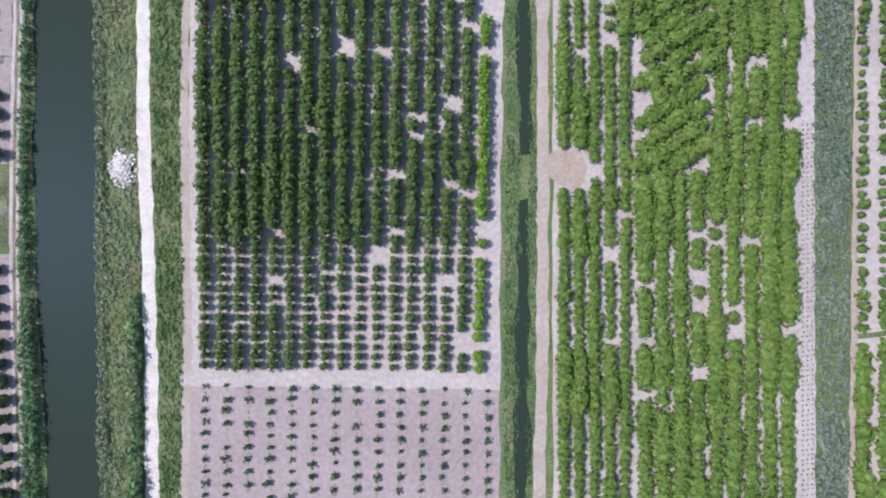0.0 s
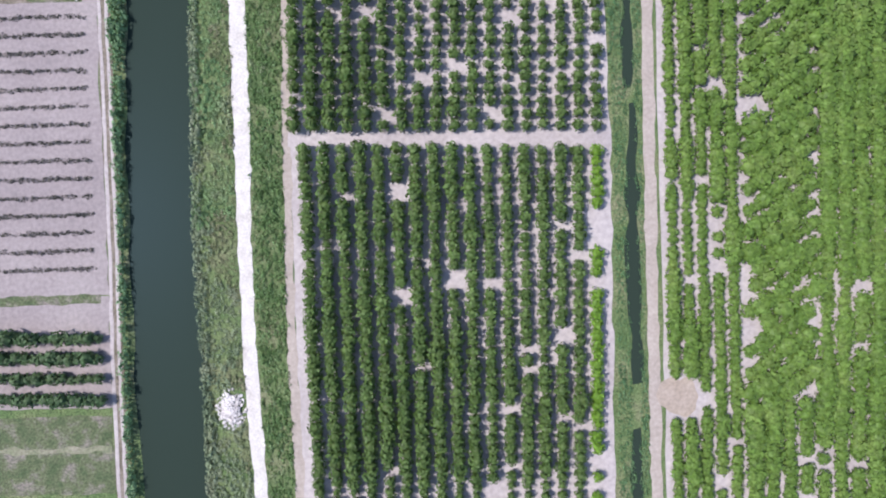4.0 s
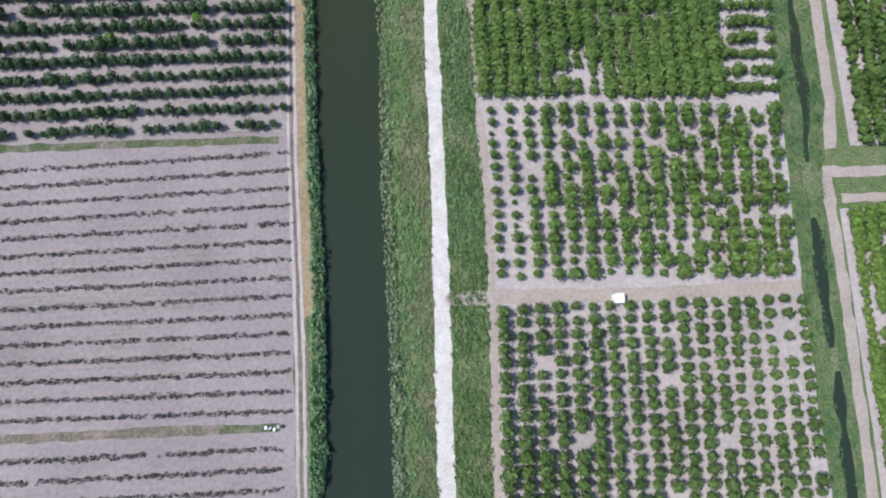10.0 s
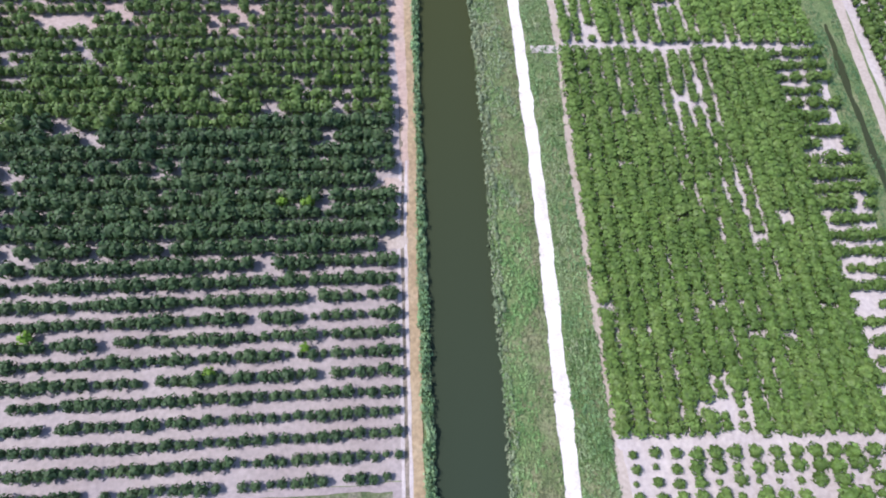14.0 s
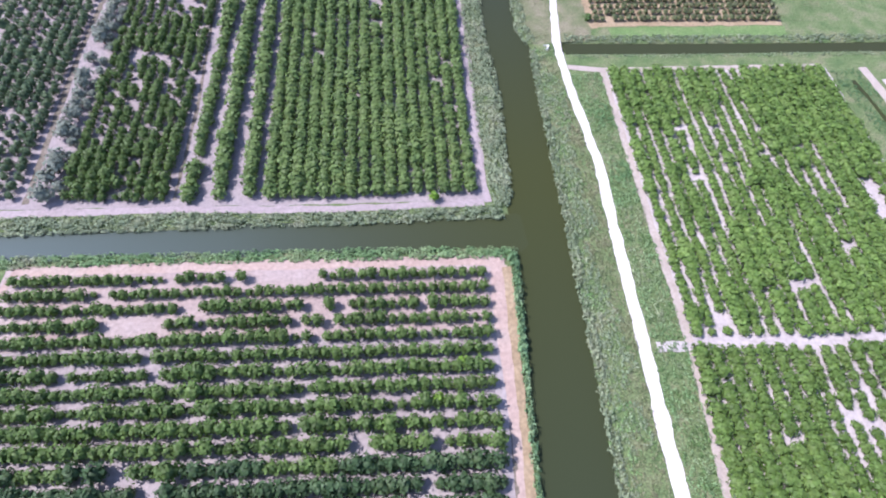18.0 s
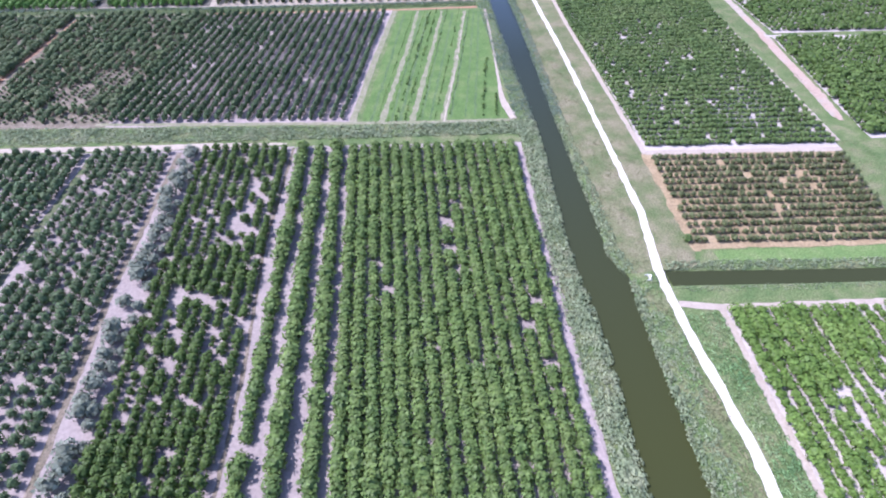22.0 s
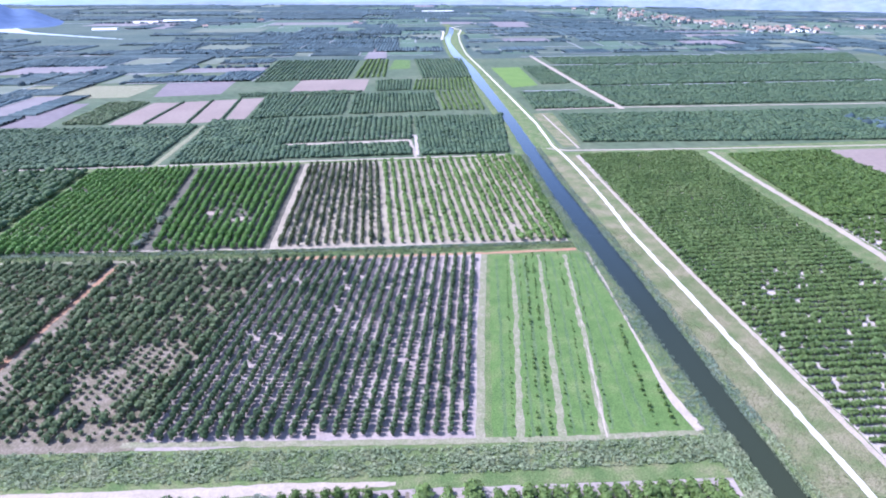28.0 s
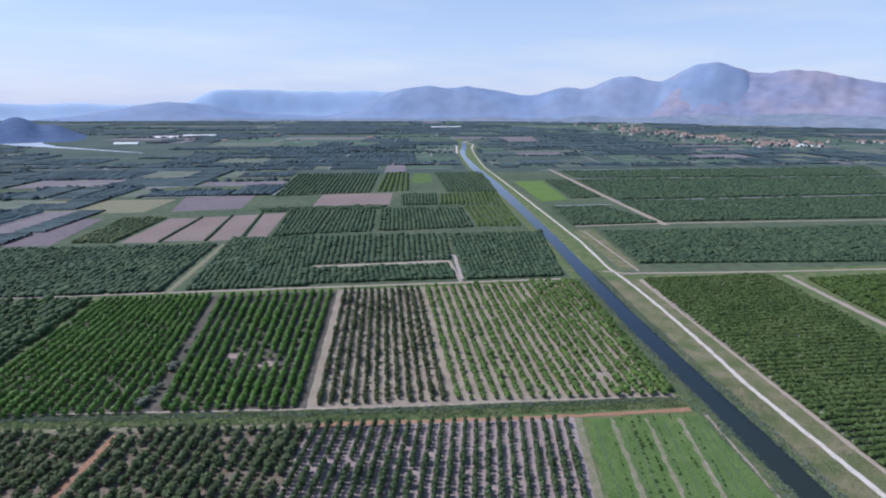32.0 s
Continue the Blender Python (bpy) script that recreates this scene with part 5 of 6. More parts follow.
# beyond the farm road
MEAD = ((-33, 208.8), (19, 204.4), (29.4, 307), (-11, 310.8))
plot("meadow", MEAD, MEADOW, "mown green meadow with faint tracks", 0.05)
for k, pts in enumerate(([(-25.8, 208.3), (-10.9, 268), (-2.1, 309.6)], [(-15, 207), (-3.5, 253), (9.6, 308)], [(-4, 205.5), (7.1, 249.3), (20.6, 306.8)])):
    track("dry_strip", [(*q, w) for q, w in zip(pts, (2.1, 1.6, 1.4))], 1.5, STRAW, 0.085, "strip of dry cut grass in the meadow", rough=0.45, seed=34 + k)
    if k == 2:
        track("bare_strip", [(q[0] + 0.2, q[1], w) for q, w in zip(pts, (0.8, 0.3, 0.2))], 0.8, TRACK, 0.1, "worn bare strip in the meadow", rough=0.3, seed=44 + k)
for k, (a, b, wid) in enumerate(((-29.6, -9.2, 1.4), (-22.4, -1.0, 1.0), (-19.2, 2.4, 1.6), (-11.4, 11.0, 0.9), (-8.4, 14.6, 1.3), (-1.0, 22.6, 1.2), (4.4, 25.0, 0.9), (8.0, 27.4, 1.1))):
    track("lush_strip", [(a, 208), ((a + b) / 2 + 0.4, 258), (b, 306)], wid, MEADOW_DARK, 0.07, "strip of taller green grass in the meadow", rough=0.4, seed=70 + k)
for k, (a, b, n, rad) in enumerate(((-20.7, -8.8, 52, 0.5), (-17.6, -5.8, 50, 0.5), (-27.6, -16.4, 30, 0.32), (-23.4, -11.6, 30, 0.3), (-12.4, -0.6, 30, 0.32), (-6.4, 5.4, 40, 0.36), (-1.2, 10.8, 30, 0.3), (10.8, 21.6, 42, 0.5))):
    top = 100 if k < 7 else 44
    a2, b2 = (a, b + (b - a) * (top / 48 - 1))
    orchard("small_bushes", ((a2 - 0.1, 208.4), (a2 + 0.1, 208.4), (b2 + 0.1, 208.4 + top), (b2 - 0.1, 208.4 + top)), 1, 2.1, LEAF, "row of small bushes in the meadow", radius=rad, height=rad * 0.8, lod=TUFT, seed=131 + 10 * k, miss=0.2, jitter=0.18, spread=0.3)
orchard("young_trees", ((15.4, 207.5), (15.8, 207.5), (18.8, 222), (18.4, 222)), 1, 2.2, LEAF, "row of small trees at a bend", radius=0.7, height=0.8, lod=MIDDLE, seed=133)
plot("soil", ((-121.5, 217.2), (-35.6, 209), (-14, 312), (-101.5, 320)), SOIL_DULL)
plot("soil", ((-218, 226.5), (-121.5, 217.2), (-101.5, 320), (-206, 329)), SOIL_BROWN, "brown weedy soil of an old orchard")
orchard("citrus_trees", ((-121.6, 221), (-37.6, 212), (-16.4, 309.6), (-101.4, 317)), 23, 1.7, LEAF_SAGE, "rows of dark citrus trees on pale soil", radius=0.93, height=1.35, lod=MIDDLE, seed=134, miss=0.015, spread=0.12, jitter=0.08)
orchard("patchy_orchard", ((-171.6, 226), (-121.8, 221.4), (-102, 316.6), (-161.2, 322)), 15, 2.2, LEAF_BROWN, "patchy brownish-green orchard", radius=1.24, height=1.15, lod=MIDDLE, seed=135, miss=0.05, fatten=lambda x, y: np.interp(y, [225, 250, 275], [0.9, 0.98, 1.02]) - 0.42 * (value_noise(x, y, 9, 62) > np.interp(y, [222, 262, 300], [0.42, 0.62, 0.9])))
orchard("olive_orchard", ((-218, 229), (-174.8, 227), (-164.6, 322), (-208, 327)), 13, 2.2, LEAF_BROWN, "dull patchy orchard", radius=1.26, height=1.1, lod=MIDDLE, seed=136, miss=0.04, patch=0.005)
track("ditch_line", [(-173.4, 228), (-172, 262), (-162.6, 321)], 2.2, SOIL_RUST, 0.11, "rust-red furrow between orchards", seed=37)
orchard("dark_orchard", ((-300, 236), (-222, 230), (-212, 327), (-300, 336)), 22, 3.2, LEAF_DARK, "dark orchard", radius=1.7, height=1.4, lod=FAR, seed=137, patch=0.04)
# Row shade comes from this dark soil colour.
plot("soil", ((-227, 338.5), (-104.6, 328.4), (-99, 451), (-224, 452)), SOIL_SHADY, "orchard plot soil darkened for the shade between rows")
plot("soil", ((-104.6, 328.4), (-46, 324.6), (-44, 450.4), (-99, 451)), SOIL_SAND)
plot("soil", ((-46, 324.6), (27, 319.6), (40, 449.8), (-44, 450.4)), SOIL_SAND, "pale tan soil between orchard rows")
track("path", [(-47.6, 327), (-44.5, 450)], 0.9, TRACK, 0.1, "pale path through an orchard", seed=38)
orchard("citrus_trees", ((-225, 337.4), (-158.6, 333.6), (-165.4, 448), (-222, 449)), 17, 2.0, LEAF_FRESH, "bright green orchard rows", radius=1.14, height=1.35, lod=MIDDLE, seed=138, spread=0.1)
orchard("citrus_trees", ((-154.6, 333.4), (-107, 330.4), (-100.6, 448), (-162, 448)), 13, 2.0, LEAF_FRESH, "bright green orchard rows", radius=1.18, height=1.35, lod=MIDDLE, seed=139, spread=0.1, skip=((-138.7, 373.5, 3.2), (-135, 376, 2.4), (-122, 364.8, 3.4), (-138, 381, 2.2), (-126, 362, 2.0)))
bare_spot("bare_spot", -137.6, 374.5, 3.6, 2.6, SOIL_ROSE, 0.1, "bare patch where orchard trees are missing", seed=61)
bare_spot("bare_spot", -123, 364.2, 3.8, 2.4, SOIL_ROSE, 0.1, "bare patch where orchard trees are missing", seed=62)
single_trees(tree_kinds(MIDDLE, LEAF_OLIVE, "grey-green shrub in a furrow between orchards", "shrubs in a furrow", "shrub"), [(-161, 337.6), (-159.6, 341), (-160.2, 346), (-158.6, 349.4), (-159.4, 364), (-158.2, 367), (-158.8, 380), (-158, 392), (-159.4, 421)],
             [(2.0, 2.0, 1.5), (1.5, 1.5, 1.2), (1.9, 1.9, 1.4), (1.3, 1.3, 1.1), (2.1, 2.1, 1.5), (1.3, 1.3, 1.2), (1.2, 1.2, 1.0), (1.5, 1.5, 1.2), (1.3, 1.3, 1.1)], 23)
orchard("young_trees", ((-102, 331), (-54.6, 328.2), (-52.6, 446), (-96.6, 448)), 12, 2.0, LEAF_DUSKY, "thin brownish rows on pale soil", radius=1.0, height=1.2, lod=MIDDLE, seed=140)
orchard("citrus_trees", ((-53.4, 328), (26, 321.6), (33.6, 447), (-51.6, 447)), 18, 2.3, LEAF_GREEN, "green orchard rows on pale soil", radius=1.22, height=1.2, lod=MIDDLE, seed=141, miss=0.04, fatten=lambda x, y: np.interp(x + 0.25 * (y - 325), [-50, 0, 45], [0.92, 1.02, 1.2]), skip=((8.4, 331, 2.0), (6.5, 338, 1.6)))
orchard("citrus_trees", ((26.4, 324), (27.4, 323.6), (39.6, 447), (35, 447)), 2, 2.2, LEAF_GREEN, "green orchard rows beside the canal", radius=1.2, height=1.2, lod=MIDDLE, seed=148, miss=0.04)
orchard("dark_orchard", ((-320, 344), (-229, 338), (-226, 449), (-320, 453)), 24, 3.2, LEAF_DARK, "dark orchard", radius=1.9, height=1.5, lod=FAR, seed=142)

# ---- plain towards the hills ----


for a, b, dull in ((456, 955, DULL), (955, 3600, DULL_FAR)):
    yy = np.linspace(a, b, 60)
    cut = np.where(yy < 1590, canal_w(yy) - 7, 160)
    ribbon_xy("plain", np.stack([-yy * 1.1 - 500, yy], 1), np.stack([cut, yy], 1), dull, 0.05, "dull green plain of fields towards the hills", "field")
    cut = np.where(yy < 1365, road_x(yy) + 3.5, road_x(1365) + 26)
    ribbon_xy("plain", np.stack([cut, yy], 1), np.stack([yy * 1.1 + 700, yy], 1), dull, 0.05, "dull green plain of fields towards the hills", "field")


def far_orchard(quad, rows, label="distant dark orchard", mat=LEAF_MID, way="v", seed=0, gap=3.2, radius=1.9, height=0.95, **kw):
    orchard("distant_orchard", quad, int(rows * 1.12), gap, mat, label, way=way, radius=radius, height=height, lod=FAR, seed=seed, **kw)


far_orchard(((-115, 463), (-31, 463), (-32, 494), (-116, 492.6)), 8, way="u", seed=201)
far_orchard(((-24, 462), (36, 461.5), (58, 571), (-19, 573)), 20, seed=202)
far_orchard(((-120, 503), (-26, 505), (-20, 573), (-120, 576)), 22, seed=203)
track("path", [(-117, 498), (-74, 498.6), (-29, 500)], 5, TRACK, 0.1, "pale path between dark orchards", seed=27)
track("path", [(-28, 457), (-28.4, 501)], 2.2, TRACK, 0.1, "pale path between dark orchards", seed=28)
far_orchard(((-184, 462), (-117, 462), (-123, 576), (-184, 578)), 18, seed=204)
far_orchard(((-330, 462), (-196.5, 461), (-191.5, 560), (-334, 563)), 36, seed=205)
for k, quad in enumerate((((-264, 576), (-238, 574), (-230, 662), (-256, 663)), ((-235, 577), (-204, 576), (-205, 667), (-228, 664)),
                          ((-201, 575), (-180, 575), (-180, 672), (-203, 669)), ((-175, 578), (-160, 580), (-157, 676), (-177, 673)),
                          ((-136, 704), (-59, 704), (-52, 780), (-130, 783)), ((-266, 694), (-204, 702), (-204, 790), (-278, 787)), ((-401, 576), (-310, 573), (-314, 667), (-442, 672)))):
    quad_patch("ploughed_field", quad, PURPLE_SOIL if k > 4 else SOIL_PINK, 0.12, "bare pinkish ploughed field", cells=2)
for pts in ([(-236, 576), (-229, 663)], [(-203, 576), (-204, 668)], [(-178, 576), (-179, 673)]):
    belt = rows_in(((pts[0][0] - 0.3, pts[0][1]), (pts[0][0] + 0.3, pts[0][1]), (pts[1][0] + 0.3, pts[1][1]), (pts[1][0] - 0.3, pts[1][1])), 1, 2.4, seed=5)[0]
    scatter("bush_belt", FAR, np.c_[belt, np.full(len(belt), 0.5)], np.full((len(belt), 3), 1.3), LEAF_MID, "thin dark belt of bushes between ploughed fields", "bushes", 17)
far_orchard(((-156, 584), (-123, 591), (-116, 678), (-156, 676)), 9, seed=206)
far_orchard(((-121, 591), (-78, 593), (-73, 680), (-114, 679)), 10, seed=207)
far_orchard(((-74, 593), (7, 599), (12, 680), (-69, 684)), 20, seed=208)
far_orchard(((10, 600), (49, 597), (58, 690), (14, 682)), 8, seed=209, mat=LEAF, radius=1.4, height=1.2)
far_orchard(((-47, 704), (-10, 705), (-3, 765), (-44, 763)), 10, seed=210)
far_orchard(((-8, 704), (59, 696), (68, 769), (1, 765)), 14, seed=211, mat=LEAF, radius=1.5)
quad_patch("meadow", ((-25, 856), (4, 864), (12, 953), (-11, 955)), MEADOW, 0.15, "distant green meadow", cells=2)
far_orchard(((-71, 791), (-31, 796), (-19, 954), (-53, 957)), 6, seed=212, mat=LEAF_BRIGHT)
far_orchard(((11, 783), (71, 780), (89, 952), (17, 952)), 14, seed=213)
far_orchard(((-183, 773), (-77, 787), (-62, 952), (-178, 956)), 20, seed=214, patch=0.12)
far_orchard(((-299, 582), (-268, 578), (-259, 663), (-297, 665)), 9, seed=215, mat=LEAF_BROWN)
quad_patch("meadow", ((-413, 694), (-290, 694), (-282, 765), (-445, 766)), STRAW, 0.15, "distant yellowish meadow", cells=2)
quad_patch("meadow", ((-237, 985), (-101, 1062), (-103, 1146), (-240, 1101)), GRASS_FAR, 0.55, "distant pale meadow", cells=2)
quad_patch("bare_field", ((-56, 961), (-22, 973), (-16, 1090), (-43, 1091)), SOIL_FAR, 0.55, "distant bare field", cells=2)
quad_patch("verge", ((77, 468), (91, 471), (105, 576), (86, 576)), VERGE, 0.07, "dry bare strip between road and orchard", cells=3)
far_orchard(((-179, 681), (-73, 687), (-61, 702), (-185, 700)), 5, way="u", seed=217)
far_orchard(((97, 479), (322, 458), (425, 556), (110, 568)), 26, way="u", seed=221)
far_orchard(((93, 595), (171, 595), (156, 674), (102, 669)), 18, seed=222)
quad_patch("lime_field", ((102, 705), (135, 717), (152, 859), (112, 857)), LIMEFIELD, 0.15, "bright lime-green field", cells=2)
far_orchard(((181, 598), (559, 587), (629, 698), (185, 697)), 26, way="u", seed=223)
far_orchard(((188, 709), (589, 711), (670, 844), (202, 863)), 34, way="u", seed=224, gap=3.4, radius=2.4)
far_orchard(((212, 879), (669, 859), (741, 959), (214, 953)), 26, way="u", seed=225, gap=3.4, radius=2.4)
far_orchard(((140, 724), (178, 728), (187, 859), (156, 859)), 8, seed=226)
far_orchard(((335, 456), (640, 440), (700, 548), (430, 556)), 26, way="u", seed=227, gap=3.4, radius=2.4)


HOUSES = ((967, 2440, 60, 90, 5), (928, 2254, 60, 120, 8), (891, 2065, 55, 110, 11), (878, 1930, 50, 90, 12), (873, 1804, 60, 70, 16), (884, 1674, 60, 70, 12), (904, 1540, 50, 50, 10),
          (936, 1394, 45, 30, 18), (993, 1441, 30, 25, 6), (1282, 1443, 50, 25, 7), (1213, 1481, 30, 20, 2), (-298, 1664, 160, 60, 3))


def far_plain():
    """Parcels of orchard, crop, grass and bare soil to the foot of the hills, with tree belts and paths between."""
    r = random.Random(8)
    rs = np.random.RandomState(8)
    pos, size = [], []
    flats = {k: [] for k in range(5)}
    clear = np.array([h[:2] for h in HOUSES])

    def belt(xa, ya, xb, yb, tall, step):
        n = max(2, int(math.hypot(xb - xa, yb - ya) / step))
        t = np.linspace(0, 1, n)[:, None]
        q = np.array([xa, ya]) * (1 - t) + np.array([xb, yb]) * t + rs.normal(0, step * 0.2, (n, 2))
        q = q[rs.rand(n) > 0.12]
        h = tall * rs.uniform(0.6, 1.3, len(q))
        pos.append(q)
        size.append(np.stack([np.full(len(q), step * 0.7), np.full(len(q), step * 0.7), h], 1))

    def hedge_field(x0, x1, ya, yb, grow, lengthwise):
        """Rows of low trees as ridges with an uneven crest."""
        gap, cell, tall = 4.6 * grow, 7.5 * grow, rs.uniform(1.3, 2.2) * grow ** 0.35
        lo, hi, a, b = (x0, x1, ya, yb) if lengthwise else (ya, yb, x0, x1)
        n = max(3, int((b - a) / cell))
        for c in np.arange(lo + gap / 2, hi, gap):
            t = np.linspace(a, b, n)
            w, h = gap * rs.uniform(0.4, 0.58, n), tall * rs.uniform(0.65, 1.2, n) * (rs.rand(n) > 0.03)
            mid = c + rs.normal(0, 0.06 * gap, n)
            side = np.stack([mid - w, mid - w * 0.6, mid + w * 0.6, mid + w], 1)
            high = np.stack([np.zeros(n), h, h * rs.uniform(0.85, 1.1, n), np.zeros(n)], 1) + 0.4
            run = np.repeat(t[:, None], 4, 1)
            gx_, gy_ = (side, run) if lengthwise else (run, side)
            first = sum(len(v) for v in ridge_v)
            ridge_v.append(np.stack([gx_ + 0.1 * (gy_ - ya), gy_, high], 2).reshape(-1, 3))
            i = np.arange(n - 1)[:, None] * 4 + np.arange(3)[None]
            ridge_f.append((np.stack([i, i + 1, i + 5, i + 4], 2).reshape(-1, 4)) + first)

    ridge_v, ridge_f = [], []
    y = 236.0
    while y < 2990:
        grow = max(1.0, (y / 1000) ** 1.15)
        deep = r.uniform(40, 85) * grow if y > 1000 else r.uniform(60, 105)
        x = -0.95 * y - 150
        while x < 0.8 * y + 350:
            wide = r.choice((28, 45, 60, 90, 130)) * grow * r.uniform(0.8, 1.2)
            x0, x1, ya, yb = x + 2, x + wide - 2, y + 2, y + deep * r.choice((1, 1, 1, 0.55)) - 4
            x += wide
            cl, cr = canal_w((ya + yb) / 2) - 16, road_x((ya + yb) / 2) + 12
            if ya < 1590 and x1 > cl and x0 < cr:
                if (x0 + x1) / 2 < (cl + cr) / 2:
                    x1 = min(x1, cl)
                else:
                    x0 = max(x0, cr)
            lo, hi = (-322, 345) if ya < 460 else (-336, 700 if ya < 600 else 610)
            if ya > 680:
                lo = -345 if ya < 770 else -186
            if ya < 956:
                if (x0 + x1) / 2 < (lo + hi) / 2:
                    x1 = min(x1, lo)
                else:
                    x0 = max(x0, hi if ya < 600 else 780)
            if x1 - x0 < 12 or yb - ya < 8:
                continue
            town = np.hypot(clear[:, 0] - (x0 + x1) / 2, (clear[:, 1] - (ya + yb) / 2) * 0.7).min() < 90 + 0.35 * (x1 - x0)
            kind = r.random()
            lean = 0.1 * (yb - ya)
            river = x1 > -1035 and x0 < -500 and 1190 < yb and ya < 1765 and -983 + (1701 - ya) * 0.98 - 140 < (x0 + x1) / 2 < -983 + (1701 - ya) * 1.25 + 230
            if river:
                continue
            if kind < (0.82 if (x0 + x1) / 2 < -150 else 0.6) and not town:
                hedge_field(x0, x1, ya, yb, grow, r.random() < 0.55)
            else:
                k = 0 if kind < 0.8 else 1 if kind < 0.89 else 2 if kind < 0.94 else 3
                flats[k].append((x0, x1, ya, yb, lean))
            if not town and r.random() < 0.5:
                belt(x0, yb + 1, x1, yb + 1, r.uniform(1.8, 3.6), 7 * grow ** 0.7)
            if not town and r.random() < 0.2:
                belt(x0, ya, x0 + lean, yb, r.uniform(1.5, 3.0), 7 * grow ** 0.7)
            if r.random() < 0.4:
                flats[4].append((x0, x1, ya - 3.5 - 2.2 * grow, ya - 1.5, 0))
            if r.random() < 0.3:
                flats[4].append((x1 - 0.5, x1 + 2.5 * grow, ya, yb, lean))
        y += deep
    pos, size = np.concatenate(pos), np.concatenate(size)
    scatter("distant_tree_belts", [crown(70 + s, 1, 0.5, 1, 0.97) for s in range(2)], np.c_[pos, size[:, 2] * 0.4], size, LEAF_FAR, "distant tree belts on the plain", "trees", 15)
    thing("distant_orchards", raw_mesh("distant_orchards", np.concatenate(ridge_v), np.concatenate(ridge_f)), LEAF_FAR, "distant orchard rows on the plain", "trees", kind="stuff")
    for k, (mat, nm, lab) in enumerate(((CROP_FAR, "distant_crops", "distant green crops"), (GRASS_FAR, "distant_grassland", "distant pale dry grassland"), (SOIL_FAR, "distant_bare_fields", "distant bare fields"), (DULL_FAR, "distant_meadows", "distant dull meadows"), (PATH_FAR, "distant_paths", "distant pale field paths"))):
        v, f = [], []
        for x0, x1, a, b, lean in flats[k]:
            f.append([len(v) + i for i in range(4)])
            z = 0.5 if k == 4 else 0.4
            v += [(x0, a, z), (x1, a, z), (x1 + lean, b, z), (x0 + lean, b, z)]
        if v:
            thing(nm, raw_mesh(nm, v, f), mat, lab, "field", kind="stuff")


far_plain()
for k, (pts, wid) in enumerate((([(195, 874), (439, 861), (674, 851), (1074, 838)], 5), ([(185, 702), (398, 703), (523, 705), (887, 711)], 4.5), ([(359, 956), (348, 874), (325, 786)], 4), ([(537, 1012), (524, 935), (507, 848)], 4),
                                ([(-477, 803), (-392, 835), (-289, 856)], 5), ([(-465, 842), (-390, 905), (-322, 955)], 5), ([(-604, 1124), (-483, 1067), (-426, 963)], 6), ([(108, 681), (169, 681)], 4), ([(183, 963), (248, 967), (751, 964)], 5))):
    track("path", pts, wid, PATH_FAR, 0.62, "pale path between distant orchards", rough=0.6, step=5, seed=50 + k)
# Pale blue base colour carries the haze and bright sky over the river.
far_water = material("hazed_river_water", [(0.45, 0.52, 0.6), (0.5, 0.56, 0.64)], 0.01, 0.1, 0.05, 0.3)
track("river_arm", [(-983, 1701, 30), (-914, 1622, 90), (-844, 1541, 60), (-762, 1474, 22), (-652, 1404, 12), (-568, 1347, 8), (-515, 1313, 4)], 30, far_water, 0.6, "distant arm of the river", rough=3, step=10)
track("road", [(101, 1253, 4), (132, 1442, 4), (121, 1519, 4), (149, 1627, 4)], 4, GRAVEL, 0.25, "white gravel road on the canal's far bank", step=6)
track("road", [(153, 1365, 4), (180, 1481, 4), (169, 1564, 4), (207, 1624, 4)], 4, GRAVEL, 0.25, "white gravel road on the canal's bank", step=6)


def house(x, y, turn, w, d, h, name="house"):
    root = tagged(new(name), "small pale village house with a red tiled gable roof", "house", "village houses")
    root.matrix_basis = pose(x, y, 0, 0, 0, turn)
    bm = bmesh.new()
    bmesh.ops.create_cube(bm, size=1, matrix=Matrix.Translation((0, 0, h / 2 - 0.2)) @ Matrix.Diagonal((w, d, h + 0.4, 1)))
    me = bpy.data.meshes.new("wall")
    bm.to_mesh(me)
    bm.free()
    wall = thing("wall", me, WALL, parent=root)
    a, b, t, e = w / 2 + 0.5, d / 2 + 0.5, h + d * 0.32, h - 0.15
    v = [(-a, -b, e), (a, -b, e), (a, b, e), (-a, b, e), (-a, 0, t), (a, 0, t)]
    me = bpy.data.meshes.new("roof")
    me.from_pydata(v, [], [(0, 1, 5, 4), (2, 3, 4, 5), (0, 4, 3), (1, 2, 5), (0, 3, 2, 1)])
    roof = thing("roof", me, TILE, parent=root)
    bm = bmesh.new()
    bmesh.ops.create_cube(bm, size=1, matrix=Matrix.Translation((w * 0.28, d * 0.12, t - 0.1)) @ Matrix.Diagonal((0.8, 0.8, 2.0, 1)))
    me = bpy.data.meshes.new("chimney")
    bm.to_mesh(me)
    bm.free()
    thing("chimney", me, WALL, parent=roof)
    for k in (-1, 1):
        bm = bmesh.new()
        bmesh.ops.create_cube(bm, size=1, matrix=Matrix.Translation((k * w * 0.25, -d / 2 - 0.02, h * 0.55)) @ Matrix.Diagonal((1.4, 0.12, 1.6, 1)))
        me = bpy.data.meshes.new("window")
        bm.to_mesh(me)
        bm.free()
        thing("window", me, DARKWOOD, parent=wall)


hr = random.Random(17)
for cx, cy, sx, sy, n in HOUSES:
    for k in range(n):
        house(cx + hr.gauss(0, sx), cy + hr.gauss(0, sy), hr.uniform(-30, 60), hr.uniform(8, 15), hr.uniform(7, 11), hr.uniform(4, 7.5))


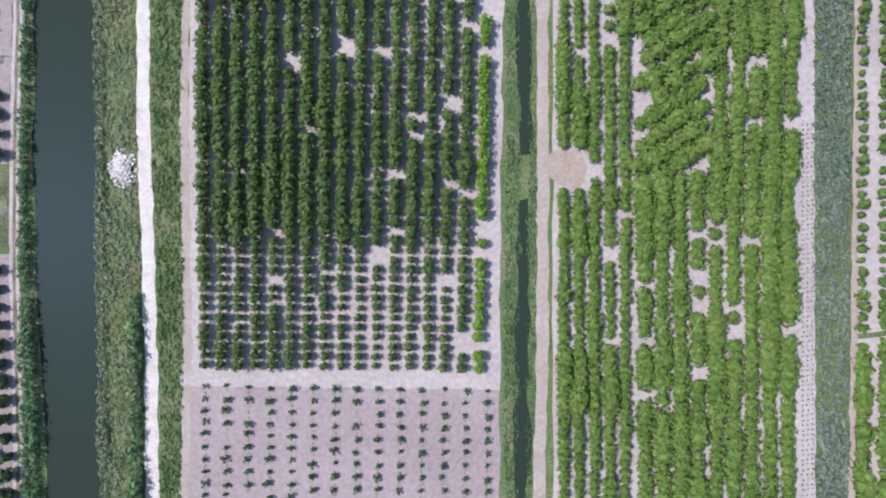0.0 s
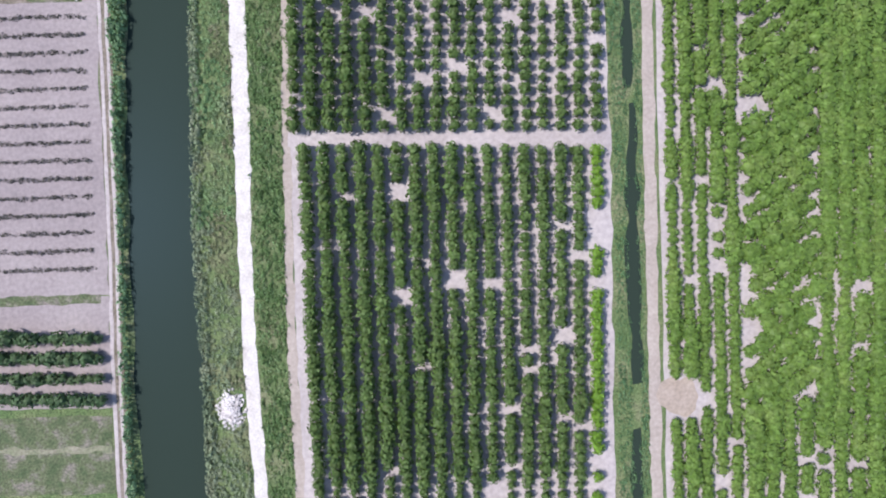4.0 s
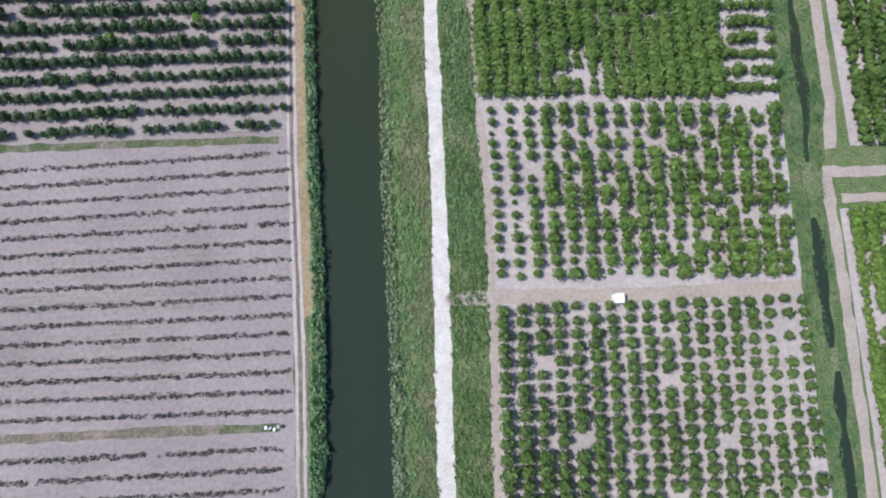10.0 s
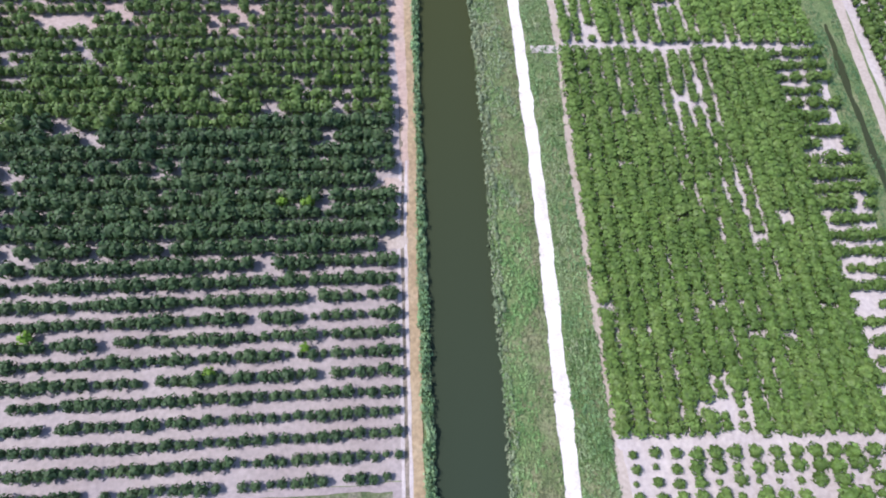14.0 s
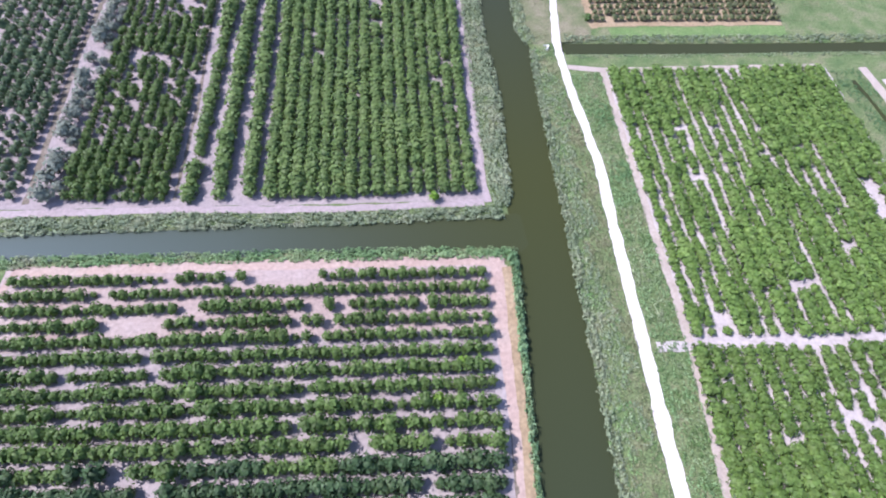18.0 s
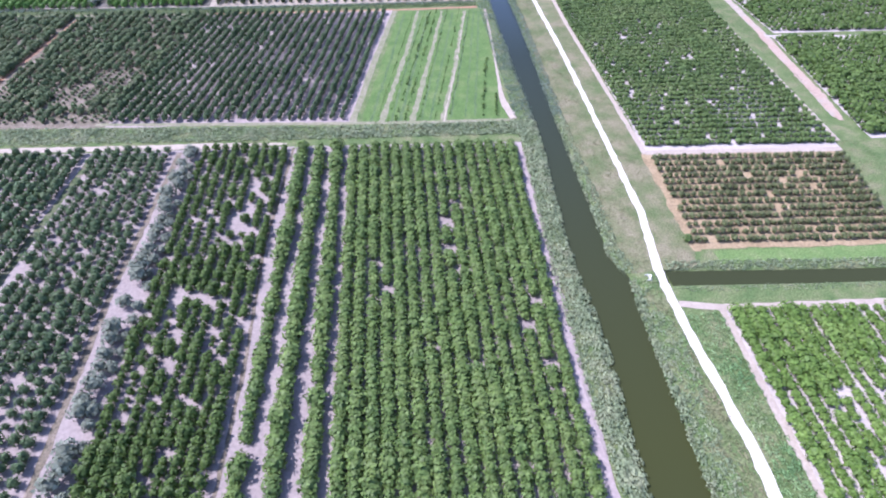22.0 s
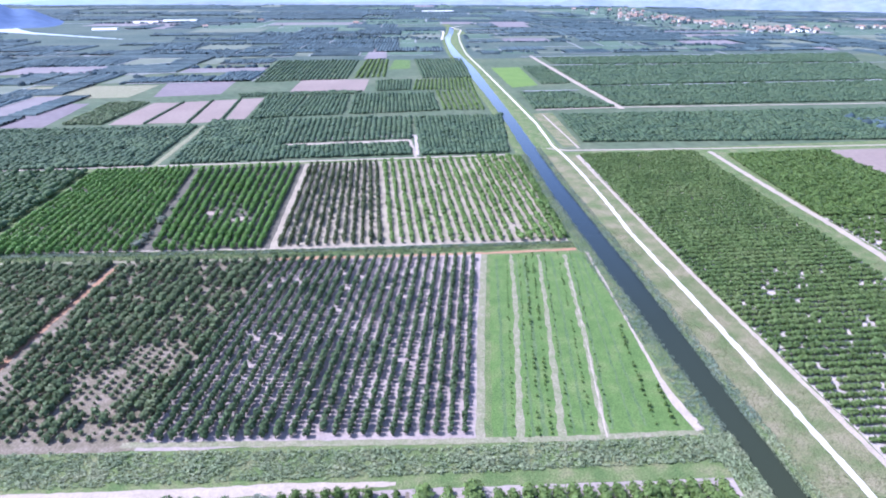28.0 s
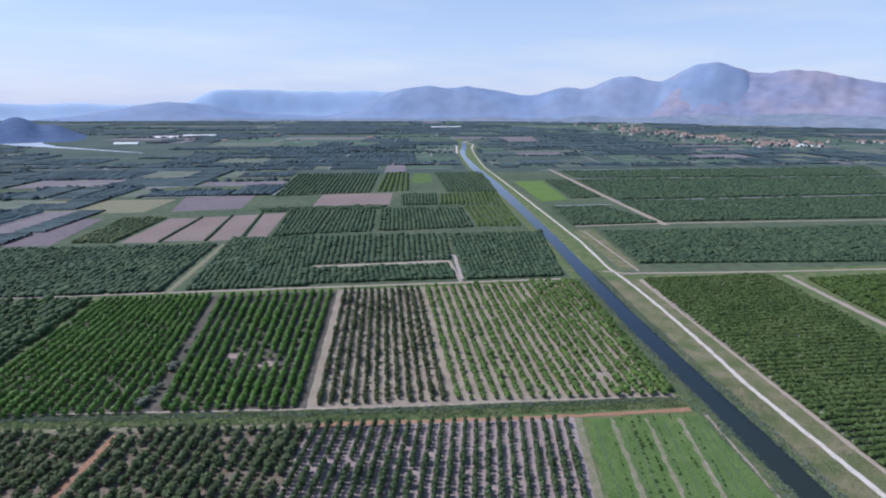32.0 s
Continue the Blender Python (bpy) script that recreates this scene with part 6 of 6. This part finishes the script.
rs = np.random.RandomState(29)
yards = np.concatenate([np.stack([rs.normal(cx, sx * 1.3, n * 3), rs.normal(cy, sy * 1.2, n * 3)], 1) for cx, cy, sx, sy, n in HOUSES])
tall = rs.uniform(2.0, 4.2, len(yards))
scatter("village_trees", FAR, np.c_[yards, tall], np.stack([tall * 0.9, tall * 0.9, tall], 1), LEAF_FAR, "dark trees between village houses", "trees", 18)


def greenhouse(x, y, turn, w, d):
    v = []
    n = 9
    for k in range(n):
        a = math.pi * k / (n - 1)
        v += [(-w / 2, -math.cos(a) * d / 2, math.sin(a) * 4), (w / 2, -math.cos(a) * d / 2, math.sin(a) * 4)]
    f = [(2 * k, 2 * k + 1, 2 * k + 3, 2 * k + 2) for k in range(n - 1)] + [tuple(range(0, 2 * n, 2)), tuple(range(2 * n - 1, 0, -2))]
    me = bpy.data.meshes.new("greenhouse")
    me.from_pydata(v, [], f)
    ob = thing("greenhouse", me, WHITE, "long white plastic greenhouse far off on the plain", "greenhouse", "greenhouses")
    ob.matrix_basis = pose(x, y, 0, 0, 0, turn)


for x, y, t, w, d in ((-626, 1790, 4, 66, 22), (-559, 1860, 3, 88, 20), (-642, 1559, 5, 52, 20), (1448, 2929, -6, 180, 30), (1574, 2904, -6, 220, 26), (2061, 2661, -6, 130, 28), (242, 2370, 3, 120, 24), (1930, 2512, -6, 90, 28),
                      (976, 1371, -12, 46, 18), (951, 1351, 20, 38, 14), (1016, 1406, 10, 50, 16)):
    greenhouse(x, y, t, w, d)

# ---- hills ----
HILL_EYE = np.array([-80.0, 155.0])


def ridge(name, mat, r0, r1, peaks, foot, label, seed, a0=-50, a1=54, rough=0.1):
    """A range as a height field on an arc; peaks: (bearing in degrees, height, half width in degrees)."""
    az = np.radians(np.linspace(a0, a1, 420))
    rad = np.linspace(r0, r1, 26)
    aa, rr_ = np.meshgrid(az, rad)
    deg = np.degrees(aa)
    top = np.zeros_like(aa)
    for b, h, w in peaks:
        top += (h * np.exp(-0.5 * ((deg - b) / (w * 1.5)) ** 2)) ** 4
    top = 0.95 * top ** 0.25 * (1 + 0.03 * (value_noise(deg, deg * 0, 1.6, seed + 3) - 0.5) + 0.025 * (value_noise(deg, deg * 0, 0.6, seed + 4) - 0.5))
    x, y = HILL_EYE[0] + rr_ * np.sin(aa), HILL_EYE[1] + rr_ * np.cos(aa)
    rise = np.clip((rr_ - r0) / (r1 - r0) * 1.25, 0, 1)
    rise = rise * rise * (3 - 2 * rise)
    fold = (value_noise(x, y, 330, seed) - 0.5) * 0.36 + (value_noise(x, y, 120, seed + 1) - 0.5) * 0.2 + (value_noise(x, y, 48, seed + 2) - 0.5) * 0.12
    z = top * rise * (1 + fold * (1.15 - rise) * 0.9 + fold * rough) - 4
    n, m = len(az), len(rad)
    b = (np.arange(m - 1)[:, None] * n + np.arange(n - 1)[None]).ravel()
    me = raw_mesh(name, np.stack([x, y, z], 2).reshape(-1, 3), np.stack([b, b + 1, b + n + 1, b + n], 1))
    for poly in me.polygons:
        poly.use_smooth = True
    return thing(name, me, mat, label, "hills", kind="structure")


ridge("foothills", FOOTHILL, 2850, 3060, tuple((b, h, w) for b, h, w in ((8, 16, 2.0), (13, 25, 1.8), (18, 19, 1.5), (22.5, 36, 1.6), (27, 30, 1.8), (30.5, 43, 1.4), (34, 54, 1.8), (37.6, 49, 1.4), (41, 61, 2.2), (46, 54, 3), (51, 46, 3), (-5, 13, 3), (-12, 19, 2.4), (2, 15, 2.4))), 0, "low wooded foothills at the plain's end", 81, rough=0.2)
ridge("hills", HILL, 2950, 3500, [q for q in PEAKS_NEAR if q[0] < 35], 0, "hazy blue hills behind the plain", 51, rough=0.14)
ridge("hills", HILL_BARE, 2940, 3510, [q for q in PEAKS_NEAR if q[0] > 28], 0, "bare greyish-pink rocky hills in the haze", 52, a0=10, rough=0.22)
ridge("hills", HILL_FAR, 3400, 3650, PEAKS_FAR, 0, "pale far ridge, its low west part standing in for haze", 61, rough=0.03)
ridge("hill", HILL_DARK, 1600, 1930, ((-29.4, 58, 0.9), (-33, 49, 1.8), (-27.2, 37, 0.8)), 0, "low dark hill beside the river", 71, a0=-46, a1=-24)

# ---- reeds and bank plants ----
vy = np.arange(126, 452, 1.5)
ribbon_xy("verge", np.stack([canal_e(vy) + 1.6, vy], 1), np.stack([np.interp(vy, [126, 132, 178, 284, 447], [52, 54, 58, 64.5, 78]), vy], 1), VERGE, 0.06, "dry grassy verge between canal and orchards", "verge", rough=0.4, seed=12)


def strip_places(f0, f1, lo, hi, density, seed, along_y=True):
    """Random places between two lines."""
    r = np.random.RandomState(seed)
    t = r.uniform(lo, hi, int((hi - lo) * 26 * density * 1.9))
    a, b = f0(t), f1(t)
    w = r.rand(len(t))
    keep = r.rand(len(t)) < np.clip((b - a) / 26, 0, 1)
    t, c = t[keep], (a + (b - a) * w)[keep]
    return np.stack([c, t], 1) if along_y else np.stack([t, c], 1)


def reeds(name, f0, f1, lo, hi, density, tall, mat, label, seed, along_y=True, avoid=None, lift=1.0):
    p = strip_places(f0, f1, lo, hi, density, seed, along_y)
    d = bank_depth(p[:, 0], p[:, 1])
    p = p[d < 0.5]
    if avoid is not None:
        p = p[avoid(p)]
    r = np.random.RandomState(seed + 1)
    s = tall * r.uniform(0.55, 1.15, len(p)) * (0.7 + 0.6 * value_noise(p[:, 0], p[:, 1], 6, seed))
    z = np.where(bank_depth(p[:, 0], p[:, 1]) > -0.8, -0.35, 0.0)
    return scatter(name, BUSH, np.c_[p, z + (0.15 + 0.3 * (lift - 1)) * s], np.stack([s * 0.36, s * 0.56, s * 0.46 * lift] if along_y else [s * 0.56, s * 0.36, s * 0.46 * lift], 1), mat, label, "plants", seed)


def not_debris(p):
    return np.hypot((p[:, 0] - 0.6), (p[:, 1] + 197)) > 3.6


def fresh(p):
    """Where green plants outgrow the dry ones: mostly near the water, in patches."""
    return not_debris(p) & (0.13 * (p[:, 0] - canal_e(p[:, 1])) + 0.9 * value_noise(p[:, 0], p[:, 1], 7, 41) + 0.3 * value_noise(p[:, 0], p[:, 1], 2, 43) < 1.36)


def dry(p):
    return not_debris(p) & (0.13 * (p[:, 0] - canal_e(p[:, 1])) + 0.9 * value_noise(p[:, 0], p[:, 1], 7, 41) + 0.3 * value_noise(p[:, 0], p[:, 1], 2, 43) > 1.28)


def off_ditch(p):
    return np.abs(p[:, 0] - ditch_mid(p[:, 1])) > 0.25 + 1.2 * value_noise(p[:, 1], p[:, 0], 3, 23)


def off(f, d):
    return lambda v: f(v) + d


reeds("reeds", off(canal_e, -0.6), off(road_x, -1.5), -300, -162, 1.7, 1.1, REED_BLUE, "grey-green reeds on the canal's bank", 301, avoid=fresh)
reeds("reeds", off(canal_e, -0.6), off(road_x, -1.9), -162, -95, 1.7, 1.15, REED, "green reeds on the canal's bank", 319, avoid=fresh)
reeds("weeds", off(canal_e, -0.2), off(road_x, -1.5), -95, -8, 1.6, 1.05, WEED_GREEN, "fresh green weeds on the canal's bank", 320, avoid=fresh)
reeds("reeds", off(canal_e, -0.2), off(road_x, -1.5), -12, 123, 1.2, 1.1, REED_BLUE, "grey-green reeds on the canal's bank", 327, avoid=fresh)
reeds("weeds", off(canal_e, -0.2), off(road_x, -1.5), -8, 123, 0.5, 0.9, WEED_GREEN, "fresh green weeds on the canal's bank", 328, avoid=fresh)
reeds("reeds", off(canal_e, -0.6), off(canal_e, 1.3), -300, 124, 1.6, 1.3, REED_BLUE, "bluish reeds at the water's edge", 323, avoid=not_debris, lift=1.5)
reeds("reeds", off(road_x, -3.4), off(road_x, -1.9), -300, -222, 1.8, 2.0, REED, "tall reeds beside the gravel road", 329, lift=2.2)
reeds("weeds", off(canal_e, 0.8), off(road_x, -1.5), -300, -95, 1.6, 0.95, DRY_WEED, "brownish dry weeds on the canal's bank", 321, avoid=dry)
reeds("weeds", off(canal_e, 0.8), off(road_x, -1.5), -95, 123, 1.6, 0.85, DRY_WEED, "brownish dry weeds on the canal's bank", 322, avoid=dry)
reeds("reeds", off(canal_e, -0.6), lambda v: np.minimum(canal_e(v) + 3.2, road_x(v) - 1.5), 126, 205, 1.8, 1.1, REED_BLUE, "tall bluish reeds on the canal's bank", 302)
reeds("reeds", off(canal_e, -0.6), lambda v: np.minimum(canal_e(v) + 3.2, road_x(v) - 1.5), 205, 470, 1.8, 1.1, REED_GREY, "dull green reeds on the canal's bank", 318)
reeds("weeds", off(canal_e, 3), off(road_x, -1.5), 126, 330, 1.3, 0.5, DRY_GRASS, "dry weeds between reeds and road", 303)
reeds("weeds", off(road_x, 1.6), off(path_a, -0.9), -300, -40, 1.5, 1.05, WEED, "green weeds between road and orchard path", 304)
reeds("weeds", off(road_x, 1.6), off(path_a, -0.9), -300, -80, 0.5, 0.9, REED, "pale weeds between road and orchard path", 324)
reeds("weeds", off(road_x, 1.6), off(path_a, -0.9), -90, 111, 1.5, 0.95, REED, "pale green weeds between road and orchard path", 325)
reeds("weeds", off(road_x, 1.6), off(path_a, -0.9), -60, 111, 0.5, 0.95, WEED, "dark weeds between road and orchard path", 326)
reeds("reeds", lambda v: road_w(v) + np.interp(v, [-120, -90], [1.3, 2.7]), lambda v: canal_w(v) + np.interp(v, [-170, -110], [-1.0, 0.0]), -300, 54, 2.6, 1.5, BANK, "tall reeds on the canal's bank", 305, lift=1.9)
reeds("reeds", off(lambda v: np.interp(v, [66, 90, 130, 189], [10.6, 11.2, 14, 20.4]), 0), off(canal_w, 0.7), 68, 202, 1.7, 1.7, REED_BLUE, "tall bluish reeds on the canal's bank", 306)
reeds("reeds", lambda v: canal_w(v) - 6.5, off(canal_w, 0.7), 203, 455, 1.5, 1.0, REED_GREY, "dull green reeds on the canal's bank", 307)
reeds("reeds", off(side_n, -0.6), lambda x: np.interp(x, [-420, -160, -100, -62, -26, 9], [108, 84.6, 78.2, 74.8, 70.4, 68]), -200, 12, 1.7, 1.6, REED_BLUE, "bluish reeds on the side canal's bank", 308, False)
reeds("reeds", lambda x: side_s(x) - 2.6, off(side_s, 0.6), -200, 13, 1.7, 1.5, REED, "green reeds on the side canal's bank", 309, False)
reeds("reeds", off(ditch_n, 0.2), lambda x: ditch_n(x) + 3.2, 44, 170, 1.6, 1.15, REED_BLUE, "bluish reeds beside the ditch", 310, False)
reeds("reeds", lambda x: ditch_s(x) - 2.4, off(ditch_s, -0.2), 44, 170, 1.4, 0.7, REED_BLUE, "bluish reeds beside the ditch", 311, False)
reeds("weeds", off(edge_e, 0.6), off(road_r, -2.3), -300, -90, 2.6, 0.7, DITCH_WEED, "green weeds along the ditch", 312, avoid=off_ditch)
reeds("weeds", off(edge_e, 0.6), off(road_r, -1.6), -90, 104, 2.2, 0.7, DITCH_WEED, "green weeds along the ditch", 313, avoid=off_ditch)
dry_ditch_lo = line((-420, 229), (-150, 209.4), (-86, 203.6), (-40, 199.4), (27, 194))
dry_ditch_hi = line((-420, 238), (-150, 220), (-119, 216), (-44, 207.6), (27, 202.4))
reeds("reeds", dry_ditch_lo, dry_ditch_hi, -215, 27, 1.2, 1.5, REED_BLUE, "reeds filling a ditch between fields", 314, False)
reeds("weeds", line((-320, 340.6), (-200, 329.4), (-151, 323.8), (-103, 319.8), (28, 312.6)), line((-320, 349), (-205, 337.2), (-154, 332.2), (-104, 327.6), (28, 319.6)), -300, 28, 1.7, 0.9, WEED_BANK, "green weeds on a bank between plots", 315, False)
reeds("reeds", line((-320, 345), (-205, 333), (-103, 324), (28, 316.5)), line((-320, 348.4), (-205, 336.6), (-103, 327), (28, 319)), -300, 28, 1.2, 1.3, REED_GREY, "grey-green reeds along a bank", 316, False)
reeds("reeds", line((-310, 120.8), (-277, 122), (-184, 138), (-97, 153)), line((-310, 125.4), (-277, 127.4), (-184, 144.8), (-97, 161)), -300, -98, 1.9, 1.5, REED_GREY, "dense belt of grey-green reeds", 317)

for f0, f1, lo, hi, seed in ((off(road_x, 1.3), line((126, 52), (132, 54), (178, 58), (284, 64.5), (447, 78)), 126, 300, 331), (line((126, 114.5), (171, 125.5), (176, 127)), line((126, 131), (171, 136), (176, 138)), 127, 176, 332),
                            (line((180, 135), (300, 145), (411, 159)), line((180, 136), (262, 148.6), (315, 156), (410, 166.5)), 190, 400, 333)):
    reeds("rough_grass", f0, f1, lo, hi, 1.0, 0.45, DRY_GRASS, "rough uncut grass beside a road", seed)
# narrow ditch water between the orchards and the earth track
for a, b in ((-300, -213), (-206, -151), (-149, -122), (-119, -92), (-82, -30), (-24, 30), (38, 100)):
    yy = np.arange(a, b, 1.5)
    wob = (value_noise(yy, yy * 0, 5, 21) - 0.5) * 1.0
    half = np.interp(yy, [-170, -150], [1.5, 1.15]) * (0.35 + 1.0 * value_noise(yy, yy * 0, 4.5, 27)) * np.sin(np.linspace(0.05, math.pi - 0.05, len(yy))) ** 0.25 + 0.1
    c = ditch_mid(yy) + wob
    ribbon_xy("ditch_water", np.stack([c - half, yy], 1), np.stack([c + half, yy], 1), WATER, 0.06, "dark water showing in a weedy ditch", "ditch")

# ---- small things ----


def box(bm, x, y, z, w, d, h, turn=0.0):
    bmesh.ops.create_cube(bm, size=1, matrix=pose(x, y, z, 0, 0, turn) @ Matrix.Diagonal((w, d, h, 1)))


def finish(name, bm, mat, parent=None, bevel=0.0):
    if bevel:
        bmesh.ops.bevel(bm, geom=bm.edges[:], offset=bevel, segments=1, affect="EDGES")
    me = bpy.data.meshes.new(name)
    bm.to_mesh(me)
    bm.free()
    return thing(name, me, mat, parent=parent)


def pump_hut():
    root = tagged(new("hut"), "small white flat-roofed hut beside an orchard path", "hut")
    root.matrix_basis = pose(50.8, -102.6, 0, 0, 0, -8)
    bm = bmesh.new()
    box(bm, 0, 0, 0.95, 1.6, 1.6, 2.0)
    finish("wall", bm, WHITE, root, 0.02)
    bm = bmesh.new()
    box(bm, 0, 0, 2.0, 1.78, 1.78, 0.14)
    finish("roof", bm, WHITE, root, 0.02)
    bm = bmesh.new()
    box(bm, 0.2, -0.82, 0.9, 0.8, 0.06, 1.75)
    finish("door", bm, CONCRETE, root)


pump_hut()


def debris_heap():
    """Broken pale rubble tipped on the bank."""
    r = random.Random(4)
    bm = bmesh.new()
    for k in range(760):
        a, d = r.uniform(0, 6.28), min(3.2, abs(r.gauss(0, 1.35)))
        s = r.uniform(0.15, 0.6)
        m = Matrix.Translation((0.4 + math.cos(a) * d * 0.85, -197 + math.sin(a) * d * 1.2, s * 0.2 + max(0, 0.8 - d * 0.27))) @ Euler((r.uniform(-0.5, 0.5), r.uniform(-0.5, 0.5), r.uniform(0, 3))).to_matrix().to_4x4() @ Matrix.Diagonal((s, s * r.uniform(0.5, 1), s * r.uniform(0.3, 0.6), 1))
        bmesh.ops.create_cube(bm, size=1, matrix=m)
    me = bpy.data.meshes.new("rubble_heap")
    bm.to_mesh(me)
    bm.free()
    thing("rubble_heap", me, RUBBLE, "heap of broken white rubble tipped on the bank", "rubble", kind="stuff")


debris_heap()


def sluice(x, y, turn, label):
    root = tagged(new("sluice"), label, "sluice")
    root.matrix_basis = pose(x, y, 0, 0, 0, turn)
    bm = bmesh.new()
    box(bm, 0, 0, -0.3, 0.3, 1.9, 1.5)
    finish("headwall", bm, CONCRETE, root, 0.03)
    for k in (-1, 1):
        bm = bmesh.new()
        box(bm, -0.5, k * 0.9, -0.35, 0.9, 0.22, 1.3, k * 14)
        finish("wing_wall", bm, CONCRETE, root, 0.03)
    bm = bmesh.new()
    box(bm, 0.2, 0, 0.6, 0.1, 0.7, 0.7)
    finish("gate_plate", bm, WHITE, root)


sluice(37.9, 124.0, 0, "white concrete culvert head under the canal road")


def crates():
    """Pale crates and a dark bin at the end of a weedy strip."""
    r = random.Random(6)
    for k in range(5):
        bm = bmesh.new()
        box(bm, 0, 0, 0.2, 0.6, 0.42, 0.4)
        me_ob = finish("crate", bm, (WHITE, CONCRETE, WHITE, CONCRETE, DARKWOOD)[k], None, 0.03)
        tagged(me_ob, "pale harvest crate at the field's edge" if k != 4 else "dark bin at the field's edge", "crate", "crates at the field")
        me_ob.matrix_basis = pose(-16.9 + k * 0.72, -114.4 + r.uniform(-0.35, 0.35), 0.08, 0, 0, r.uniform(0, 90))


crates()


def corner_bush(x, y, size):
    """One dense bush with a short stem at a plot's corner."""
    root = tagged(new("bush"), "dense dark green bush at the young orchard's corner", "bush")
    root.matrix_basis = pose(x, y, 0)
    thing("stem", trunk_mesh(9, 0.8, 0.08), BARK, parent=root)
    v, f = NEAR[2]
    thing("crown", raw_mesh("crown", v * size + np.array([0, 0, size * 0.9]), f), LEAF_GREEN, parent=root)


corner_bush(53.6, 135.6, 1.3)
